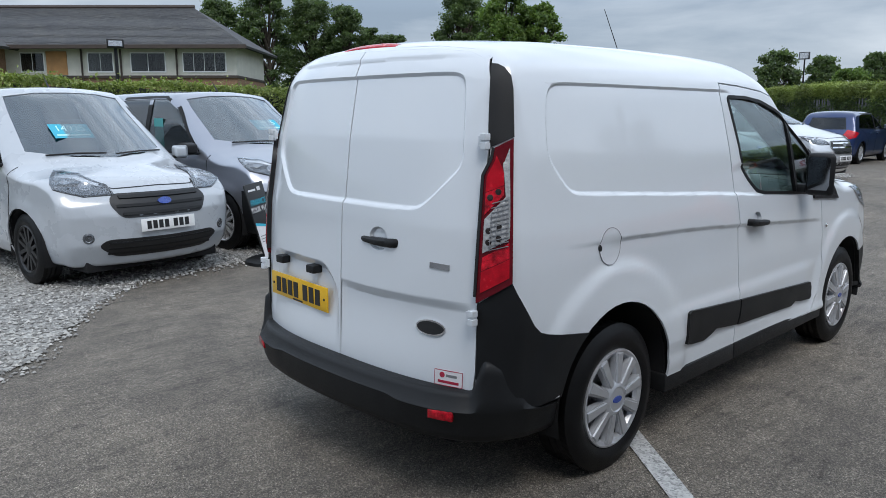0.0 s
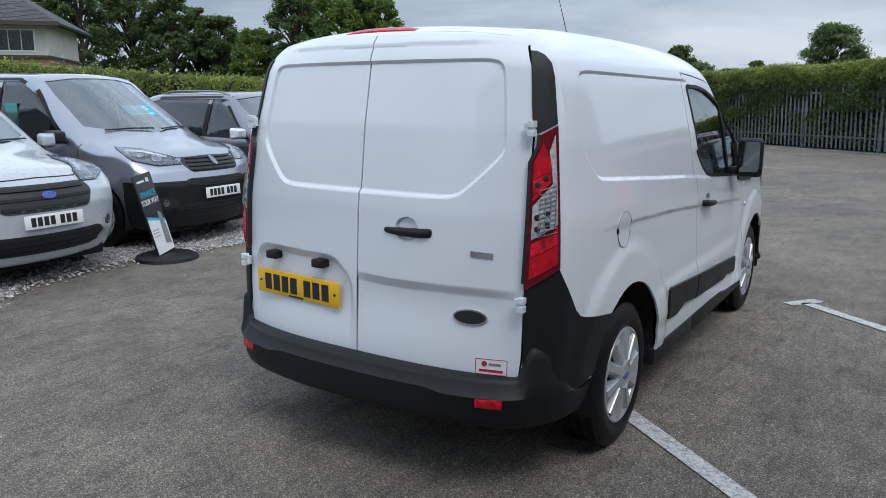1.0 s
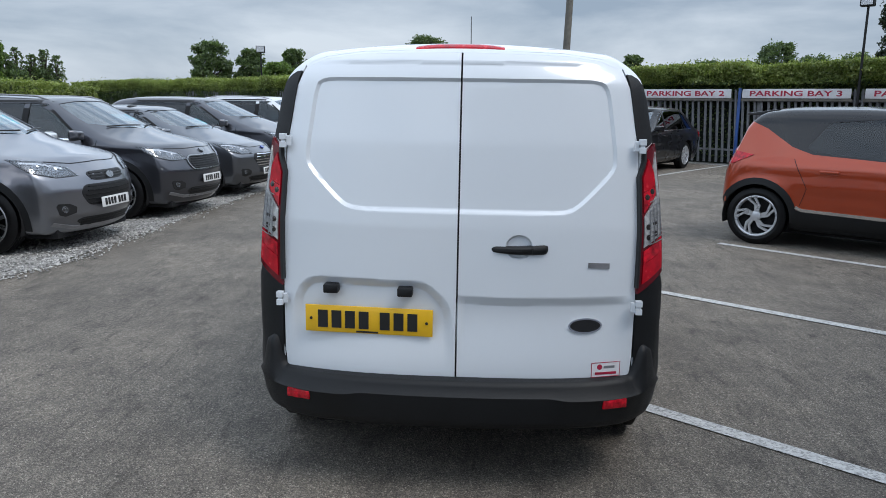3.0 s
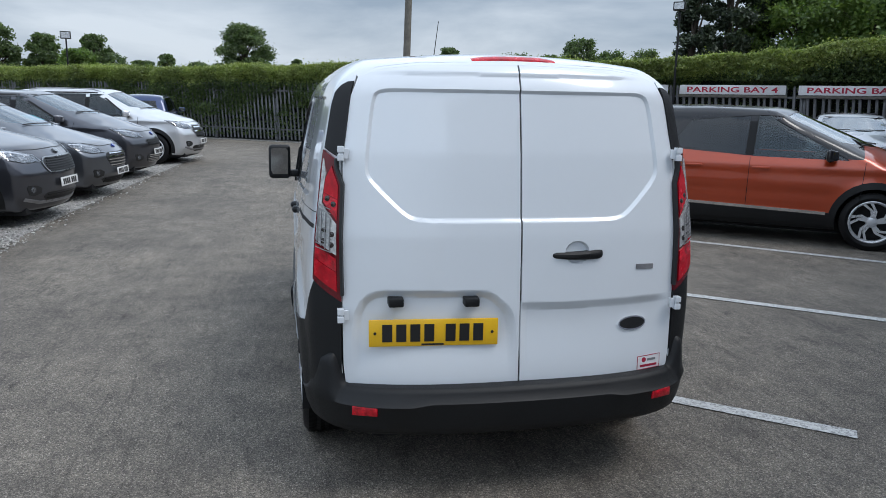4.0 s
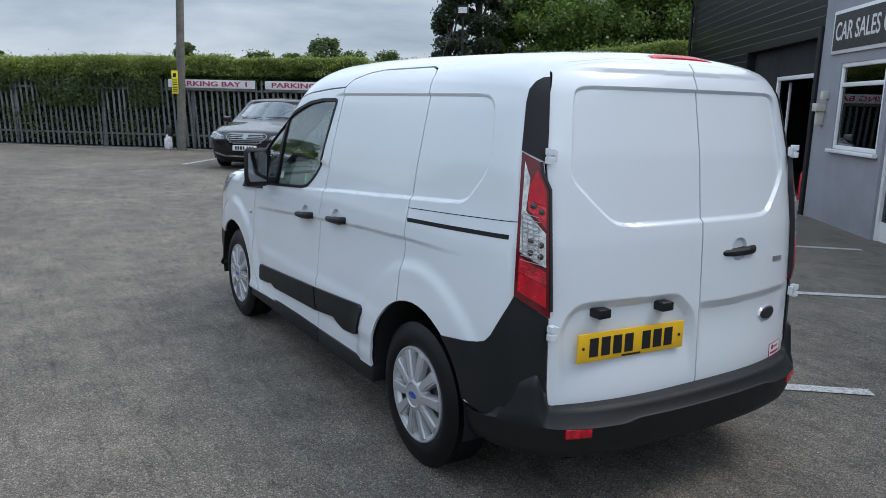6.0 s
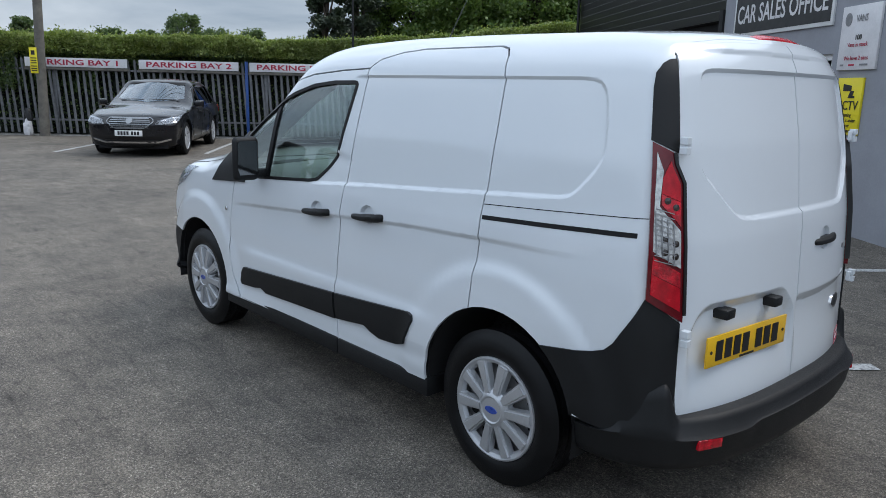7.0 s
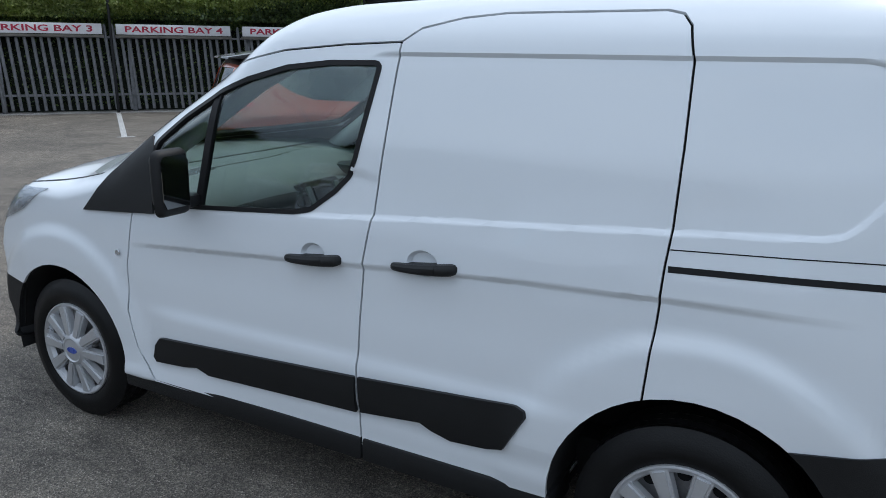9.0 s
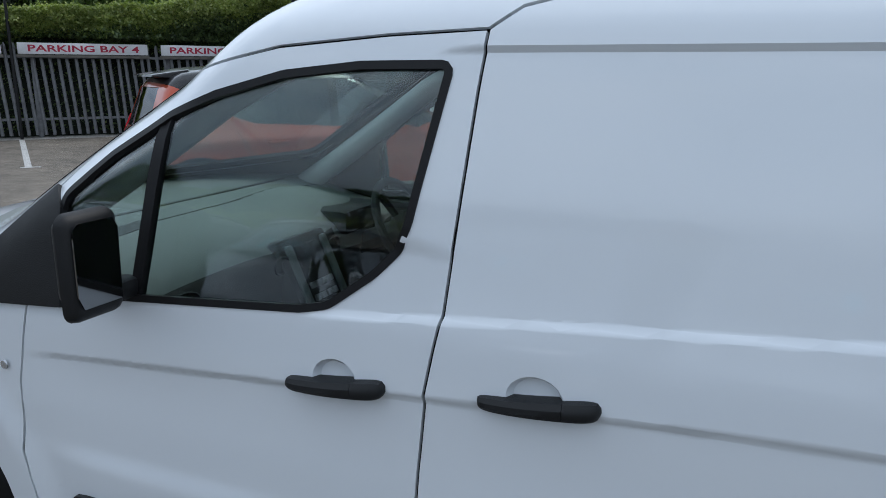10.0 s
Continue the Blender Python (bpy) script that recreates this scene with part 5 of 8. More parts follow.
        down = 0.085 * float(sstep(-0.60, -0.46, np.array(x)))
        cap = [(o + proud, z) for (o, z), proud in zip(prof, [0] * 4 + [k_out * up / 0.125 for k_out in (0.003, 0.004, 0.009, 0.018, 0.021, 0.020, 0.0)])]
        lift = (0, 0, 0, 0, 0.06, 0.12, 0.30, 0.75, 0.92, 1.0, 1.0)
        rings.append([bb.verts.new((x + nx * o, y + ny * o, z + (up - down) * k_up)) for (o, z), k_up in zip(cap, lift)])
    for a, b in zip(rings, rings[1:]):
        for k in range(len(a) - 1):
            bb.faces.new((a[k], a[k + 1], b[k + 1], b[k]))
    bmesh.ops.recalc_face_normals(bb, faces=bb.faces[:])
    if sum((f.normal.x for f in bb.faces if f.calc_center_median().x < -0.8), 0.0) > 0:
        bmesh.ops.reverse_faces(bb, faces=bb.faces[:])
    bump_ob = part("rear_bumper", bb, M_PLASTIC, van, "moulded black plastic rear bumper", 50)
    for s in (1, -1):
        rf = bmesh.new()
        box(rf, -0.012, 0.01, -0.052, 0.052, -0.019, 0.019, 0.004, Matrix.Translation((-0.797, s * 0.632, 0.412)) @ pose(0, 0, 0, 0, 0, -s * 19))
        bmesh.ops.recalc_face_normals(rf, faces=rf.faces[:])
        part("reflector", rf, M_RED, bump_ob, "red bumper reflector")
    # underside and roof aerial
    ub = bmesh.new()
    box(ub, -0.70, 3.15, -0.60, 0.60, 0.24, 0.40, 0.03)
    bmesh.ops.recalc_face_normals(ub, faces=ub.faces[:])
    part("underbody", ub, M_DARK, van, "dark underbody")
    ae = bmesh.new()
    tube(ae, [(1.30, 0.0, 1.80), (1.24, 0.0, 1.90), (1.10, 0.0, 2.10)], [0.006, 0.003, 0.002], 6)
    lathe(ae, [(0.022, 0), (0.018, 0.012), (0.008, 0.02)], 12, Matrix.Translation((1.30, 0, 1.812)) @ pose(0, 0, 0, 90, 0, 0))
    part("roof_aerial", ae, M_BLACK, van, "thin black roof aerial")
    # cab
    db = bmesh.new()
    prof = [(2.76, 1.165), (2.58, 1.135), (2.42, 1.11), (2.20, 1.080), (2.05, 1.05), (1.965, 1.00), (1.93, 0.94), (1.945, 0.82), (2.02, 0.66), (2.30, 0.55), (2.62, 0.55)]
    ys = [-0.80 + 1.60 * k / 24 for k in range(25)]
    rings = []
    for y in ys:
        hump = 0.055 * math.exp(-((y + 0.37) / 0.18) ** 2)
        mid = -0.05 * math.exp(-((y) / 0.16) ** 2)
        rings.append([db.verts.new((x - 0.36 * (y / 0.9) ** 2 * min(1.0, max(0.0, (x - 2.2) / 0.5)) + (mid if x < 2.1 else 0) - (0.05 * hump / 0.055 if x < 2.1 and z > 0.9 else 0), y, z + (hump if 1.9 < x < 2.3 and z > 0.98 else 0) - 0.03 * (y / 0.8) ** 4)) for x, z in prof])
    for a, b in zip(rings, rings[1:]):
        for k in range(len(a) - 1):
            db.faces.new((a[k], a[k + 1], b[k + 1], b[k]))
    bmesh.ops.recalc_face_normals(db, faces=db.faces[:])
    dash_copy = db.copy()
    # below 0.985 m a darker material paints in the shade of the dash front
    for f in db.faces:
        c = f.calc_center_median()
        f.material_index = 1 if c.z < 0.985 else 0
    dash = part("dashboard", db, [M_DASH, M_TRIM], van, "grey moulded dashboard, its lower half darkened as shade", 50)
    dtree = BVHTree.FromBMesh(dash_copy)

    def on_dash(nm, pts, material, off, label=""):
        """A plate that lies on the dashboard, its outline given from above."""
        b = bmesh.new()
        f = b.faces.new([b.verts.new((x, y, 0)) for x, y in pts])
        for k in (0, 1):
            lo, hi = min(q[k] for q in pts), max(q[k] for q in pts)
            for i in range(1, 7):
                co, no = [0, 0, 0], [0, 0, 0]
                co[k], no[k] = lo + (hi - lo) * i / 7, 1
                bmesh.ops.bisect_plane(b, geom=b.verts[:] + b.edges[:] + b.faces[:], plane_co=co, plane_no=no)
        for v in b.verts:
            hit = dtree.ray_cast(Vector((v.co.x, v.co.y, 3)), Vector((0, 0, -1)))[0]
            v.co.z = (hit.z if hit else 1.0)
        bmesh.ops.recalc_face_normals(b, faces=b.faces[:])
        if b.faces[:][0].normal.z < 0:
            bmesh.ops.reverse_faces(b, faces=b.faces[:])
        return part(nm, thicken(b, off, 0.004), material, dash, label)
    dash_copy.free()
    on_dash("dash_tray", [(2.36, 0.30), (2.30, 0.70), (2.25, 0.71), (2.30, 0.30)], M_TRIM, 0.002, "dark dashboard tray")
    on_dash("demister_slot", [(2.44, -0.62), (2.46, 0), (2.44, 0.62), (2.425, 0.62), (2.445, 0), (2.425, -0.62)], M_BLACK, 0.002)
    on_dash("dash_seam", [(2.31, -0.75), (2.335, 0), (2.31, 0.75), (2.305, 0.75), (2.33, 0), (2.305, -0.75)], M_BLACK, 0.0015)
    slope = Matrix.Translation((1.90, 0, 0.84)) @ pose(0, 0, 0, 0, 24, 0)

    def block(nm, material, x0, x1, y0, y1, z0, z1, bev, m=None, label="", parent=dash):
        b = bmesh.new()
        box(b, x0, x1, y0, y1, z0, z1, bev, m)
        bmesh.ops.recalc_face_normals(b, faces=b.faces[:])
        return part(nm, b, material, parent, label)
    con = block("centre_console", M_TRIM, -0.05, 0.12, -0.15, 0.15, -0.24, 0.20, 0.025, slope, "black centre console")
    block("gear_tunnel", M_TRIM, 1.45, 1.95, -0.11, 0.11, 0.40, 0.66, 0.03, None, "", con)
    for k in (1, -1):
        block("console_wing", M_DASH, -0.062, -0.046, k * 0.105 - 0.018, k * 0.105 + 0.018, -0.17, 0.17, 0.007, slope, "grey console edge", con)
    block("radio_display", M_BLACK, -0.056, -0.045, -0.07, 0.07, 0.085, 0.16, 0.005, slope, "", con)
    for k in range(4):
        for q in range(3):
            block("radio_button", M_STEEL, -0.060, -0.047, -0.066 + k * 0.036, -0.042 + k * 0.036, 0.005 - q * 0.045, 0.027 - q * 0.045, 0.003, slope, "", con)
    for k in (1, -1):
        kn = bmesh.new()
        lathe(kn, [(0.0, 0.022), (0.024, 0.020), (0.028, 0.0)], 16, slope @ Matrix.Translation((-0.05, k * 0.055, -0.155)) @ pose(0, 0, 0, 0, 0, 90))
        bmesh.ops.recalc_face_normals(kn, faces=kn.faces[:])
        part("heater_knob", kn, M_STEEL, con)
    gl = bmesh.new()
    tube(gl, [(1.62, 0.0, 0.64), (1.66, 0.0, 0.80)], [0.018, 0.012], 10)
    bmesh.ops.create_icosphere(gl, subdivisions=2, radius=0.028, matrix=Matrix.Translation((1.665, 0, 0.82)))
    part("gear_lever", gl, M_BLACK, con, "black gear lever")
    block("glove_box", M_TRIM, 1.925, 1.96, 0.26, 0.72, 0.68, 0.88, 0.015, None, "dark glove box lid")
    block("instrument_hood", M_TRIM, 1.88, 2.06, -0.52, -0.22, 0.98, 1.085, 0.04, None, "dark instrument hood")
    for y in (-0.62, -0.16, 0.16, 0.62):
        vb = bmesh.new()
        lathe(vb, [(0.0, -0.01), (0.035, -0.008), (0.042, 0.004), (0.046, 0.0)], 18, Matrix.Translation((1.905, y, 0.965)) @ pose(0, 0, 0, 0, 0, 90) @ Matrix.Diagonal((1.6 if abs(y) > 0.3 else 1, 1, 0.75, 1)))
        part("air_vent", vb, M_BLACK, dash, "dark air vent")
    wb = bmesh.new()
    mw = Matrix.Translation((1.71, -0.37, 1.015)) @ pose(0, 0, 0, 0, -62, 0)
    pts = [mw @ Vector((0.185 * math.cos(k * math.tau / 28), 0.185 * math.sin(k * math.tau / 28), 0)) for k in range(29)]
    tube(wb, pts, 0.016, 8, False)
    for a in (90, 210, 330):
        tube(wb, [mw @ Vector((0, 0, -0.01)), mw @ Vector((0.18 * math.cos(radians(a + 60)), 0.18 * math.sin(radians(a + 60)), 0))], 0.014, 6)
    lathe(wb, [(0.0, 0.02), (0.05, 0.018), (0.065, 0.0), (0.06, -0.03)], 18, mw @ pose(0, 0, 0, 90, 0, 0))
    tube(wb, [mw @ Vector((0, 0, -0.02)), Vector((1.98, -0.37, 0.90))], 0.04, 8)
    part("steering_wheel", wb, M_CLOTH, dash, "black steering wheel")
    for s in (1, -1):
        ap = bmesh.new()
        tube(ap, [(2.40, s * 0.735, 1.08), (2.22, s * 0.705, 1.19), (1.95, s * 0.655, 1.365), (1.72, s * 0.61, 1.52), (1.56, s * 0.59, 1.60)], [0.05, 0.048, 0.045, 0.042, 0.04], 10)
        part("pillar_trim", ap, M_LINING, van, "pale grey windscreen pillar trim", 60)
    for y in (-0.40, 0.42):
        seat(van, 1.18, y, M_CLOTH)
    kb = bmesh.new()
    box(kb, 0.90, 0.93, -0.70, 0.70, 0.40, 1.66)
    part("bulkhead", kb, M_TRIM, van, "dark cab bulkhead")
    for s in (1, -1):
        pb = bmesh.new()
        box(pb, 1.15, 2.10, s * 0.815, s * 0.78, 0.55, 1.03, 0.02)
        bmesh.ops.recalc_face_normals(pb, faces=pb.faces[:])
        card = part("door_card", pb, M_TRIM, obs["front", s], "dark door card")
        pb = bmesh.new()
        box(pb, 1.3, 1.75, s * 0.80, s * 0.72, 0.80, 0.86, 0.02)
        bmesh.ops.recalc_face_normals(pb, faces=pb.faces[:])
        part("armrest", pb, M_TRIM, card)
    return van


white_van()


# ---------------------------------------------------------------- parked cars
def car(name, label, s, m, category="car"):
    """A parked car from a table of its lines: origin under the rear axle, nose towards x."""
    x1 = s["wb"] + s["fo"]
    x0, H, W, cowl, belt = x1 - s["L"], s["H"], s["W"], s["cowl"], s["belt"]
    xs0, xs1, rr, zr = s["xs0"], s["xs1"], s["roof_end"], s["tail_z"]
    spec = dict(x0=x0, x1=x1, w=W, zb=0.20, h=H, r=0.10, step=0.075, zstep=0.05, soft=0.09, screen=(xs1, xs0), sbow=0.30, fbow=s.get("fbow", 0.25), rbow=0.14, droop=0.045,
                top=[(x0, zr - 0.12), (x0 + 0.12, zr)] + s.get("boot", []) + [(rr, H - 0.05), (rr + 0.35, H - 0.012), ((rr + xs1) / 2 + 0.1, H), (xs1 - 0.12, H - 0.025), (xs1, H - 0.055), (xs0, cowl), (xs0 + 0.12, cowl - 0.025), (x1 - 0.40, s["hood"]), (x1 - 0.20, s["hood"] - 0.035), (x1 - 0.09, s["hood"] - 0.08), (x1, s["hood"] - 0.22)],
                nose=[(0.2, -0.10), (0.4, 0.0), (0.65, 0.0), (0.85, -0.07), (1.1, -0.2)], tail=[(0.2, 0.08), (0.5, 0.0), (0.9, 0.03), (1.6, 0.1)],
                plan=[(x0, W * 0.90), (x0 + 0.5, W * 0.975), (0.2, W), (s["wb"] * 0.5, W), (s["wb"], W * 0.985), (x1 - 0.35, W * 0.93), (x1, W * 0.88)],
                side=[(0.2, 0.90), (0.34, 0.955), (0.55, 0.985), (0.72, 1.0), (belt - 0.06, 0.985), (belt, 0.965), (H - 0.15, 0.80), (H, 0.70)])

    tr = s["tr"]

    def flare(x, z):
        d = -0.010 * np.exp(-((z - 0.62) / 0.05) ** 2) * sstep(0.3, 0.6, x) * (1 - sstep(s["wb"] - 0.6, s["wb"] - 0.3, x))
        d += 0.012 * sstep(belt - 0.12, belt - 0.07, z) * (1 - sstep(belt - 0.03, belt + 0.01, z))
        for a in (0, s["wb"]):
            d = d + 0.018 * (1 - sstep(tr + 0.06, tr + 0.17, np.hypot(x - a, z - tr)))
        return d
    spec["dside"] = flare
    root = thing(name, label, category, m, s.get("group", "parked cars"))
    sides = {1: lambda c, n: c.y > 0.25, -1: lambda c, n: c.y < -0.25}
    bm = shell(spec)
    bvh = BVHTree.FromBMesh(bm)
    for x in (0.0, s["wb"]):
        for k in (1, -1):
            bmesh.ops.delete(bm, geom=cut(bm, arc(x, tr, tr + 0.055, 0, 360, 22)[:-1], "y", sides[k]), context="FACES")
    xb = s.get("bpost", s["wb"] * 0.48)
    hw = H - 0.125
    wf = [(xs0 - 0.42, belt + 0.035), (xb + 0.035, belt + 0.045), (xb + 0.055, hw + 0.005), (xb + 0.4, hw), (xs1 - 0.20, hw - 0.045), (xs1 - 0.04, hw - 0.13)]
    wf = [p for p in wf if p[0] > xb + 0.03]
    wr = s["rear_pane"] if s.get("rear_pane") else [(xb - 0.045, belt + 0.048), (s["rw0"], belt + 0.075 + s.get("rise_r", 0)), (s["rw1"], hw - 0.04), (s["rw1"] + 0.2, hw), (xb - 0.025, hw + 0.005)]
    panes = []
    glazed = {1: lambda c, n: c.y > 0.25 and n.y > 0.55, -1: lambda c, n: c.y < -0.25 and n.y < -0.55}
    for k in (1, -1):
        for w in (wf, wr):
            panes.append((take(bm, cut(bm, w, "y", glazed[k])), w, k))
    sw = W * 0.74
    scr = [(-sw, cowl + 0.10), (-sw * 0.5, cowl + 0.045), (0, cowl + 0.03), (sw * 0.5, cowl + 0.045), (sw, cowl + 0.10), (sw * 0.86, H - 0.125), (sw * 0.45, H - 0.085), (0, H - 0.078), (-sw * 0.45, H - 0.085), (-sw * 0.86, H - 0.125)]
    front = take(bm, cut(bm, scr, "x", lambda c, n: c.x > xs1 - 0.6 and n.x > 0.2 and n.z > 0.15))
    if s.get("rear_glass"):
        zg0, zg1 = s["rear_glass"]
        rg = [(-sw * 0.85, zg0), (sw * 0.85, zg0), (sw * 0.72, zg1), (-sw * 0.72, zg1)]
        back = take(bm, cut(bm, rg, "x", lambda c, n: c.x < rr + 0.4 and n.x < -0.15))
        pane("rear_window", back, root, M_GLASSD)
    liner = bm.copy()
    liner.normal_update()
    for v, n in {v: v.normal.copy() for v in liner.verts}.items():
        v.co -= n * 0.03
    if s.get("roof_paint"):
        cut(bm, s["roof_line"], "y", lambda c, n: True)
    thicken(bm, 0.0, 0.012)
    if s.get("roof_paint"):
        for f in bm.faces:
            c = f.calc_center_median()
            f.material_index = 1 if inside(s["roof_line"], c.x, c.z) else 0
    if s.get("black_bumper"):
        for co, no in (((0, 0, s["black_bumper"]), (0, 0, 1)), ((x1 - 0.50, 0, 0), (1, 0, 0))):
            bmesh.ops.bisect_plane(bm, geom=bm.verts[:] + bm.edges[:] + bm.faces[:], plane_co=co, plane_no=no)
        for f in bm.faces:
            c = f.calc_center_median()
            if c.z < s["black_bumper"] and (s.get("roof_paint") or c.x > x1 - 0.50):
                f.material_index = 2
    body = part("body", bm, [s["paint"], s.get("roof_paint", s["paint"]), M_PLASTIC], root, s.get("paint_label", "painted body"), 45)
    part("inner_lining", liner, M_TRIM, root)
    pane("windscreen", front, root, M_GLASSW)
    for b, w, k in panes:
        pane("side_window", b, root, s.get("side_glass", M_GLASSS) if w is wf else s.get("rear_side_glass", M_GLASSD))

    def S(k):
        return 90 if k > 0 else -90
    for k in (1, -1):
        a = 45 * k
        if s.get("cladding"):
            for x in (0.0, s["wb"]):
                pts = [(x + (tr + 0.085) * math.cos(radians(t)), 0, tr + (tr + 0.085) * math.sin(radians(t))) for t in range(-12, 193, 12)]
                part("arch_trim", ribbon(bvh, pts, S(k), 0.075, 0.008, 0.016, 0.06), M_PLASTIC, root, "black wheel arch trim")
            part("sill_cladding", decal(bvh, [(tr + 0.1, 0, 0.22), (s["wb"] - tr - 0.1, 0, 0.22), (s["wb"] - tr - 0.1, 0, s["cladding"]), (tr + 0.1, 0, s["cladding"] + 0.04)], S(k), 0.012, 0.02, 0.15), M_PLASTIC, root, "black sill cladding")
        if s.get("bright_sill"):
            part("sill_strip", ribbon(bvh, [(s["wb"] - tr - 0.15, 0, s["bright_sill"] - 0.03), (0.5, 0, s["bright_sill"] + 0.02), (tr + 0.1, 0, s["bright_sill"] + 0.05)], S(k), 0.035, 0.016, 0.02), M_CHROME, root, "bright sill strip")
        for line in ([(xs0 - 0.30, 0, 0.34), (xs0 - 0.26, 0, belt + 0.02)], [(xb, 0, 0.32), (xb + 0.01, 0, belt + 0.03)], [(tr + 0.14, 0, 0.50), (tr + 0.20, 0, 0.70), (s["rw0"] + 0.12, 0, belt + 0.04)]):
            part("door_seam", ribbon(bvh, line, S(k), 0.006, 0.0035, 0.003, 0.03), M_SEAL, root)
        if not s.get("roof_paint"):
            ring = [(x, 0, z) for x, z in [(xs0 - 0.44, belt + 0.03), (xb, belt + 0.038), (s["rw0"] - 0.03, belt + 0.065)]]
            part("belt_strip", ribbon(bvh, ring, S(k), 0.022, 0.004, 0.006, 0.1), s.get("belt_mat", M_SEAL), root)
            top = [(xs0 - 0.50, 0, belt + 0.05), (xs1 - 0.05, 0, hw - 0.10), (xs1 - 0.22, 0, hw - 0.015), (xb + 0.3, 0, hw + 0.025), (xb, 0, hw + 0.028), (s["rw1"] + 0.15, 0, hw + 0.02)]
            part("window_frame", ribbon(bvh, top, S(k), 0.03, 0.003, 0.006, 0.1), M_SEAL, root)
        part("pillar_cover", decal(bvh, [(xb - 0.05, 0, belt + 0.05), (xb + 0.04, 0, belt + 0.05), (xb + 0.06, 0, hw), (xb - 0.03, 0, hw)], S(k), 0.003, 0.006, 0.1), M_SEAL, root)
        for xd in (xb + 0.14, tr + 0.42):
            hit, _ = cast(bvh, S(k), along_u(S(k), (xd, 0, 0)), belt - 0.085)
            hb = bmesh.new()
            box(hb, xd - 0.10, xd + 0.10, hit.y - 0.005 if k > 0 else hit.y - 0.028, hit.y + 0.028 if k > 0 else hit.y + 0.005, belt - 0.10, belt - 0.068, 0.009)
            bmesh.ops.recalc_face_normals(hb, faces=hb.faces[:])
            part("door_handle", hb, s.get("handle_mat", s["paint"]), root)
        mirror(root, s.get("mx", xs0 - 0.50), k, W * 0.985, belt + 0.09, 0.10, 0.19, 0.145, s.get("mirror_mat", s["paint"]))
        # lamps
        hz, hh = s["lamp_z"], s.get("lamp_h", 0.13)
        lx = x1
        hl = [(lx - 0.62, k * W * 0.93, hz + hh * 0.75), (lx - 0.35, k * W * 0.84, hz + hh * 0.62), (lx - 0.12, k * W * 0.62, hz + hh * 0.1), (lx - 0.08, k * W * 0.52, hz - hh * 0.45), (lx - 0.2, k * W * 0.74, hz - hh * 0.5), (lx - 0.40, k * W * 0.90, hz - hh * 0.1)]
        lamp = part("head_lamp", decal(bvh, hl, a, 0.006, 0.012, 0.06), M_TRIM, root, "swept headlamp")
        cx = [(q[0] * 0.86 + (lx - 0.28) * 0.14, q[1] * 0.86 + k * W * 0.76 * 0.14, q[2] * 0.86 + hz * 0.14) for q in hl]
        part("reflector", decal(bvh, cx, a, 0.008, 0.008, 0.06), s.get("lamp_mat", M_LAMPD), lamp)
        for bx, by, br in ((lx - 0.235, 0.725, 0.30), (lx - 0.36, 0.835, 0.24)):
            hit, no = cast(bvh, a, along_u(a, (bx, k * W * by, 0)), hz + hh * (0.02 if br > 0.27 else 0.22))
            rb = bmesh.new()
            lathe(rb, [(0.0, 0.009), (hh * br * 0.42, 0.008), (hh * br * 0.5, 0.004), (hh * br * 0.8, 0.010), (hh * br, 0.012), (hh * br * 1.12, 0.009)], 16, Matrix.Translation(hit) @ no.to_track_quat("Y", "Z").to_matrix().to_4x4())
            bmesh.ops.recalc_face_normals(rb, faces=rb.faces[:])
            part("lamp_bowl", rb, M_BOWL, lamp, "round lamp bowl")
        part("lamp_strip", ribbon(bvh, [(lx - 0.50, k * W * 0.90, hz + hh * 0.50), (lx - 0.33, k * W * 0.82, hz + hh * 0.42), (lx - 0.16, k * W * 0.66, hz + hh * 0.05)], a, hh * 0.12, 0.012, 0.006, 0.05), M_LAMP, lamp)
        part("lens", decal(bvh, hl, a, 0.014, 0.003, 0.06), M_LENS, lamp)
        rl = s.get("tail_lamp", (0.86, 0.13, 0.30))
        tl = [(x0 + rl[2] + 0.10, k * W * 0.97, rl[0] + rl[1] * 0.3), (x0 + 0.06, k * W * 0.80, rl[0] + rl[1]), (x0 + 0.02, k * W * 0.62, rl[0] - rl[1] * 0.2), (x0 + 0.05, k * W * 0.80, rl[0] - rl[1]), (x0 + rl[2] * 0.6, k * W * 0.97, rl[0] - rl[1] * 0.7)]
        part("tail_lamp", decal(bvh, tl, 180 - 42 * k, 0.010, 0.016, 0.06), M_RED, root, "red tail lamp")
        if s.get("fog_round"):
            hit, no = cast(bvh, 25 * k, along_u(25 * k, (lx - 0.12, k * W * 0.74, 0)), s["fog_round"])
            fl = bmesh.new()
            lathe(fl, [(0.0, 0.004), (0.026, 0.004), (0.032, 0.010), (0.044, 0.006), (0.048, 0.0)], 16, Matrix.Translation(hit) @ no.to_track_quat("Y", "Z").to_matrix().to_4x4())
            part("fog_lamp", fl, M_LAMPD, root)
        if s.get("fog"):
            fz = s["fog"]
            sa, ca, uc = math.sin(radians(30 * k)), math.cos(radians(30 * k)), along_u(30 * k, (lx - 0.12, k * W * 0.72, 0))
            fg = [(-sa * (uc + k * u), ca * (uc + k * u), fz + v) for u, v in ((-0.13, 0.03), (-0.05, 0.07), (0.07, 0.075), (0.09, 0.05), (0.06, -0.04), (0.0, -0.06), (-0.12, -0.03))]
            fo = part("fog_surround", decal(bvh, fg, 30 * k, 0.006, 0.012, 0.06), M_BLACK, root)
            fl = bmesh.new()
            hit, no = cast(bvh, 30 * k, along_u(30 * k, (lx - 0.12, k * W * 0.72, 0)), fz + 0.015)
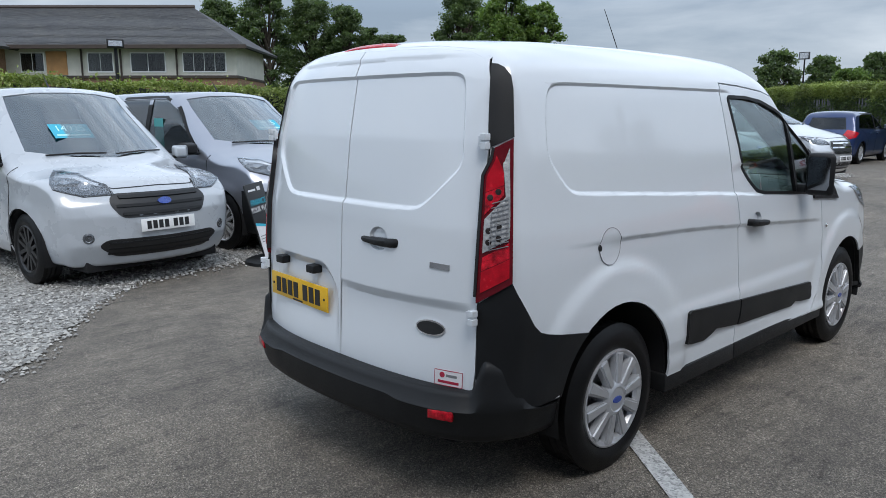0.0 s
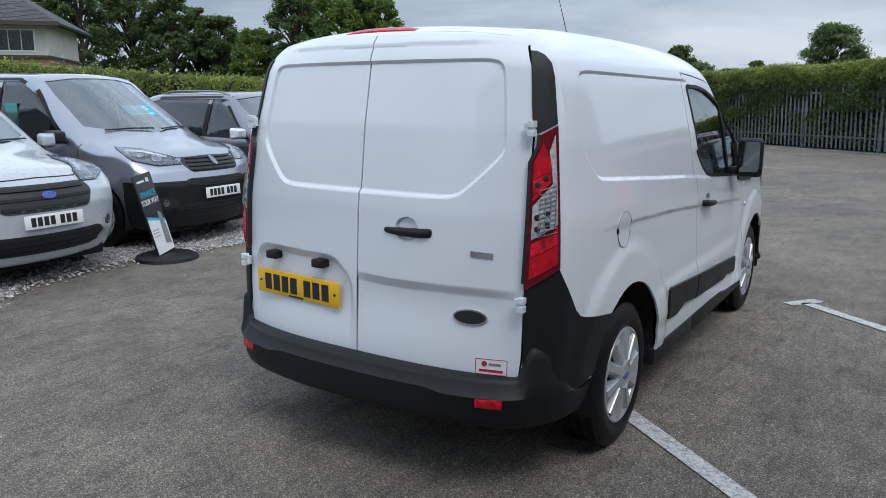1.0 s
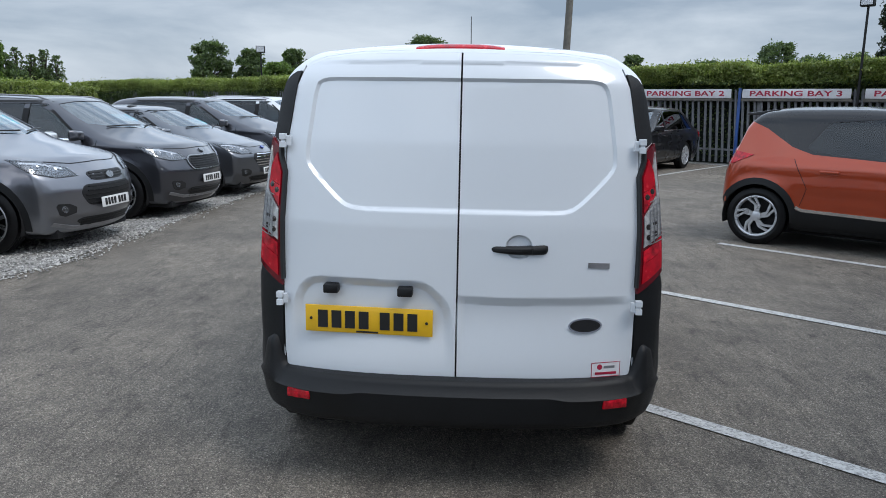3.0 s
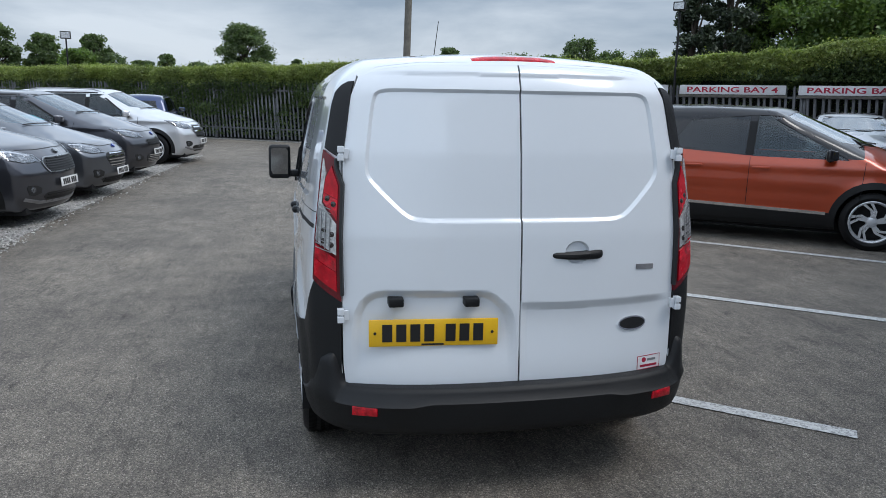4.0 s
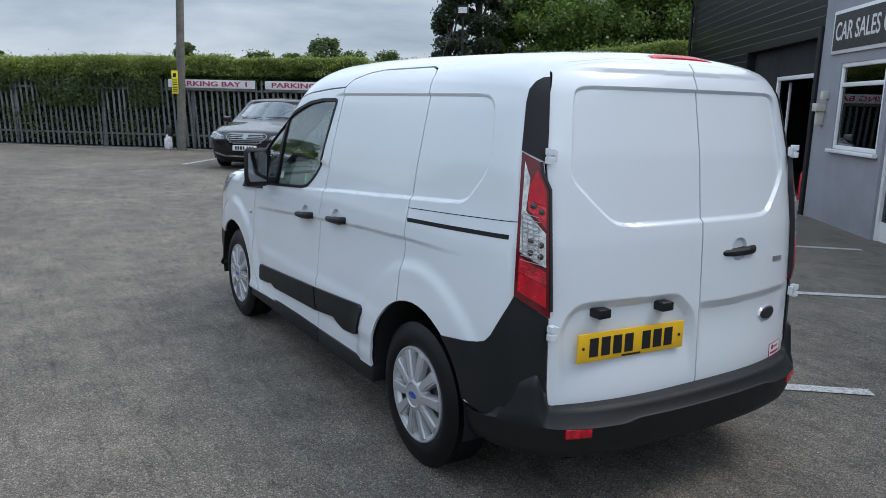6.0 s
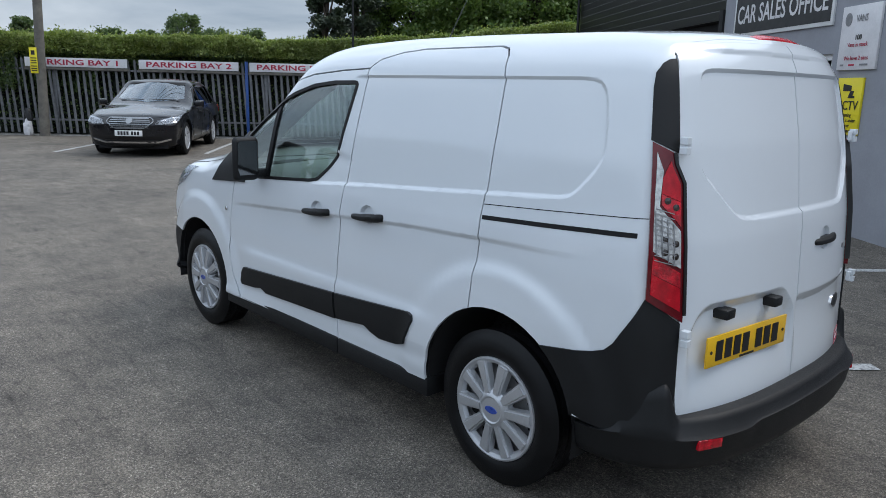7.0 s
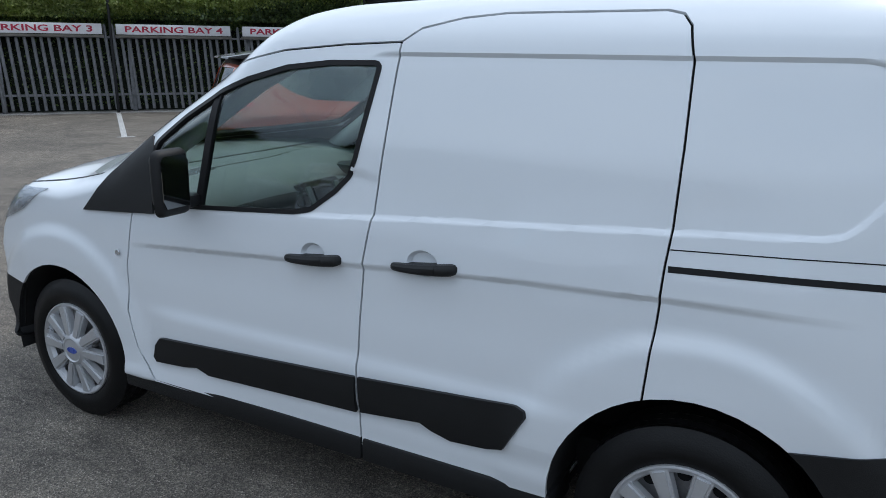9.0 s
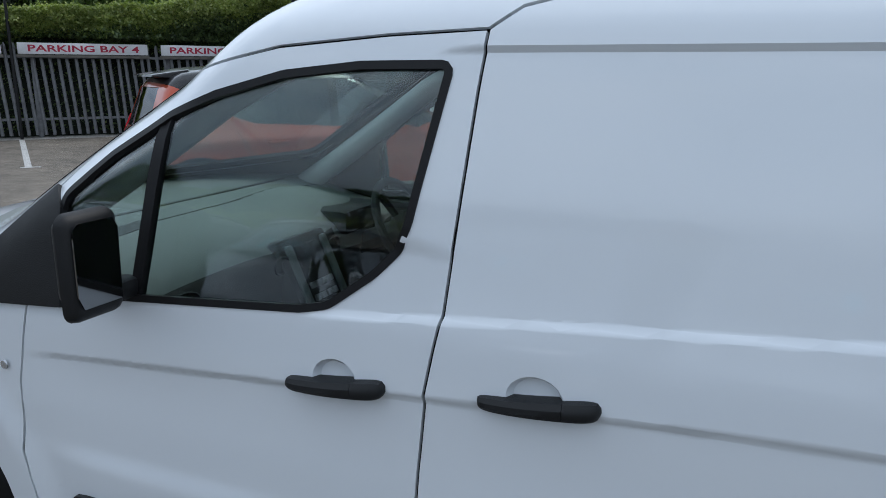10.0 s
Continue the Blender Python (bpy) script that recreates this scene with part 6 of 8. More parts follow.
            lathe(fl, [(0.0, 0.010), (0.026, 0.010), (0.034, 0.012), (0.04, 0.0)], 16, Matrix.Translation(hit) @ no.to_track_quat("Y", "Z").to_matrix().to_4x4())
            part("fog_lamp", fl, M_LAMPD, fo)
        for x in (0.0, s["wb"]):
            wheel(root, x, k, W * 0.965, tr, 0.21, tr * s.get("rim", 0.66), s.get("wheel_style", "alloy"), s.get("spokes", 5), s.get("rim_mat"))
            ab = bmesh.new()
            rr_ = tr + 0.056
            rg_ = [[ab.verts.new((x + rr_ * math.cos(radians(t)), k * yy, tr + rr_ * math.sin(radians(t)))) for t in range(-20, 201, 12)] for yy in (0.45, W * 0.96)]
            for q in range(len(rg_[0]) - 1):
                ab.faces.new((rg_[0][q], rg_[0][q + 1], rg_[1][q + 1], rg_[1][q]))
            ab.faces.new(rg_[0][::-1])
            part("wheel_arch", ab, M_DARK, root)
        if s.get("rails"):
            rb = bmesh.new()
            pts = []
            for t in range(9):
                x = rr + 0.35 + (xs1 - rr - 0.55) * t / 8
                loc = bvh.ray_cast(Vector((x, k * W * 0.66, 5)), Vector((0, 0, -1)))[0]
                pts.append(loc + Vector((0, 0, 0.030 if 0 < t < 8 else 0.0)))
            tube(rb, pts, 0.012, 8)
            part("roof_rail", rb, M_STEEL, root, "grey roof rail")
    # front face
    def face(pts, material, nm, off, lab="", parent=root):
        return part(nm, decal(bvh, [(0, y, z) for y, z in pts], 0, off, 0.014, 0.07), material, parent, lab)
    g = rounded(s["grille"], 0.05)
    gr = face(g, M_BLACK, "grille", 0.005, "black radiator grille")
    z0, z1 = min(p[1] for p in g), max(p[1] for p in g)
    for i in range(s.get("bars", 4)):
        z = z0 + (z1 - z0) * (i + 0.5) / s.get("bars", 4)
        ys = [p[0] for p in g if True]
        half = min(max(ys) * (0.97 - 0.25 * abs(z - (z0 + z1) / 2) / (z1 - z0)), max(ys)) * 0.93
        part("grille_bar", ribbon(bvh, [(0, -half, z), (0, half, z)], 0, s.get("bar_h", 0.016), 0.016, 0.02, 0.1), s.get("bar_mat", M_PLASTIC), gr)
    if s.get("grille_rim"):
        part("grille_rim", ribbon(bvh, [(0, y, z) for y, z in g + g[:1]], 0, 0.014, 0.014, 0.02, 0.06), M_ALLOYD, gr, "chrome grille rim")
    for pts in s.get("lower", []):
        lo = face(rounded(pts, 0.05), M_BLACK, "air_intake", 0.004, "dark lower air intake")
        zz = [p[1] for p in pts]
        for i in range(3):
            z = min(zz) + (max(zz) - min(zz)) * (i + 0.7) / 3.4
            hf = max(p[0] for p in pts) * 0.86
            part("intake_bar", ribbon(bvh, [(0, -hf, z), (0, hf, z)], 0, 0.014, 0.010, 0.012, 0.12), M_PLASTIC, lo)
    if s.get("lip"):
        z, mt = s["lip"]
        part("bumper_lip", ribbon(bvh, [(0, -W * 0.8, z + 0.06), (0, -W * 0.55, z), (0, W * 0.55, z), (0, W * 0.8, z + 0.06)], 0, 0.035, 0.010, 0.016, 0.1), mt, root, "bumper lip strip")
    hit, no = cast(bvh, 0, 0.0, s["plate_z"])
    plate_bars(root, Matrix.Translation((hit.x + 0.022, 0, s["plate_z"])) @ pose(0, 0, 0, -4, 0, 90))
    bz = s["badge"]
    ov = [(0, y, z) for y, z in oval(0, bz[0], bz[1], bz[2], 18)]
    part("maker_badge", decal(bvh, ov, 0, 0.022, 0.02, 0.1), M_ALLOYD if bz[3] == M_CHROME else bz[3], root, "plain maker badge")
    # bonnet shut line
    hd = s["hood"]
    part("bonnet_seam", ribbon(bvh, [(0, -W * 0.70, s["lamp_z"] + 0.085), (0, -W * 0.42, hd - 0.105), (0, 0, hd - 0.095), (0, W * 0.42, hd - 0.105), (0, W * 0.70, s["lamp_z"] + 0.085)], 0, 0.007, 0.0025, 0.004, 0.04), M_SEAL, root)
    # wipers and cowl
    wbm = bmesh.new()
    for y0, y1 in ((0.62, 0.05), (-0.05, -0.55)):
        p, q = cast(bvh, 0, y0 * W / 0.9, cowl + 0.06)[0], cast(bvh, 0, y1 * W / 0.9, cowl + 0.055)[0]
        tube(wbm, [p + Vector((0.02, 0, 0.015)), p.lerp(q, 0.5) + Vector((0.03, 0, 0.02)), q + Vector((0.02, 0, 0.01))], 0.009, 5)
    part("wiper", wbm, M_BLACK, root, "wiper blade")
    # price card behind the screen
    if s.get("card"):
        y, text = s["card"]
        zc = cowl + (H - cowl) * 0.40
        hit, no = cast(bvh, 0, y, zc)
        up = Vector((0, 0, 1)) - no * no.z
        slope = math.degrees(math.atan2(no.z, math.hypot(no.x, no.y)))
        mt = Matrix.Translation(hit - no * 0.02) @ pose(0, 0, 0, 0, 0, 90) @ pose(0, 0, 0, -slope, 0, 0)
        cb = bmesh.new()
        box(cb, -0.19, 0.19, -0.001, 0.001, -0.11, 0.11, 0, mt)
        cd = part("price_card", cb, M_CYAN, root, "cyan price card inside the windscreen", 0)
        lettering("card_price", text, 0.125, M_CYANL, cd, mt @ Matrix.Translation((0, -0.003, 0.035)), 0.95)
        cb = bmesh.new()
        box(cb, -0.16, 0.16, -0.004, -0.002, -0.075, -0.055, 0, mt)
        part("card_bar", cb, M_CYANL, cd, "", 0)
    # cabin
    for y in (-0.37, 0.37):
        seat(root, xb + 0.02, y, M_CLOTH)
    cb = bmesh.new()
    box(cb, xs0 - 0.75, xs0 - 0.24, -W * 0.76, W * 0.76, 0.55, cowl - 0.07, 0.06, None, 3)
    bmesh.ops.recalc_face_normals(cb, faces=cb.faces[:])
    part("dashboard", cb, M_TRIM, root)
    cb = bmesh.new()
    box(cb, 0.02, 0.28, -W * 0.75, W * 0.75, 0.45, belt + 0.14, 0.06, None, 3)
    bmesh.ops.recalc_face_normals(cb, faces=cb.faces[:])
    part("rear_seat", cb, M_CLOTH, root)
    ub = bmesh.new()
    box(ub, x0 + 0.2, x1 - 0.25, -W * 0.72, W * 0.72, 0.15, 0.30, 0.02)
    part("underbody", ub, M_DARK, root)
    if s.get("aerial"):
        ab = bmesh.new()
        loc = bvh.ray_cast(Vector((s["aerial"], 0, 5)), Vector((0, 0, -1)))[0]
        tube(ab, [loc, loc + Vector((-0.10, 0, 0.12))], [0.012, 0.004], 6)
        part("roof_aerial", ab, M_BLACK, root)
    if s.get("extra"):
        s["extra"](root, bvh, s)
    return root


P_GREY = paint("steel_grey_paint", (0.13, 0.138, 0.155), 0.85)
P_MID = paint("mid_grey_paint", (0.215, 0.222, 0.245), 0.85)
P_DARK = paint("dark_grey_paint", (0.075, 0.077, 0.090), 0.8)
P_SILVER = paint("silver_paint", (0.66, 0.67, 0.69), 0.6)
P_LILAC = paint("silver_grey_van_paint", (0.34, 0.355, 0.40), 0.8)
P_WHITE = paint("white_car_paint", (0.41, 0.435, 0.465))
P_BLACK = paint("black_car_paint", (0.008, 0.0078, 0.0095), 0.0)
P_ORANGE = paint("burnt_orange_paint", (0.40, 0.050, 0.012), 0.45)
P_ROOFB = paint("gloss_black_roof", (0.012, 0.012, 0.014))
P_BLUE = paint("blue_car_paint", (0.012, 0.032, 0.11), 0.4)
P_RED = paint("red_car_paint", (0.28, 0.02, 0.03))


def at_plate(x, y, theta, s):
    """The pose of a car whose front plate stands over (x, y) and whose nose points along theta degrees."""
    a, d = radians(theta), s["wb"] + s["fo"]
    ox, oy = x - d * math.cos(a), y - d * math.sin(a)
    return pose(ox, oy, rise(x, y), 0, 0, theta)


def hexagon(w, z0, z1, k=0.75):
    zm = (z0 + z1) / 2
    return [(-w, zm + (z1 - z0) * 0.15), (-w * 0.88, z1), (w * 0.88, z1), (w, zm + (z1 - z0) * 0.15), (w * k, z0), (-w * k, z0)]


SUV = dict(L=4.40, W=0.91, H=1.66, wb=2.64, fo=0.88, tr=0.345, cowl=1.16, belt=1.02, hood=1.02, xs0=2.62, xs1=1.72, roof_end=-0.35, tail_z=1.10, boot=[(-0.55, 1.52)], rw0=-0.28, rw1=-0.10,
           lamp_z=0.86, lamp_h=0.15, grille=hexagon(0.46, 0.62, 0.80), plate_z=0.50, badge=(0.775, 0.065, 0.035, M_CHROME), lower=[hexagon(0.50, 0.28, 0.42)], fog=0.45, cladding=0.32, rails=True, aerial=0.2, rim=0.70)
SALOON = dict(L=4.83, W=0.93, H=1.54, wb=2.737, fo=0.95, tr=0.335, cowl=1.02, belt=0.93, hood=0.86, xs0=2.45, xs1=1.50, roof_end=-0.05, tail_z=1.02, boot=[(-0.72, 1.06), (-0.55, 1.12)], rw0=-0.30, rw1=0.12,
              lamp_z=0.70, lamp_h=0.14, grille=hexagon(0.45, 0.56, 0.76, 0.62), bars=6, bar_mat=M_ALLOYD, bar_h=0.014, grille_rim=True, plate_z=0.47, badge=(0.70, 0.06, 0.06, M_CHROME), lower=[hexagon(0.55, 0.24, 0.34)], lip=(0.29, M_CHROME), spokes=7, rim=0.70, belt_mat=M_CHROME)
HATCH = dict(L=4.05, W=0.86, H=1.49, wb=2.49, fo=0.82, tr=0.31, cowl=1.07, belt=0.96, hood=0.92, xs0=2.40, xs1=1.52, roof_end=-0.30, tail_z=1.02, boot=[(-0.45, 1.38)], rw0=-0.22, rw1=0.0,
             lamp_z=0.78, lamp_h=0.14, grille=hexagon(0.44, 0.50, 0.72, 0.7), bars=5, bar_mat=M_CHROME, plate_z=0.42, badge=(0.80, 0.05, 0.022, M_BLUE), lower=[hexagon(0.5, 0.25, 0.34)], fog=0.40, aerial=0.0)
def roof_spoiler(root, bvh, s):
    bm = bmesh.new()
    prism(bm, [(0.05, 1.585), (-0.29, 1.535), (-0.30, 1.515), (-0.05, 1.50)], -0.50, 0.50, "y", 0.008)
    part("roof_spoiler", bm, P_ROOFB, root, "gloss black roof spoiler")


CROSS = dict(L=4.13, W=0.885, H=1.63, wb=2.74, fo=0.83, tr=0.335, cowl=1.12, belt=0.985, hood=1.0, xs0=2.87, xs1=1.83, mx=2.22, bpost=1.38, roof_end=-0.12, tail_z=1.03, boot=[(-0.40, 1.30), (-0.28, 1.47)], rw0=0.25, rw1=0.38, roof_paint=P_ROOFB,
             lamp_z=0.82, lamp_h=0.14, grille=hexagon(0.42, 0.66, 0.76), plate_z=0.50, badge=(0.74, 0.05, 0.06, M_CHROME), lower=[hexagon(0.52, 0.28, 0.44)], fog=0.44, cladding=0.41, bright_sill=0.435, black_bumper=0.40, extra=roof_spoiler, rim=0.72, wheel_style="twotone", rear_pane=[(1.335, 1.05), (0.56, 1.115), (0.48, 1.16), (0.68, 1.44), (1.355, 1.505)],
             roof_line=[(2.59, 1.035), (1.37, 1.035), (0.55, 1.085), (0.33, 1.16), (0.02, 1.36), (-0.26, 1.475), (-0.60, 1.49), (-0.60, 1.75), (2.0, 1.75), (2.60, 1.16)],
             paint=P_ORANGE, mirror_mat=P_ROOFB, paint_label="burnt orange body", rear_glass=(1.05, 1.42), handle_mat=P_ORANGE, tail_lamp=(1.02, 0.11, 0.32), group="cars in the bays")
WORKVAN = dict(L=4.42, W=0.90, H=1.83, wb=2.662, fo=0.93, tr=0.322, cowl=1.085, belt=1.03, hood=0.985, xs0=2.70, xs1=1.75, roof_end=-0.50, tail_z=1.70, boot=[], rw0=0.35, rw1=0.38, bpost=1.10,
               lamp_z=0.90, lamp_h=0.16, grille=hexagon(0.47, 0.63, 0.84, 0.82), bars=3, bar_h=0.024, plate_z=0.56, badge=(0.755, 0.065, 0.030, M_BLUE), lower=[hexagon(0.58, 0.29, 0.45)], fog_round=0.47,
               paint=P_WHITE, spokes=6, rim=0.68, rim_mat=M_BLACK, aerial=1.35, card=(-0.20, "14925"), group="parked row", mirror_mat=P_WHITE)


def teal_notice(root, bvh, s):
    hit, no = cast(bvh, -90, 1.45, 1.30)
    bm = bmesh.new()
    box(bm, -0.10, 0.10, -0.002, 0.002, -0.19, 0.19, 0, Matrix.Translation(hit - no * 0.03))
    part("window_notice", bm, M_TEAL, root, "teal notice in the side window", 0)


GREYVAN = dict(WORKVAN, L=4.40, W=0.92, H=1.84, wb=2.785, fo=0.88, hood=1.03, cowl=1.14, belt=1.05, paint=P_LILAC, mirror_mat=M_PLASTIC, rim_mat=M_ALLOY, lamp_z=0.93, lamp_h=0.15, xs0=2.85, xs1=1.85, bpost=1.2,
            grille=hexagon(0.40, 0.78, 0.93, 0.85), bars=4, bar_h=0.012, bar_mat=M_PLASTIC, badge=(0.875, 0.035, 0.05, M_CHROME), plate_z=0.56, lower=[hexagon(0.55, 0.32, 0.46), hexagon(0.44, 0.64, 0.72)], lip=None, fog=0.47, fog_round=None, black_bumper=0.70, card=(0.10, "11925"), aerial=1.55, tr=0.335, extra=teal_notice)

car("panel_van", "white panel van with black wheels on the gravel", WORKVAN, at_plate(0.22, 4.02, -84, WORKVAN), "van")
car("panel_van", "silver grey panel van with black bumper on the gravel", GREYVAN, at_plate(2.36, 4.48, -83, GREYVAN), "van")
S1 = dict(SUV, paint=P_MID, rim_mat=M_ALLOYD, card=(0.05, "6995"), lip=(0.26, M_STEEL), group="parked row", mirror_mat=P_SILVER, bars=5, bar_h=0.010, grille_rim=False, bar_mat=M_PLASTIC, grille=hexagon(0.46, 0.48, 0.70, 0.8), lower=[hexagon(0.34, 0.73, 0.83), hexagon(0.50, 0.26, 0.36)])
car("estate_car", "mid grey off-road style car with fog lamps on the gravel", S1, at_plate(4.32, 3.96, -94, S1))
S2 = dict(SUV, paint=P_DARK, rim_mat=M_ALLOYD, W=0.925, H=1.64, hood=1.04, grille=hexagon(0.45, 0.66, 0.84, 0.85), bars=6, bar_h=0.010, grille_rim=True, badge=(0.90, 0.055, 0.026, M_CHROME), card=(0.05, "9795"), group="parked row", belt_mat=M_CHROME, lip=(0.30, M_STEEL), plate_z=0.525)
car("estate_car", "dark grey off-road style car with chrome window strip on the gravel", S2, at_plate(6.80, 3.78, -96, S2))
S3 = dict(HATCH, paint=P_GREY, card=(0.05, "7495"), group="parked row")
car("hatchback", "grey hatchback with barred grille on the gravel", S3, at_plate(9.15, 3.62, -96, S3))
S4 = dict(HATCH, paint=P_DARK, H=1.62, L=4.38, W=0.91, wb=2.65, fo=0.88, cowl=1.16, belt=1.02, hood=0.98, xs0=2.60, xs1=1.62, tr=0.32, grille=hexagon(0.44, 0.30, 0.46), lower=[hexagon(0.42, 0.62, 0.74)], lamp_z=0.84, plate_z=0.50, badge=(0.83, 0.055, 0.026, M_BLUE), tail_z=1.12, boot=[(-0.5, 1.48)], group="parked row")
car("people_carrier", "dark grey family car with tall roof on the gravel", S4, at_plate(11.7, 3.50, -96, S4))
S5 = dict(SUV, paint=P_SILVER, H=1.645, hood=1.03, grille=hexagon(0.46, 0.60, 0.86, 0.75), bars=3, bar_mat=M_CHROME, bar_h=0.03, grille_rim=True, badge=(0.78, 0.07, 0.04, M_CHROME), group="parked row", plate_z=0.50, lip=(0.33, M_STEEL))
car("estate_car", "silver off-road style car with chrome barred grille on the gravel", S5, at_plate(14.6, 2.98, -97, S5))
S6 = dict(SALOON, paint=P_BLACK, handle_mat=P_BLACK, group="cars in the bays")
car("saloon_car", "black saloon with chrome barred grille in a painted bay", S6, pose(16.05, -4.50, 0.10, 0, 0, 144), "car")
car("crossover_car", "burnt orange crossover with gloss black roof in a painted bay", CROSS, pose(5.97, -3.84, 0.0, 0, 0, -126), "car")
S7 = dict(HATCH, paint=P_WHITE, H=1.48, bar_mat=M_PLASTIC, badge=(0.80, 0.045, 0.03, M_CHROME), group="cars in the bays")
_p = yard(16.3, 2.35)
car("hatchback", "small white hatchback nose out against the fence", S7, pose(_p[0], _p[1], 0.02, 0, 0, 143), "car")
S8 = dict(HATCH, paint=P_BLUE, H=1.55, rear_glass=(1.0, 1.34), group="parked row")
car("hatchback", "blue hatchback parked beyond the row", S8, pose(21.2, 5.5, 0.10, 0, 0, 1), "car")
S9 = dict(HATCH, paint=P_RED, group="far cars")
car("hatchback", "red hatchback far behind the parked row", S9, pose(18.5, 10.2, 0.10, 0, 0, -100), "car")


# ---------------------------------------------------------------- fence, signs, poles
def fence():
    f = thing("fence", "grey steel palisade fence with ivy hanging through it", "fence", FRAME, "", "structure")
    y0, y1, x = -4.25, 44.0, 17.78
    lean = math.tan(radians(3.0))
    bm = bmesh.new()
    w, H = 0.034, 2.05
    prof = [(-w, 0.012), (-w * 0.35, -0.012), (w * 0.35, -0.012), (w, 0.012)]
    lo = [bm.verts.new((yy, u, 0.06)) for u, yy in prof]
    hi = [bm.verts.new((yy, u + lean * H, H - 0.09 * abs(u) / w)) for u, yy in prof]
    for a, b in ((0, 1), (1, 2), (2, 3)):
        bm.faces.new((lo[a], lo[b], hi[b], hi[a]))
    thicken(bm, 0.0, 0.004)
    first = part("pale", bm, M_GALV, f, "", 20)
    first.location = (x, y0, 0)
    n = int((y1 - y0) / 0.168)
    rnd = random.Random(3)
    for k in range(1, n):
        o = new("pale", first.data)
        o.parent = f
        wx, wy, _ = FRAME @ Vector((x, y0 + k * 0.168, 0))
        o.location = (x + rnd.uniform(-0.004, 0.004), y0 + k * 0.168, rise(wx, wy))
        o.rotation_euler = (rnd.uniform(-0.012, 0.012), 0, rnd.uniform(-0.05, 0.05))
    for z in (0.40, 1.72):
        bm = bmesh.new()
        box(bm, x + 0.015, x + 0.06, y0, y1, z + 0.08, z + 0.13)
        part("rail", bm, M_GALV, f)
    bm = bmesh.new()
    box(bm, -0.05, 0.05, -0.05, 0.05, 0, 2.0, 0.006)
    post = part("post", bm, M_GALV, f)
    post.location = (x + 0.09, y0 + 0.1, 0.0)
    for k in range(1, 18):
        o = new("post", post.data)
        o.parent = f
        o.location = (x + 0.09, y0 + 0.1 + k * 2.77, 0.05)
    bm = bmesh.new()
    box(bm, x - 0.02, x + 0.04, 4.62, 4.70, 0.1, 2.15, 0.006)
    part("blue_post", bm, M_BPOST, f, "blue painted steel post")


fence()


def bay_sign(k, d):
    s = thing("bay_sign", "long white sign with red letters on the fence", "sign", FRAME, "bay signs")
    z, w, h = 2.005, 2.60, 0.235
    bm = bmesh.new()
    box(bm, 17.66, 17.675, -d - w, -d, z - h / 2, z + h / 2, 0.003)
    bmesh.ops.recalc_face_normals(bm, faces=bm.faces[:])
    b = part("board", bm, M_SIGNW, s, "faded white board")
    lettering("bay_words", "PARKING BAY %d" % k, 0.19, M_SIGNR, b, Matrix.Translation((17.657, -d - w / 2, z - 0.005)) @ pose(0, 0, 0, 0, 0, -90), 1.66, bold=0.022)
    bm = bmesh.new()
    box(bm, 17.675, 17.70, -d - w - 0.03, -d + 0.03, z - h / 2 - 0.07, z - h / 2 - 0.01)
    box(bm, 17.675, 17.70, -d - w - 0.03, -d + 0.03, z - 0.02, z + 0.02)
    part("batten", bm, M_WOOD, s, "dark timber batten")


for k, d in ((1, -10.35), (2, -7.45), (3, -4.56), (4, -1.66), (5, 1.23)):
    bay_sign(k, d)


def timber_pole():
    p = thing("utility_pole", "weathered timber utility pole leaning beside the fence", "pole", FRAME @ pose(17.2, 9.8, 0.08))
    bm = bmesh.new()
    tube(bm, [(0, 0, 0), (0, -0.08, 3), (0, -0.28, 9.5)], [0.125, 0.11, 0.085], 16)
    part("shaft", bm, M_WOOD, p, "grey timber shaft")
    bm = bmesh.new()
    box(bm, -0.145, -0.130, -0.03, 0.155, 1.62, 2.26, 0.002)
    sg = part("warning_sign", bm, M_YSIGN, p, "narrow yellow camera warning sign")
    bm = bmesh.new()
    box(bm, -0.149, -0.144, 0.02, 0.11, 2.08, 2.19)
    for z in (2.00, 1.94, 1.88, 1.80, 1.74, 1.69):
        box(bm, -0.149, -0.144, -0.01, 0.13, z - 0.012, z + 0.012)
    part("sign_bar", bm, M_BLACK, sg, "", 0)
    bm = bmesh.new()
    for z in (5.0, 5.1):
        tube(bm, [(0, -0.16, z), (0, -0.05, z)], 0.02, 6)
    part("peg", bm, M_STEEL, p)


timber_pole()


def rubbish_bag():
    b = thing("plastic_bag", "crumpled white and black plastic bag against the fence", "bag", FRAME @ pose(17.45, 10.32, 0.05))
    for nm, mt, sz, c, seed in (("white_bag", M_SIGNW, (0.10, 0.11, 0.24), (0, 0, 0.22), 2.0), ("black_bag", M_BLACK, (0.09, 0.10, 0.20), (0.05, -0.02, 0.56), 7.0)):
        bm = bmesh.new()
        bmesh.ops.create_icosphere(bm, subdivisions=3, radius=1.0)
        for v in bm.verts:
            v.co *= 1 + 0.35 * noise.noise(v.co * 2.3 + Vector((seed, 0, 0))) + 0.15 * noise.noise(v.co * 6 + Vector((0, seed, 0)))
            v.co = Vector((v.co.x * sz[0] + c[0], v.co.y * sz[1] + c[1], max(0.0, v.co.z * sz[2] + c[2])))
        part(nm, bm, mt, b, "", 25)


rubbish_bag()


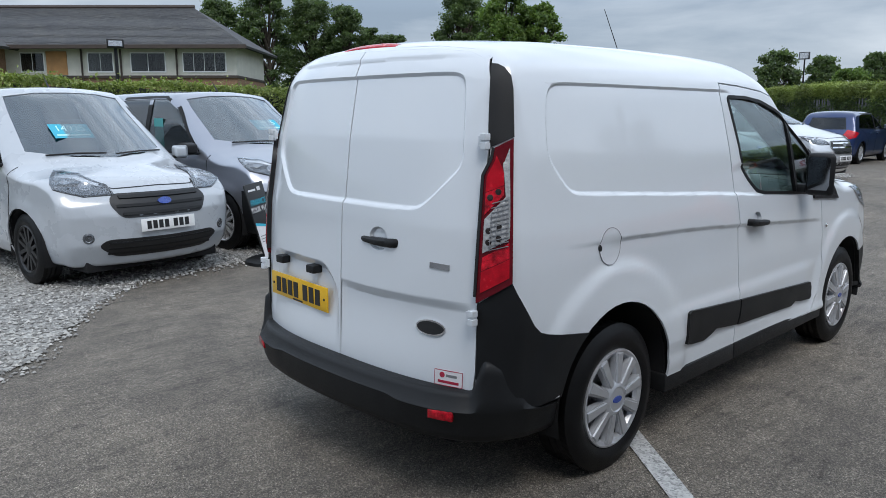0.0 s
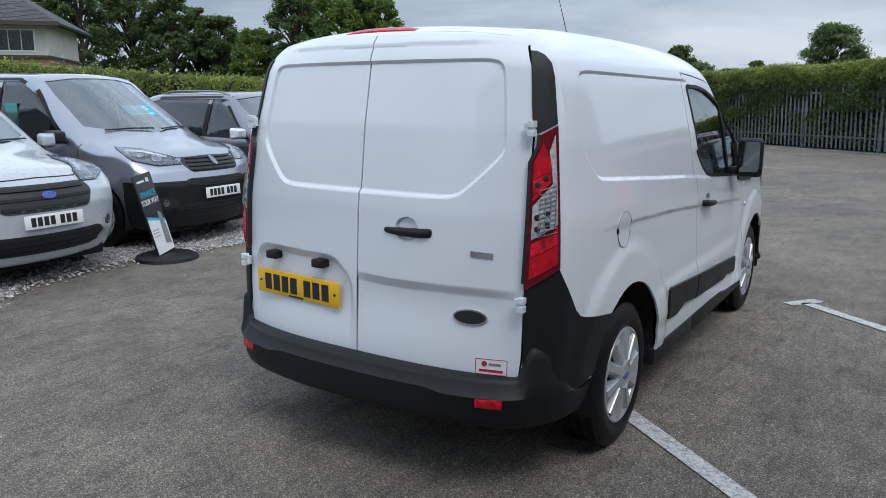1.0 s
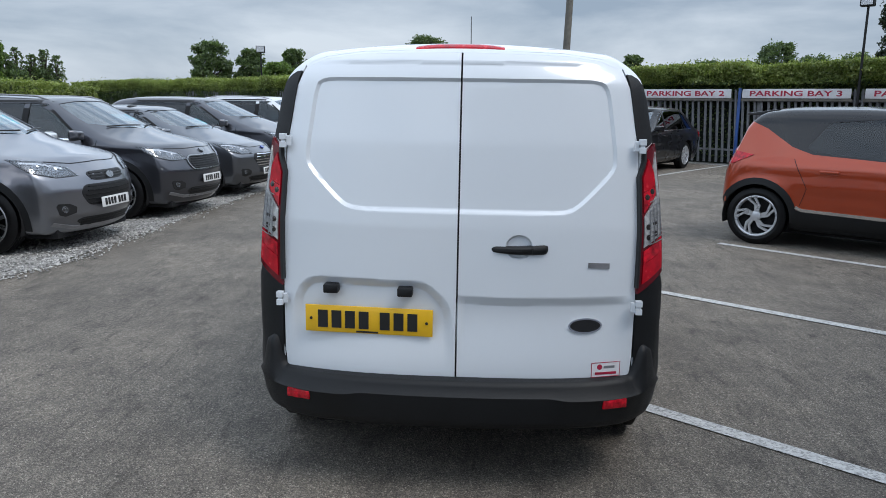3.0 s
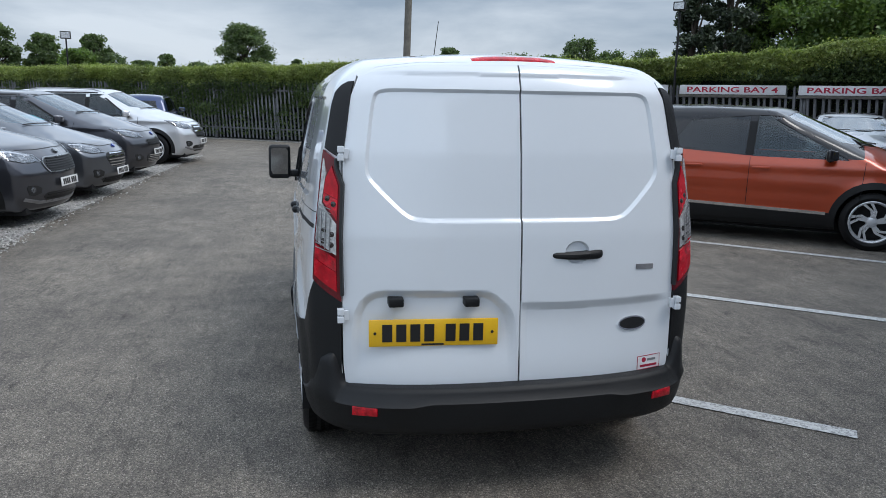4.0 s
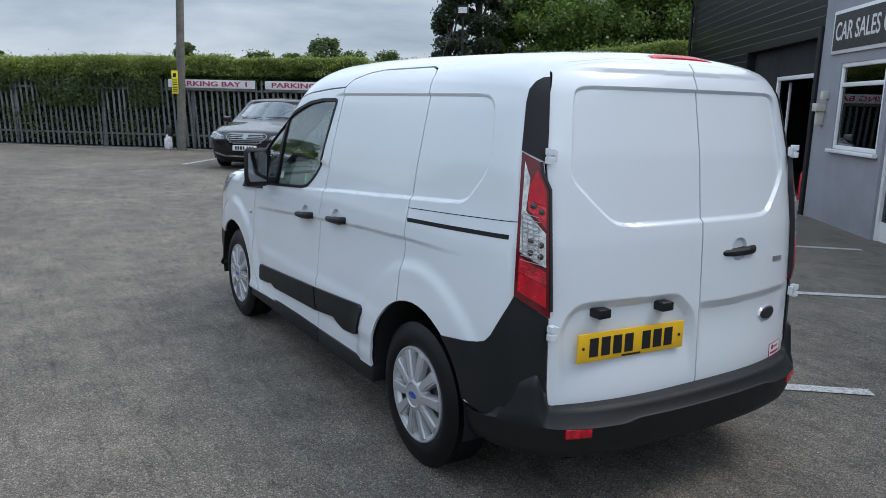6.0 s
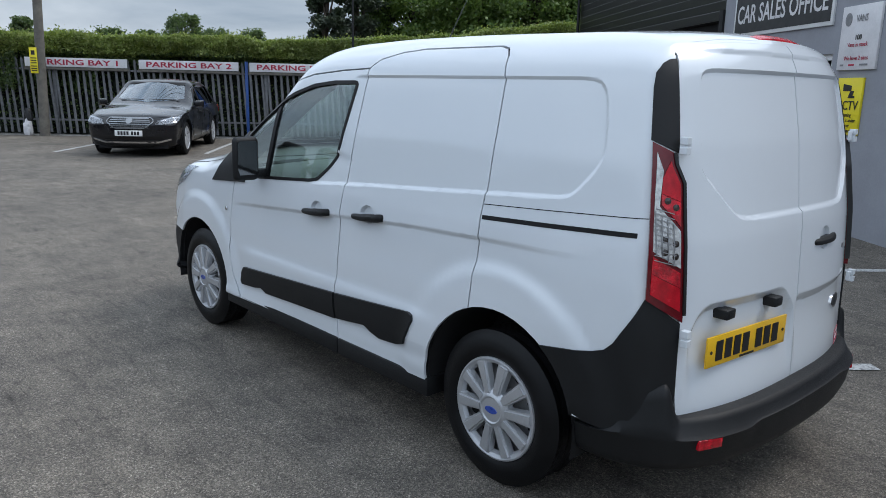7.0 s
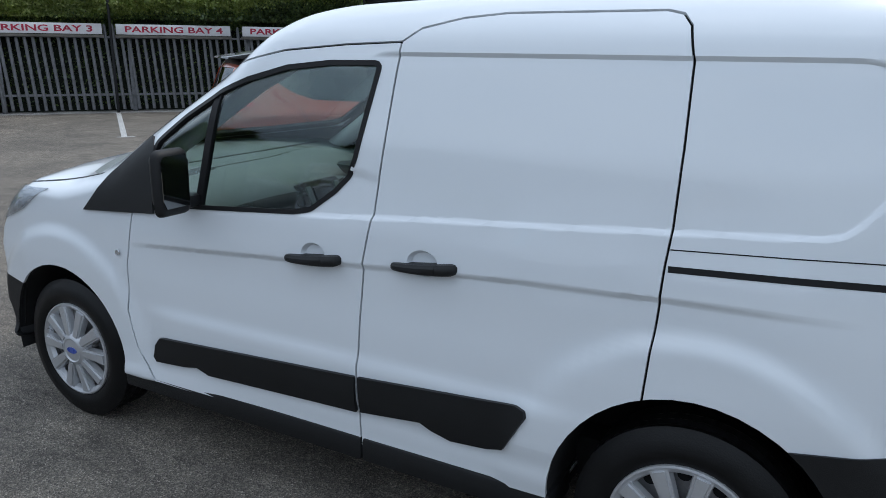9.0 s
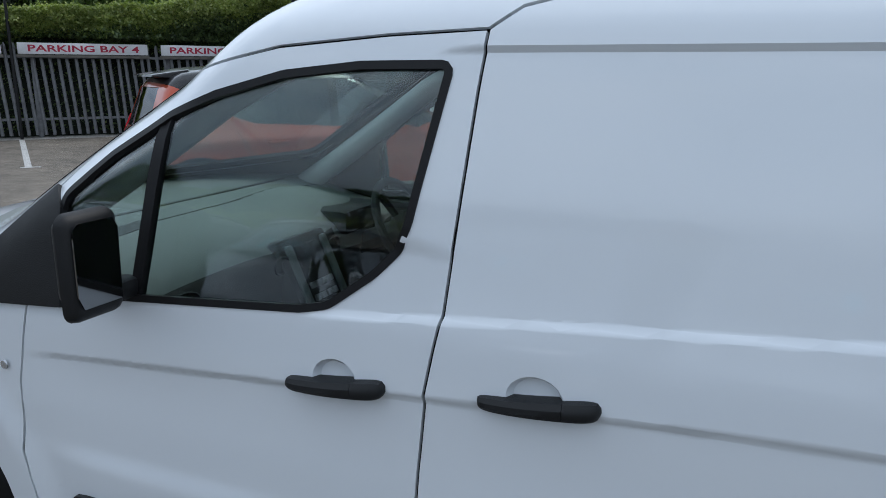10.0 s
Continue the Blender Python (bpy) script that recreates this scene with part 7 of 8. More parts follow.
def lamp_post(name, label, m, h, head=(0.30, 0.22), r=0.035, two=False):
    p = thing(name, label, "lamp", m)
    bm = bmesh.new()
    tube(bm, [(0, 0, 0), (0, 0, h)], [r, r * 0.8], 10)
    part("post", bm, M_PLASTIC, p, "dark steel post")
    bm = bmesh.new()
    box(bm, -0.20, 0.02, -head[0] / 2, head[0] / 2, h - 0.05, h - 0.05 + head[1], 0.015)
    bmesh.ops.recalc_face_normals(bm, faces=bm.faces[:])
    hd = part("flood_lamp", bm, M_PLASTIC, p, "square flood lamp head")
    bm = bmesh.new()
    box(bm, -0.206, -0.199, -head[0] / 2 + 0.03, head[0] / 2 - 0.03, h - 0.02, h - 0.08 + head[1])
    part("lamp_glass", bm, M_LAMP, hd)
    return p


lamp_post("lamp_post", "thin dark flood lamp post at the fence", FRAME @ pose(17.5, 1.78, 0.05), 4.0)
lamp_post("lamp_post", "flood lamp post behind the parked row", pose(2.97, 12.2, 0, 0, 0, 70), 2.82, (0.30, 0.16), 0.04)
lamp_post("lamp_post", "distant flood lamp post above the hedge", pose(31.1, 10.2, 0, 0, 0, 10), 3.9, (0.4, 0.3), 0.04)


def slim_pole():
    p = thing("steel_pole", "slim grey steel pole behind the hedge", "pole", pose(14.7, 12.6, 0.1))
    bm = bmesh.new()
    tube(bm, [(0, 0, 0), (0, 0, 2.9), (0.05, 0, 3.25)], [0.05, 0.045, 0.04], 8)
    part("shaft", bm, M_GALV, p)


slim_pole()


def wires():
    w = thing("overhead_wires", "thin overhead wires from the timber pole", "wire", FRAME)
    for z, dz in ((8.6, 0.3), (8.9, 0.5), (9.2, 0.2)):
        bm = bmesh.new()
        a, b = Vector((17.2, 9.6, z)), Vector((34, -30, z + dz))
        tube(bm, [a.lerp(b, t / 14) - Vector((0, 0, 2.2 * (1 - (t / 7 - 1) ** 2))) for t in range(15)], 0.012, 4)
        part("wire", bm, M_BLACK, w)


wires()


def ad_stand():
    s = thing("advert_stand", "black leaning advert panel on a round base", "sign", pose(1.42, 4.22, 0, 0, 0, 24))
    bm = bmesh.new()
    lathe(bm, [(0.0, 0.055), (0.25, 0.05), (0.29, 0.03), (0.30, 0.0)], 36, pose(0, 0, 0, 90, 0, 0) @ Matrix.Diagonal((1, 1, 1, 1)))
    bmesh.ops.recalc_face_normals(bm, faces=bm.faces[:])
    part("base", bm, M_PLASTIC, s, "round black rubber base")
    m = Matrix.Translation((0, 0, 0.05)) @ pose(0, 0, 0, -13, -5, 0)
    bm = bmesh.new()
    box(bm, -0.155, 0.155, -0.010, 0.010, 0.0, 0.80, 0.008, m)
    bmesh.ops.recalc_face_normals(bm, faces=bm.faces[:])
    pn = part("panel", bm, M_BLACK, s, "printed black panel")
    bm = bmesh.new()
    prism(bm, [(-0.145, 0.02), (0.145, 0.02), (0.145, 0.30), (-0.145, 0.37)], -0.0125, -0.0105)
    bmesh.ops.transform(bm, matrix=m, verts=bm.verts)
    part("print_white", bm, M_SIGNW, pn, "", 0)
    bm = bmesh.new()
    prism(bm, [(-0.145, 0.37), (0.145, 0.30), (0.145, 0.325), (-0.145, 0.40)], -0.013, -0.011)
    bmesh.ops.transform(bm, matrix=m, verts=bm.verts)
    part("print_stripe", bm, M_CYAN, pn, "", 0)
    bm = bmesh.new()
    prism(bm, [(0.03, 0.10), (0.12, 0.08), (0.13, 0.20), (0.10, 0.40), (0.05, 0.42), (0.04, 0.26)], -0.0145, -0.0115)
    bmesh.ops.transform(bm, matrix=m, verts=bm.verts)
    part("print_shape", bm, M_STEEL, pn, "", 0)
    lettering("advert_word", "FINANCE", 0.085, M_CYAN, pn, m @ Matrix.Translation((-0.005, -0.013, 0.60)), 0.72)
    lettering("advert_word", "YOUR WAY", 0.080, M_SIGNW, pn, m @ Matrix.Translation((-0.005, -0.013, 0.525)), 0.70)
    for x0, x1, z0, z1, y0 in ((-0.12, 0.0, 0.72, 0.74, -0.0135), (0.03, 0.08, 0.715, 0.755, -0.0135), (-0.12, -0.02, 0.25, 0.258, -0.0145), (-0.12, -0.02, 0.22, 0.228, -0.0145), (-0.12, -0.02, 0.19, 0.198, -0.0145)):
        bm = bmesh.new()
        box(bm, x0, x1, y0, y0 + 0.0025, z0, z1, 0, m)
        part("print_bar", bm, M_SIGNW if z0 > 0.5 else M_STEEL, pn, "", 0)


ad_stand()


# ---------------------------------------------------------------- planting
def leaves(name, pts, sizes, material, parent, seed, flat=0.0, droop=0.0):
    """A folded four-cornered leaf at every point."""
    rng = np.random.default_rng(seed)
    n = len(pts)
    a = rng.normal(size=(n, 3))
    a[:, 2] *= 1 - flat
    a /= np.linalg.norm(a, axis=1)[:, None]
    b = np.cross(a, rng.normal(size=(n, 3)))
    b /= np.maximum(np.linalg.norm(b, axis=1), 1e-6)[:, None]
    c = np.cross(a, b)
    s = np.asarray(sizes)[:, None]
    v = np.empty((n, 4, 3))
    v[:, 0], v[:, 2] = pts - a * s, pts + a * s
    v[:, 1], v[:, 3] = pts + b * s * 0.55 + c * s * 0.2, pts - b * s * 0.55 + c * s * 0.2
    me = bpy.data.meshes.new(name)
    me.vertices.add(n * 4)
    me.vertices.foreach_set("co", v.reshape(-1))
    me.loops.add(n * 4)
    me.loops.foreach_set("vertex_index", np.arange(n * 4, dtype=np.int32))
    me.polygons.add(n)
    me.polygons.foreach_set("loop_start", np.arange(0, n * 4, 4, dtype=np.int32))
    me.update(calc_edges=True)
    me.validate()
    me.materials.append(material)
    ob = new(name, me)
    ob.parent = parent
    return ob


def bumpy(x, y, s):
    return noise.noise(Vector((x * s, y * s, 3.7)))


def hedge(name, label, pts, depth, height, density, seed, side, hang=None, leaf=(0.024, 0.052)):
    """A hedge along a line. height(t): its top; side: which way its face looks; hang(t): how low the leaves reach."""
    root = thing(name, label, "hedge")
    rng = np.random.default_rng(seed)
    P = [Vector(p) for p in pts]
    ln = [0.0]
    for a, b in zip(P, P[1:]):
        ln.append(ln[-1] + (b - a).length)
    total = ln[-1]

    def place(t):
        for i in range(len(P) - 1):
            if t <= ln[i + 1] or i == len(P) - 2:
                d = (P[i + 1] - P[i]).normalized()
                return P[i] + d * (t - ln[i]), Vector((-d.y, d.x)) * side
    young, old, ys, os_ = [], [], [], []
    n = int(total * density)
    for _ in range(n):
        t = rng.uniform(0, total)
        p, q = place(t)
        h = height(t) + 0.13 * bumpy(p.x, p.y, 0.9) + 0.06 * bumpy(p.x, p.y, 3.1)
        low = hang(t) if hang else 0.1
        u = rng.random()
        if u < 0.30:
            o, z = rng.uniform(-0.05, depth), h - abs(rng.normal(0, 0.05)) + (rng.exponential(0.035) if rng.random() < 0.25 else 0)
        else:
            z = low + (h - low) * rng.random() ** (0.75 if hang else 0.85)
            if hang and rng.random() < 0.10:
                z = rng.uniform(0.15, low + 0.3)
            bulge = 0.24 * bumpy(t, z * 1.6, 1.1) + 0.12 * bumpy(t + 9, z * 1.6, 3.4)
            o = bulge + abs(rng.normal(0, 0.09)) - 0.06 * (h - z < 0.3)
            if hang and (z > 2.15 or t > 15):
                o -= 0.30 * min(1.0, rng.random() * 1.4)
        w = p - q * o
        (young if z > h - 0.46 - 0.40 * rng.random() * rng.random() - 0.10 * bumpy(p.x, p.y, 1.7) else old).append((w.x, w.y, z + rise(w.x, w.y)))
    ys, os_ = rng.uniform(*leaf, len(young)), rng.uniform(*leaf, len(old))
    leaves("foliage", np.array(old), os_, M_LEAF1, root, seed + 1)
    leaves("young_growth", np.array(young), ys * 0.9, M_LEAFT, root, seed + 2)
    # a dark sheet behind the leaves carries the hedge's inner shade in its colour
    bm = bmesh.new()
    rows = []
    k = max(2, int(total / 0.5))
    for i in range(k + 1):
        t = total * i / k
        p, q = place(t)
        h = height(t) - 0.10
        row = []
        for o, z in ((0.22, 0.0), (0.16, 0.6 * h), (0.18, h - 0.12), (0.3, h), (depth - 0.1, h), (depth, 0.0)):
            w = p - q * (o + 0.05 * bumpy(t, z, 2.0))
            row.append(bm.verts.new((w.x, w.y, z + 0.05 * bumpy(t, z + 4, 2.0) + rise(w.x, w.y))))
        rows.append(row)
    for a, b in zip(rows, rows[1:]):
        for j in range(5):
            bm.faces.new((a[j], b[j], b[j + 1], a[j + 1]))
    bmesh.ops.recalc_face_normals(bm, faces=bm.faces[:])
    part("hedge_core", bm, M_CORE, root, "dark sheet coloured as the shade inside the hedge")
    root["kind"] = "stuff"


_a, _b = yard(17.95, 4.4), yard(17.95, -44)
hedge("hedge", "tall ivy hedge growing over the palisade fence", [_a[:2], _b[:2]], 1.3,
      lambda t: float(np.interp(t, [0, 1.4, 3.45, 6.2, 15, 20], [3.50, 3.24, 2.92, 2.70, 2.64, 2.56])), 7000, 11, 1, lambda t: 1.95 if t < 6 else (1.75 if t < 13 else (1.15 if t < 19 else 0.85)))
hedge("hedge", "clipped leafy hedge behind the parked row", [(-14, 10.9), (5, 11.2), (19.5, 11.9)], 1.2,
      lambda t: 2.12 - 0.25 * min(1, max(0, t - 18) / 14), 3600, 23, -1)


def tree(name, label, x, y, h, r, n, seed, leaf=0.22, material=None, low=0.25, cone=False):
    root = thing(name, label, "tree", pose(x, y, 0))
    rng = np.random.default_rng(seed)
    bm = bmesh.new()
    top = h * (0.9 if cone else 0.62)
    tube(bm, [(0, 0, 0), (0.03 * r, 0.02 * r, top * 0.5), (0.06 * r, -0.03 * r, top)], [0.022 * h, 0.016 * h, 0.006 * h], 10)
    cl = []
    m = 70 if cone else 150
    for k in range(m):
        z = low * h + (1 - low) * h * (rng.random() ** 0.8 if not cone else rng.random())
        f = (z / h - low) / (1 - low)
        rad = r * (1 - f) ** 0.8 if cone else r * math.sqrt(max(0.05, 1 - ((f - 0.42) / 0.62) ** 2))
        a, q = rng.uniform(0, math.tau), rad * rng.uniform(0.35, 1.0) ** 0.7
        c = (math.cos(a) * q, math.sin(a) * q, min(z, h * 0.97))
        cl.append((c, rng.uniform(0.13, 0.30) * r))
        if k % 3 == 0:
            tube(bm, [(0.03 * r, 0, min(z * 0.7, top)), (c[0] * 0.55, c[1] * 0.55, z * 0.88), c], [0.011 * h, 0.006 * h, 0.002 * h], 5)
    part("trunk", bm, M_BARK, root, "tapered trunk with limbs")
    pts = []
    for c, s in cl:
        k = int(n / m)
        d = rng.normal(size=(k, 3))
        d /= np.linalg.norm(d, axis=1)[:, None]
        d *= (s * rng.random((k, 1)) ** 0.38) * (1 + 0.25 * rng.normal(size=(k, 1)))
        d[:, 2] *= 0.72
        pts.append(np.array(c) + d)
    pts = np.concatenate(pts)
    leaves("crown", pts, rng.uniform(0.6, 1.2, len(pts)) * leaf, material or M_LEAF2, root, seed + 1, 0.2)


TREES = [  # place, height, radius, leaf
    (25.3, 50.6, 10.0, 1.99, M_LEAF2), (27.3, 47.2, 10.6, 2.23, M_LEAF2), (31.1, 47.1, 10.3, 2.20, M_LEAF2), (32.1, 43.9, 9.6, 1.82, M_LEAF2),
    (34.7, 44.5, 8.3, 1.15, M_LEAF2), (35.1, 42.3, 7.5, 1.92, M_LEAF2), (32.7, 36.3, 6.1, 1.54, M_LEAF3), (34.7, 34.3, 9.4, 2.00, M_LEAF2),
    (32.2, 28.1, 8.8, 2.01, M_LEAF3), (33.4, 26.5, 8.0, 1.53, M_LEAF3), (33.4, 24.9, 5.5, 0.86, M_LEAF3), (62.9, 43.7, 5.7, 1.40, M_LEAF2),
    (77.3, 49.1, 4.9, 3.15, M_LEAF2), (58.4, 22.6, 6.5, 1.84, M_LEAF2), (59.6, 19.5, 5.9, 1.50, M_LEAF2), (54.5, 15.8, 4.7, 1.36, M_LEAF3),
    (62.7, 16.6, 6.2, 1.54, M_LEAF2), (76.6, 18.4, 5.5, 2.15, M_LEAF2), (79.1, 16.0, 4.9, 1.61, M_LEAF2), (83.4, 14.3, 5.9, 1.08, M_LEAF2),
    (60.3, 4.8, 7.1, 2.35, M_LEAF2), (85.8, 11.2, 5.2, 1.57, M_LEAF2), (89.0, 0.5, 6.0, 0.96, M_LEAF2), (91.2, -6.6, 5.4, 2.16, M_LEAF2),
    (74.8, -15.2, 6.9, 1.40, M_LEAF2), (75.9, -19.2, 5.8, 2.15, M_LEAF2), (73.0, -22.2, 6.2, 2.23, M_LEAF2), (73.9, -26.1, 6.4, 1.72, M_LEAF2),
    (63.5, -25.4, 7.3, 2.14, M_LEAF2), (67.9, -30.3, 6.5, 2.04, M_LEAF2), (64.8, -32.4, 6.5, 1.86, M_LEAF2), (28.7, -22.7, 7.5, 3.22, M_LEAF3),
    (25.4, -23.7, 8.0, 3.46, M_LEAF3), (22.8, -25.0, 8.5, 3.63, M_LEAF3), (21.1, -28.0, 9.1, 3.99, M_LEAF3)]
for i, (x, y, h, r, mt) in enumerate(TREES):
    far = math.hypot(x, y) > 62
    tree("tree", "distant rounded tree on the skyline" if far else "broad leafy tree beyond the hedge", x, y, h, r, 13000 if far else 36000, 100 + i * 3, 0.13 if far else 0.105, mt, 0.02)
for i, (x, y, h, r) in enumerate(((28.7, -17.2, 8.4, 1.55), (28.8, -19.0, 10.3, 1.99), (29.6, -21.5, 9.7, 1.96))):
    tree("conifer", "dark conifer beyond the hedge", x, y, h, r, 30000, 300 + i * 3, 0.095, M_LEAFC, 0.05, True)
for i, (x, y, h) in enumerate(((75.6, 51.7, 6.7), (76.4, 50.5, 7.2), (77.1, 49.3, 6.5), (77.8, 48.2, 7.1), (78.4, 47.2, 6.5))):
    tree("tree", "thin half-bare tree on the skyline", x, y, h, 0.85, 1500, 400 + i * 3, 0.12, M_LEAF2, 0.25)


# ---------------------------------------------------------------- office and workshop
def hole_rects(n0, n1, z0, z1, holes):
    """Splits a rectangle round its holes."""
    out = [(n0, n1, z0, z1)]
    for a, b, c, d in holes:
        nxt = []
        for p, q, r, s in out:
            if b <= p or a >= q or d <= r or c >= s:
                nxt.append((p, q, r, s))
                continue
            if a > p: nxt.append((p, a, r, s))
            if b < q: nxt.append((b, q, r, s))
            if c > r: nxt.append((max(p, a), min(q, b), r, c))
            if d < s: nxt.append((max(p, a), min(q, b), d, s))
        out = nxt
    return out


def upvc_window(parent, n0, n1, z0, z1, y, split, name="window_1"):
    """White frame with a top light, in the wall's plane; y is the wall face, rooms lie below it."""
    w = thing(name, "white plastic framed window with a top light", "window", FRAME, "", "structure")
    t = 0.06
    bars = [(n0, n1, z0, z0 + t), (n0, n1, z1 - t, z1), (n0, n0 + t, z0 + t, z1 - t), (n1 - t, n1, z0 + t, z1 - t), (n0 + t, n1 - t, split - 0.03, split + 0.03)]
    bm = bmesh.new()
    for a, b, c, d in bars:
        box(bm, a, b, y - 0.07, y - 0.01, c, d, 0.008)
    bmesh.ops.recalc_face_normals(bm, faces=bm.faces[:])
    part("window_frame", bm, M_UPVC, w, "white plastic frame")
    for c, d in ((z0 + t, split - 0.03), (split + 0.03, z1 - t)):
        bm = bmesh.new()
        box(bm, n0 + t, n1 - t, y - 0.045, y - 0.04, c, d)
        ob = part("pane", bm, M_GLASSD, w, "dark glass pane")
        ob.visible_shadow = False
    bm = bmesh.new()
    box(bm, n0 - 0.06, n1 + 0.06, y - 0.03, y + 0.07, z0 - 0.05, z0, 0.008)
    bmesh.ops.recalc_face_normals(bm, faces=bm.faces[:])
    part("window_sill", bm, M_UPVC, w, "white sill")
    return w


FY = -4.35


def workshop():
    w = thing("workshop", "black boarded workshop with an open doorway", "building", FRAME, "", "structure")
    holes = [(8.75, 12.30, 0.0, 2.75), (13.95, 15.0, 1.09, 2.25)]
    bm = bmesh.new()
    for a, b, c, d in hole_rects(8.55, 17.3, 0.0, 4.6, holes):
        box(bm, a, b, FY - 0.25, FY - 0.04, c, d)
    part("wall", bm, M_DARK, w, "dark wall behind the boards", 0)
    rnd = random.Random(8)
    z = 0.02
    while z < 4.55:
        for a, b, c, d in hole_rects(8.55, 17.3, z, z + 0.155, [h for h in holes if h[2] < z + 0.1 and h[3] > z + 0.05]):
            if d - c < 0.1:
                continue
            bm = bmesh.new()
            prism(bm, [(FY - 0.035, z), (FY - 0.012, z), (FY + 0.004, z + 0.135), (FY + 0.003, z + 0.143), (FY - 0.006, z + 0.149), (FY - 0.035, z + 0.15)], a + 0.004, b - 0.004, "x")
            part("board", bm, M_BOARD, w, "", 0)
        z += 0.152
    bm = bmesh.new()
    box(bm, 8.5, 17.5, -14.0, FY + 0.10, 4.6, 4.75)
    part("roof", bm, M_SLATE, w, "flat dark roof edge")
    bm = bmesh.new()
    tube(bm, [(17.2, FY + 0.07, 0.0), (17.2, FY + 0.07, 4.3), (17.3, FY + 0.12, 4.5)], 0.04, 8)
    tube(bm, [(8.6, FY + 0.14, 4.55), (17.5, FY + 0.14, 4.50)], 0.06, 8)
    part("downpipe", bm, M_PLASTIC, w, "black gutter and downpipe")
    bm = bmesh.new()
    box(bm, 8.55, 17.3, -12.0, FY - 0.25, -0.05, 0.06)
    part("floor_slab", bm, M_CONC, w, "concrete floor inside", 0)
    bm = bmesh.new()
    box(bm, 8.55, 8.7, -12, FY - 0.25, 0, 4.6), box(bm, 17.15, 17.3, -12, FY - 0.25, 0, 4.6), box(bm, 8.55, 17.3, -12.15, -12.0, 0, 4.6), box(bm, 8.7, 17.15, -12, FY - 0.25, 3.0, 3.1)
    part("inner_wall", bm, M_GREYW, w, "dim inner walls", 0)
    bm = bmesh.new()
    box(bm, 8.75, 12.3, FY - 0.05, FY + 0.35, 0.0, 0.05, 0.01)
    part("threshold", bm, M_CONC, w, "concrete threshold", 0)
    bm = bmesh.new()
    box(bm, 10.75, 12.28, FY - 0.22, FY - 0.16, 0.06, 2.73, 0.004)
    part("black_shutter", bm, M_DARK, w, "matt black door panel")
    bm = bmesh.new()
    box(bm, 8.75, 10.75, FY - 0.2, FY - 0.15, 2.22, 2.74)
    part("overpanel", bm, M_DARK, w)
    bm = bmesh.new()
    box(bm, 8.75, 10.72, FY - 0.16, FY - 0.10, 2.15, 2.22, 0.006), box(bm, 10.66, 10.72, FY - 0.16, FY - 0.10, 0.06, 2.15, 0.006), box(bm, 10.50, 10.54, FY - 0.30, FY - 0.26, 0.06, 2.12, 0.006)
    part("door_frame", bm, M_UPVC, w, "white sliding door frame")
    bm = bmesh.new()
    box(bm, 8.55, 8.68, FY - 0.03, FY + 0.04, 0, 2.9, 0.006)
    part("corner_batten", bm, M_DARK, w)


workshop()
upvc_window(None, 13.95, 15.0, 1.09, 2.25, FY, 1.78)


def red_extinguisher():
    e = thing("fire_extinguisher", "red fire extinguisher inside the doorway", "extinguisher", FRAME @ pose(10.1, FY - 0.55, 0.06))
    bm = bmesh.new()
    lathe(bm, [(0, 0), (0.085, 0), (0.085, 0.45), (0.05, 0.53), (0.02, 0.56), (0, 0.56)], 18, pose(0, 0, 0, 90, 0, 0))
    bmesh.ops.recalc_face_normals(bm, faces=bm.faces[:])
    part("cylinder", bm, M_RED, e, "red cylinder")
    bm = bmesh.new()
    box(bm, -0.05, 0.05, -0.02, 0.02, 0.56, 0.62, 0.006)
    part("valve", bm, M_BLACK, e)


red_extinguisher()

M_OFFICE = mat("grey_painted_wall", (0.285, 0.295, 0.325), 0.85, 0, 0.10, 2.2, 0.6, 40)


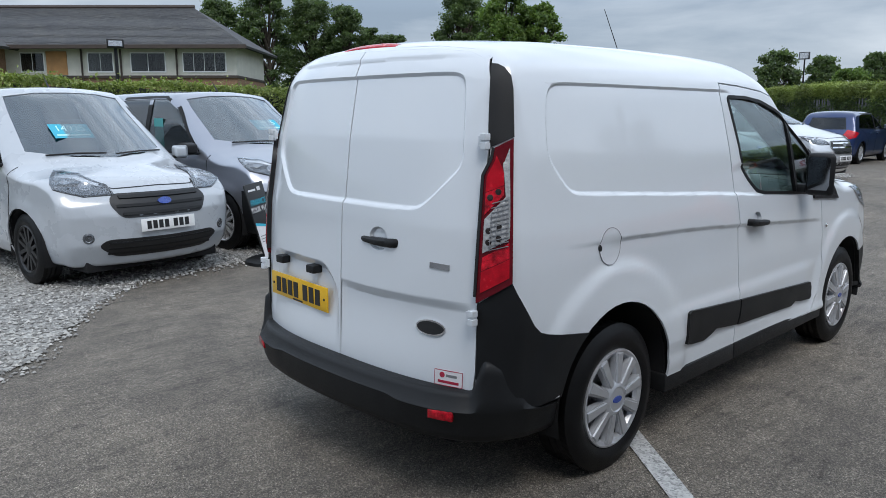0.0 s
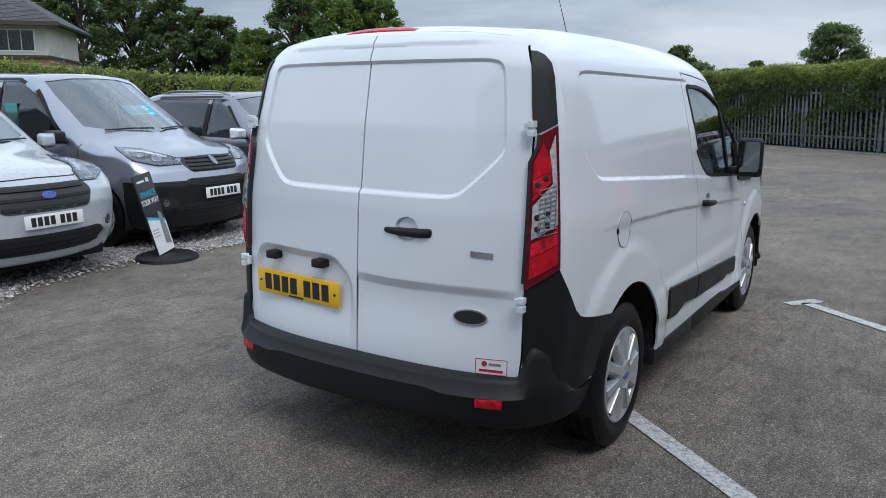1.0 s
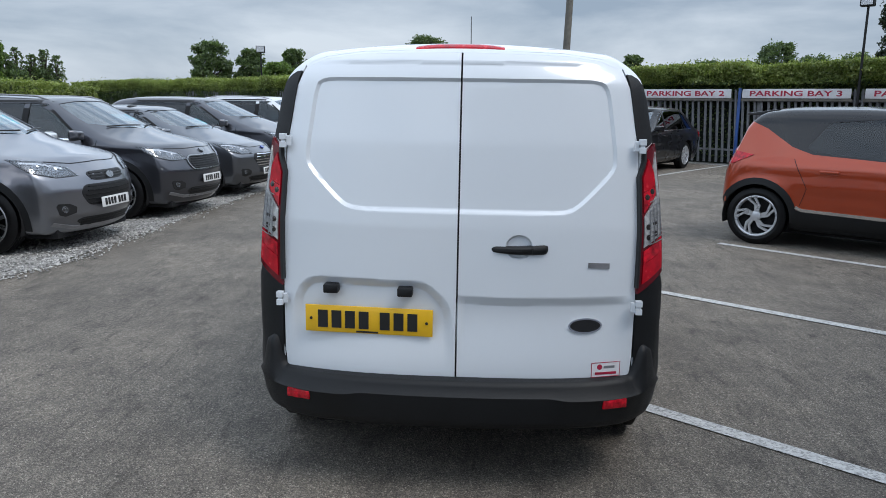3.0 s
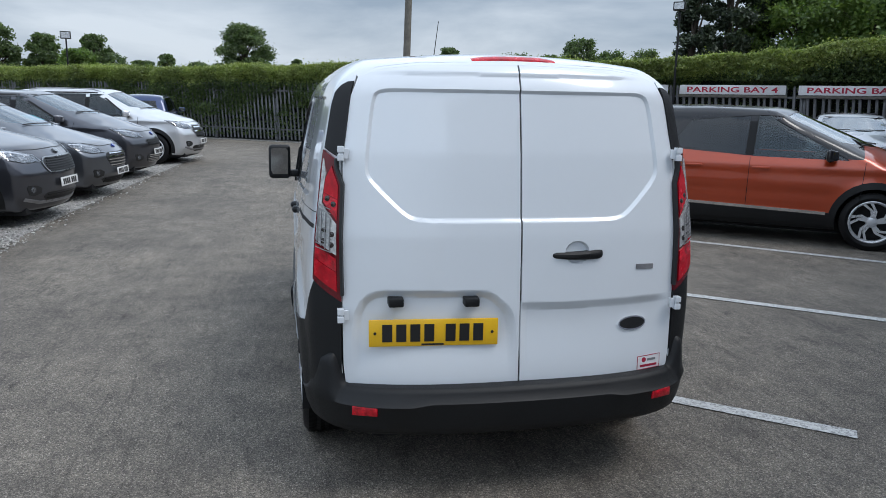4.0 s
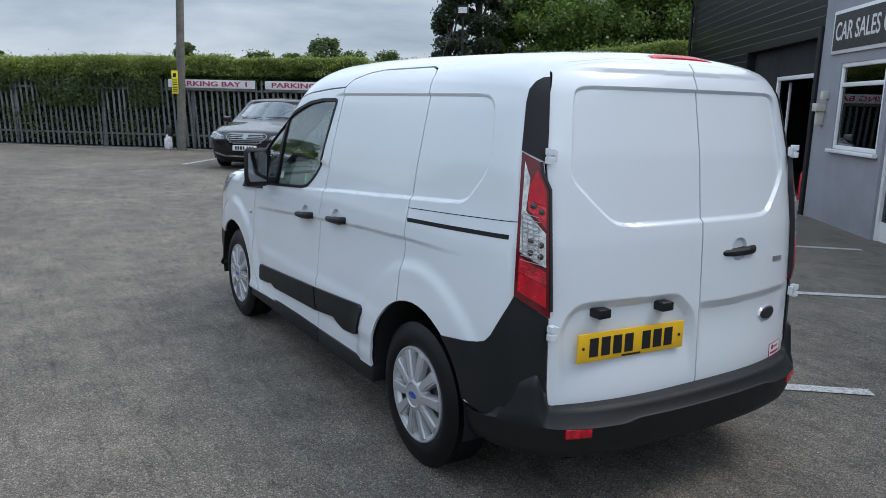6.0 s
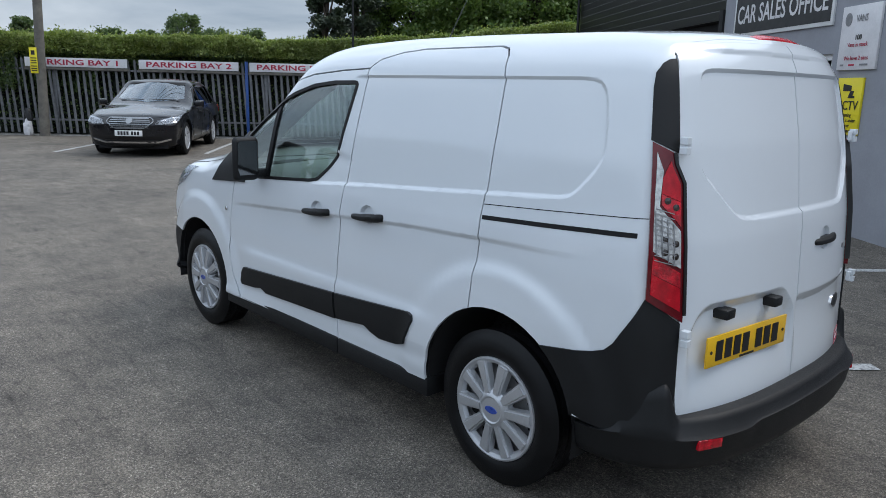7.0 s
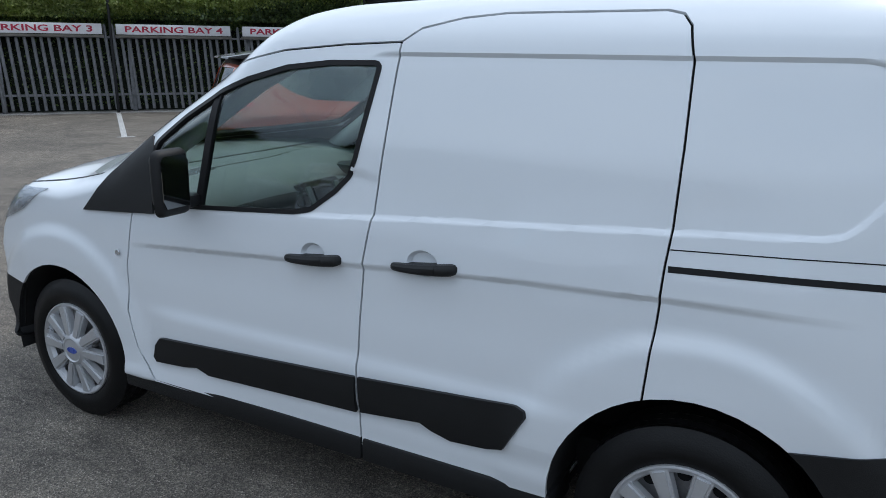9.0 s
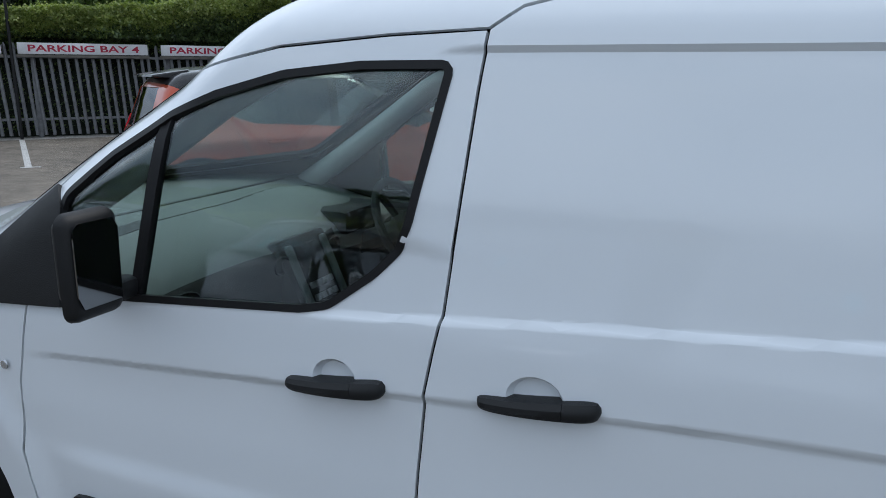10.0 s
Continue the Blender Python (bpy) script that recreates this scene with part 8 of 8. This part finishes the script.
def office():
    o = thing("office", "grey painted car sales office", "building", FRAME, "", "structure")
    holes = [(6.45, 7.80, 1.09, 2.30), (5.55, 6.30, 0.0, 2.10)]
    bm = bmesh.new()
    for a, b, c, d in hole_rects(-6.0, 8.55, 0, 4.2, holes):
        box(bm, a, b, FY - 0.25, FY, c, d)
    part("wall", bm, M_OFFICE, o, "grey painted rough wall", 0)
    bm = bmesh.new()
    box(bm, 8.40, 8.55, -12.0, FY - 0.25, 0, 4.2), box(bm, -6, -5.85, -12, FY - 0.25, 0, 4.2), box(bm, -6, 8.55, -12.15, -12, 0, 4.2)
    part("side_wall", bm, M_OFFICE, o, "", 0)
    bm = bmesh.new()
    box(bm, -6.1, 8.6, -12.2, FY + 0.15, 4.2, 4.38)
    part("roof", bm, M_SLATE, o, "dark roof edge", 0)
    bm = bmesh.new()
    box(bm, 5.55, 5.62, FY - 0.12, FY - 0.04, 0, 2.10), box(bm, 6.23, 6.30, FY - 0.12, FY - 0.04, 0, 2.10), box(bm, 5.62, 6.23, FY - 0.12, FY - 0.04, 2.03, 2.10), box(bm, 5.62, 6.23, FY - 0.12, FY - 0.04, 1.88, 1.94)
    part("door_frame", bm, M_UPVC, o, "white door frame", 0)
    bm = bmesh.new()
    box(bm, 5.62, 6.23, FY - 0.09, FY - 0.08, 0.05, 1.88)
    part("door_glass", bm, M_GLASSD, o, "dark glazed door")
    bm = bmesh.new()
    box(bm, 5.62, 6.23, FY - 0.10, FY - 0.07, 0.0, 0.25)
    part("door_rail", bm, M_UPVC, o)
    bm = bmesh.new()
    box(bm, 8.20, 8.30, FY, FY + 0.10, 1.42, 1.62, 0.01), box(bm, 8.16, 8.34, FY, FY + 0.14, 1.62, 1.74, 0.01), box(bm, 8.10, 8.20, FY, FY + 0.09, 1.80, 1.92, 0.01)
    bmesh.ops.recalc_face_normals(bm, faces=bm.faces[:])
    part("wall_box", bm, M_CREAM, o, "cream bell and switch boxes on the wall")


office()
upvc_window(None, 6.45, 7.80, 1.09, 2.30, FY, 2.00, "window_2")


def wall_sign(name, label, n0, n1, z0, z1, board, border=None):
    s = thing(name, label, "sign", FRAME)
    bm = bmesh.new()
    box(bm, n0, n1, FY + 0.002, FY + 0.03, z0, z1, 0.003)
    bmesh.ops.recalc_face_normals(bm, faces=bm.faces[:])
    b = part("board", bm, border or board, s)
    if border:
        bm = bmesh.new()
        box(bm, n0 + 0.05, n1 - 0.05, FY + 0.03, FY + 0.034, z0 + 0.05, z1 - 0.05)
        part("field", bm, board, b, "", 0)
    return b


def wall_words(b, body, size, material, n, z, wide=1.0, y=0.036, bold=0.0):
    lettering("sign_words", body, size, material, b, Matrix.Translation((n, FY + y, z)) @ pose(0, 0, 0, 0, 0, 180), wide, bold=bold)


b = wall_sign("office_sign", "black office sign with white letters and frame", 5.60, 8.16, 2.44, 3.05, M_BLACK, M_UPVC)
wall_words(b, "CAR SALES OFFICE", 0.36, M_SIGNW, 6.88, 2.74, 0.78, 0.036, 0.012)
b = wall_sign("notice_board", "white notice board on the office wall", 4.70, 5.40, 1.90, 2.62, M_SIGNW)
wall_words(b, "100", 0.085, M_BLACK, 5.05, 2.26)
wall_words(b, "Vans in stock", 0.068, M_SIGNR, 5.05, 2.18)
wall_words(b, "We have 2 sites", 0.068, M_SIGNR, 5.05, 2.03)
bm = bmesh.new()
prism(bm, oval(5.27, 2.47, 0.06, 0.075, 20), FY + 0.030, FY + 0.036)
part("notice_dot", bm, M_STEEL, b, "", 0)
wall_words(b, "VANS", 0.11, M_STEEL, 5.02, 2.47, 0.75)
for n, w, mt in ((5.30, 0.06, M_STEEL), (5.12, 0.10, M_SIGNR), (4.90, 0.14, M_STEEL)):
    bm = bmesh.new()
    box(bm, n - w / 2, n + w / 2, FY + 0.030, FY + 0.035, 1.945, 1.965)
    part("notice_bar", bm, mt, b, "", 0)
b = wall_sign("camera_notice", "yellow camera warning notice on the office wall", 4.86, 5.32, 1.16, 1.81, M_YSIGN)
wall_words(b, "CCTV", 0.15, M_BLACK, 5.09, 1.49)
for i, t in enumerate(("Warning", "this site is under", "24 hour", "surveillance")):
    wall_words(b, t, 0.062, M_BLACK, 5.09, 1.385 - 0.06 * i, 0.9)
bm = bmesh.new()
for q in ([(5.20, 1.66), (5.20, 1.74), (5.05, 1.72), (5.05, 1.66)], [(5.10, 1.58), (5.02, 1.58), (5.0, 1.66), (5.06, 1.66)], [(4.98, 1.58), (5.04, 1.58), (5.04, 1.605), (4.98, 1.605)]):
    prism(bm, q, FY + 0.030, FY + 0.035)
part("camera_mark", bm, M_BLACK, b, "", 0)


def brick_office():
    """The long brick and slate block behind the hedge."""
    o = thing("office_block", "long brick office block with slate roof beyond the hedge", "building", pose(17.9, 34.8, 0, 0, 0, 136.5), "", "structure")
    # local x runs along the front to its far end, y points away from the yard's side towards the back
    L0, D, e = 26.0, 6.4, 5.25
    bm = bmesh.new()
    box(bm, 0, L0, -D, 0, 0, 3.58)
    part("wall", bm, M_BRICKW, o, "orange brown brick wall", 0)
    bm = bmesh.new()
    box(bm, 0, L0, -D + 0.1, 0.02, 3.66, e)
    part("upper_wall", bm, M_CREAM, o, "cream panelled upper storey", 0)
    bm = bmesh.new()
    box(bm, -0.05, L0, -D, 0.12, 3.54, 3.68)
    part("string_course", bm, M_BROWN, o, "", 0)
    for a, b, n in ((0.55, 2.9, 4), (3.8, 5.7, 2), (6.6, 8.0, 2), (10.3, 11.6, 2)):
        w = bmesh.new()
        box(w, a, b, 0.02, 0.07, 3.84, 4.90)
        fr = part("window", w, M_UPVC, o, "white framed first floor window", 0)
        for k in range(n):
            pw = (b - a - 0.08) / n
            g = bmesh.new()
            box(g, a + 0.06 + k * pw, a + 0.02 + (k + 1) * pw, 0.07, 0.085, 3.91, 4.84)
            part("pane", g, M_GLASSD, fr, "", 0)
    for a in (3.2, 6.2, 8.3):
        d = bmesh.new()
        tube(d, [(a, 0.1, 3.0), (a, 0.1, 5.2)], 0.05, 6)
        part("downpipe", d, M_BROWN, o)
    bm = bmesh.new()
    box(bm, 9.1, 10.2, 0.03, 0.08, 3.72, 4.95)
    part("boarded_window", bm, M_PLY, o, "orange boarded window", 0)
    bm = bmesh.new()
    vs = [bm.verts.new(p) for p in ((-0.7, 0.8, e - 0.05), (L0, 0.8, e - 0.05), (L0, -D / 2, e + 2.4), (3.2, -D / 2, e + 2.4), (-0.7, -D - 0.8, e - 0.05), (L0, -D - 0.8, e - 0.05))]
    bm.faces.new((vs[0], vs[1], vs[2], vs[3])), bm.faces.new((vs[0], vs[3], vs[4])), bm.faces.new((vs[4], vs[3], vs[2], vs[5]))
    bmesh.ops.recalc_face_normals(bm, faces=bm.faces[:])
    thicken(bm, 0.0, 0.12)
    part("roof", bm, M_SLATE, o, "dark slate hipped roof", 0)
    rows, rnd = 34, random.Random(4)
    verts, faces = [], []
    for k in range(rows):
        t0, t1 = k / rows, (k + 1.12) / rows
        xa = -0.7 + 3.9 * t0
        while xa < L0 - 0.4:
            w = rnd.uniform(0.26, 0.38)
            lift = rnd.uniform(0.012, 0.022)
            b0 = len(verts)
            for t, x in ((t0, xa), (t0, xa + w - 0.015), (t1, xa + w - 0.015), (t1, xa)):
                verts.append((max(x, -0.7 + 3.9 * t), 0.8 - (D / 2 + 0.8) * t, e - 0.05 + 2.45 * t + lift + (0.012 if t == t0 else 0)))
            faces.append((b0, b0 + 1, b0 + 2, b0 + 3))
            xa += w
    sl = raw("slates", verts, faces, M_SLATES, o)
    sl["kind"] = "stuff"
    bm = bmesh.new()
    box(bm, -0.75, L0, 0.72, 0.92, e - 0.22, e - 0.02)
    part("fascia", bm, M_BROWN, o, "dark brown fascia and gutter", 0)
    bm = bmesh.new()
    tube(bm, [(3.1, -D / 2, e + 2.43), (L0, -D / 2, e + 2.43)], 0.12, 8)
    part("ridge", bm, M_BROWN, o)
    # wing that comes forward
    bm = bmesh.new()
    box(bm, 12.4, 20.5, 0.02, 3.2, 0, 5.15)
    part("wing_wall", bm, M_BRICKW, o, "brick wing wall", 0)
    bm = bmesh.new()
    box(bm, 12.9, 13.5, 3.2, 3.26, 3.9, 5.0)
    part("wing_window", bm, M_UPVC, o, "", 0)
    bm = bmesh.new()
    vs = [bm.verts.new(p) for p in ((11.6, 3.9, 5.1), (21.3, 3.9, 5.1), (16.4, 3.9, 8.0), (11.6, -4, 5.1), (21.3, -4, 5.1), (16.4, -4, 8.0))]
    bm.faces.new((vs[0], vs[2], vs[5], vs[3])), bm.faces.new((vs[1], vs[4], vs[5], vs[2]))
    bmesh.ops.recalc_face_normals(bm, faces=bm.faces[:])
    thicken(bm, 0.0, 0.15)
    part("wing_roof", bm, M_SLATE, o, "slate gabled wing roof", 0)
    bm = bmesh.new()
    prism(bm, [(12.4, 5.1), (20.5, 5.1), (16.4, 7.6)], 3.0, 3.2)
    part("gable", bm, M_BRICKW, o, "", 0)


M_SLATES = leaf_mat("slates", (0.04, 0.04, 0.043), (0.052, 0.051, 0.054), (0.068, 0.066, 0.067), 0.0)
brick_office()
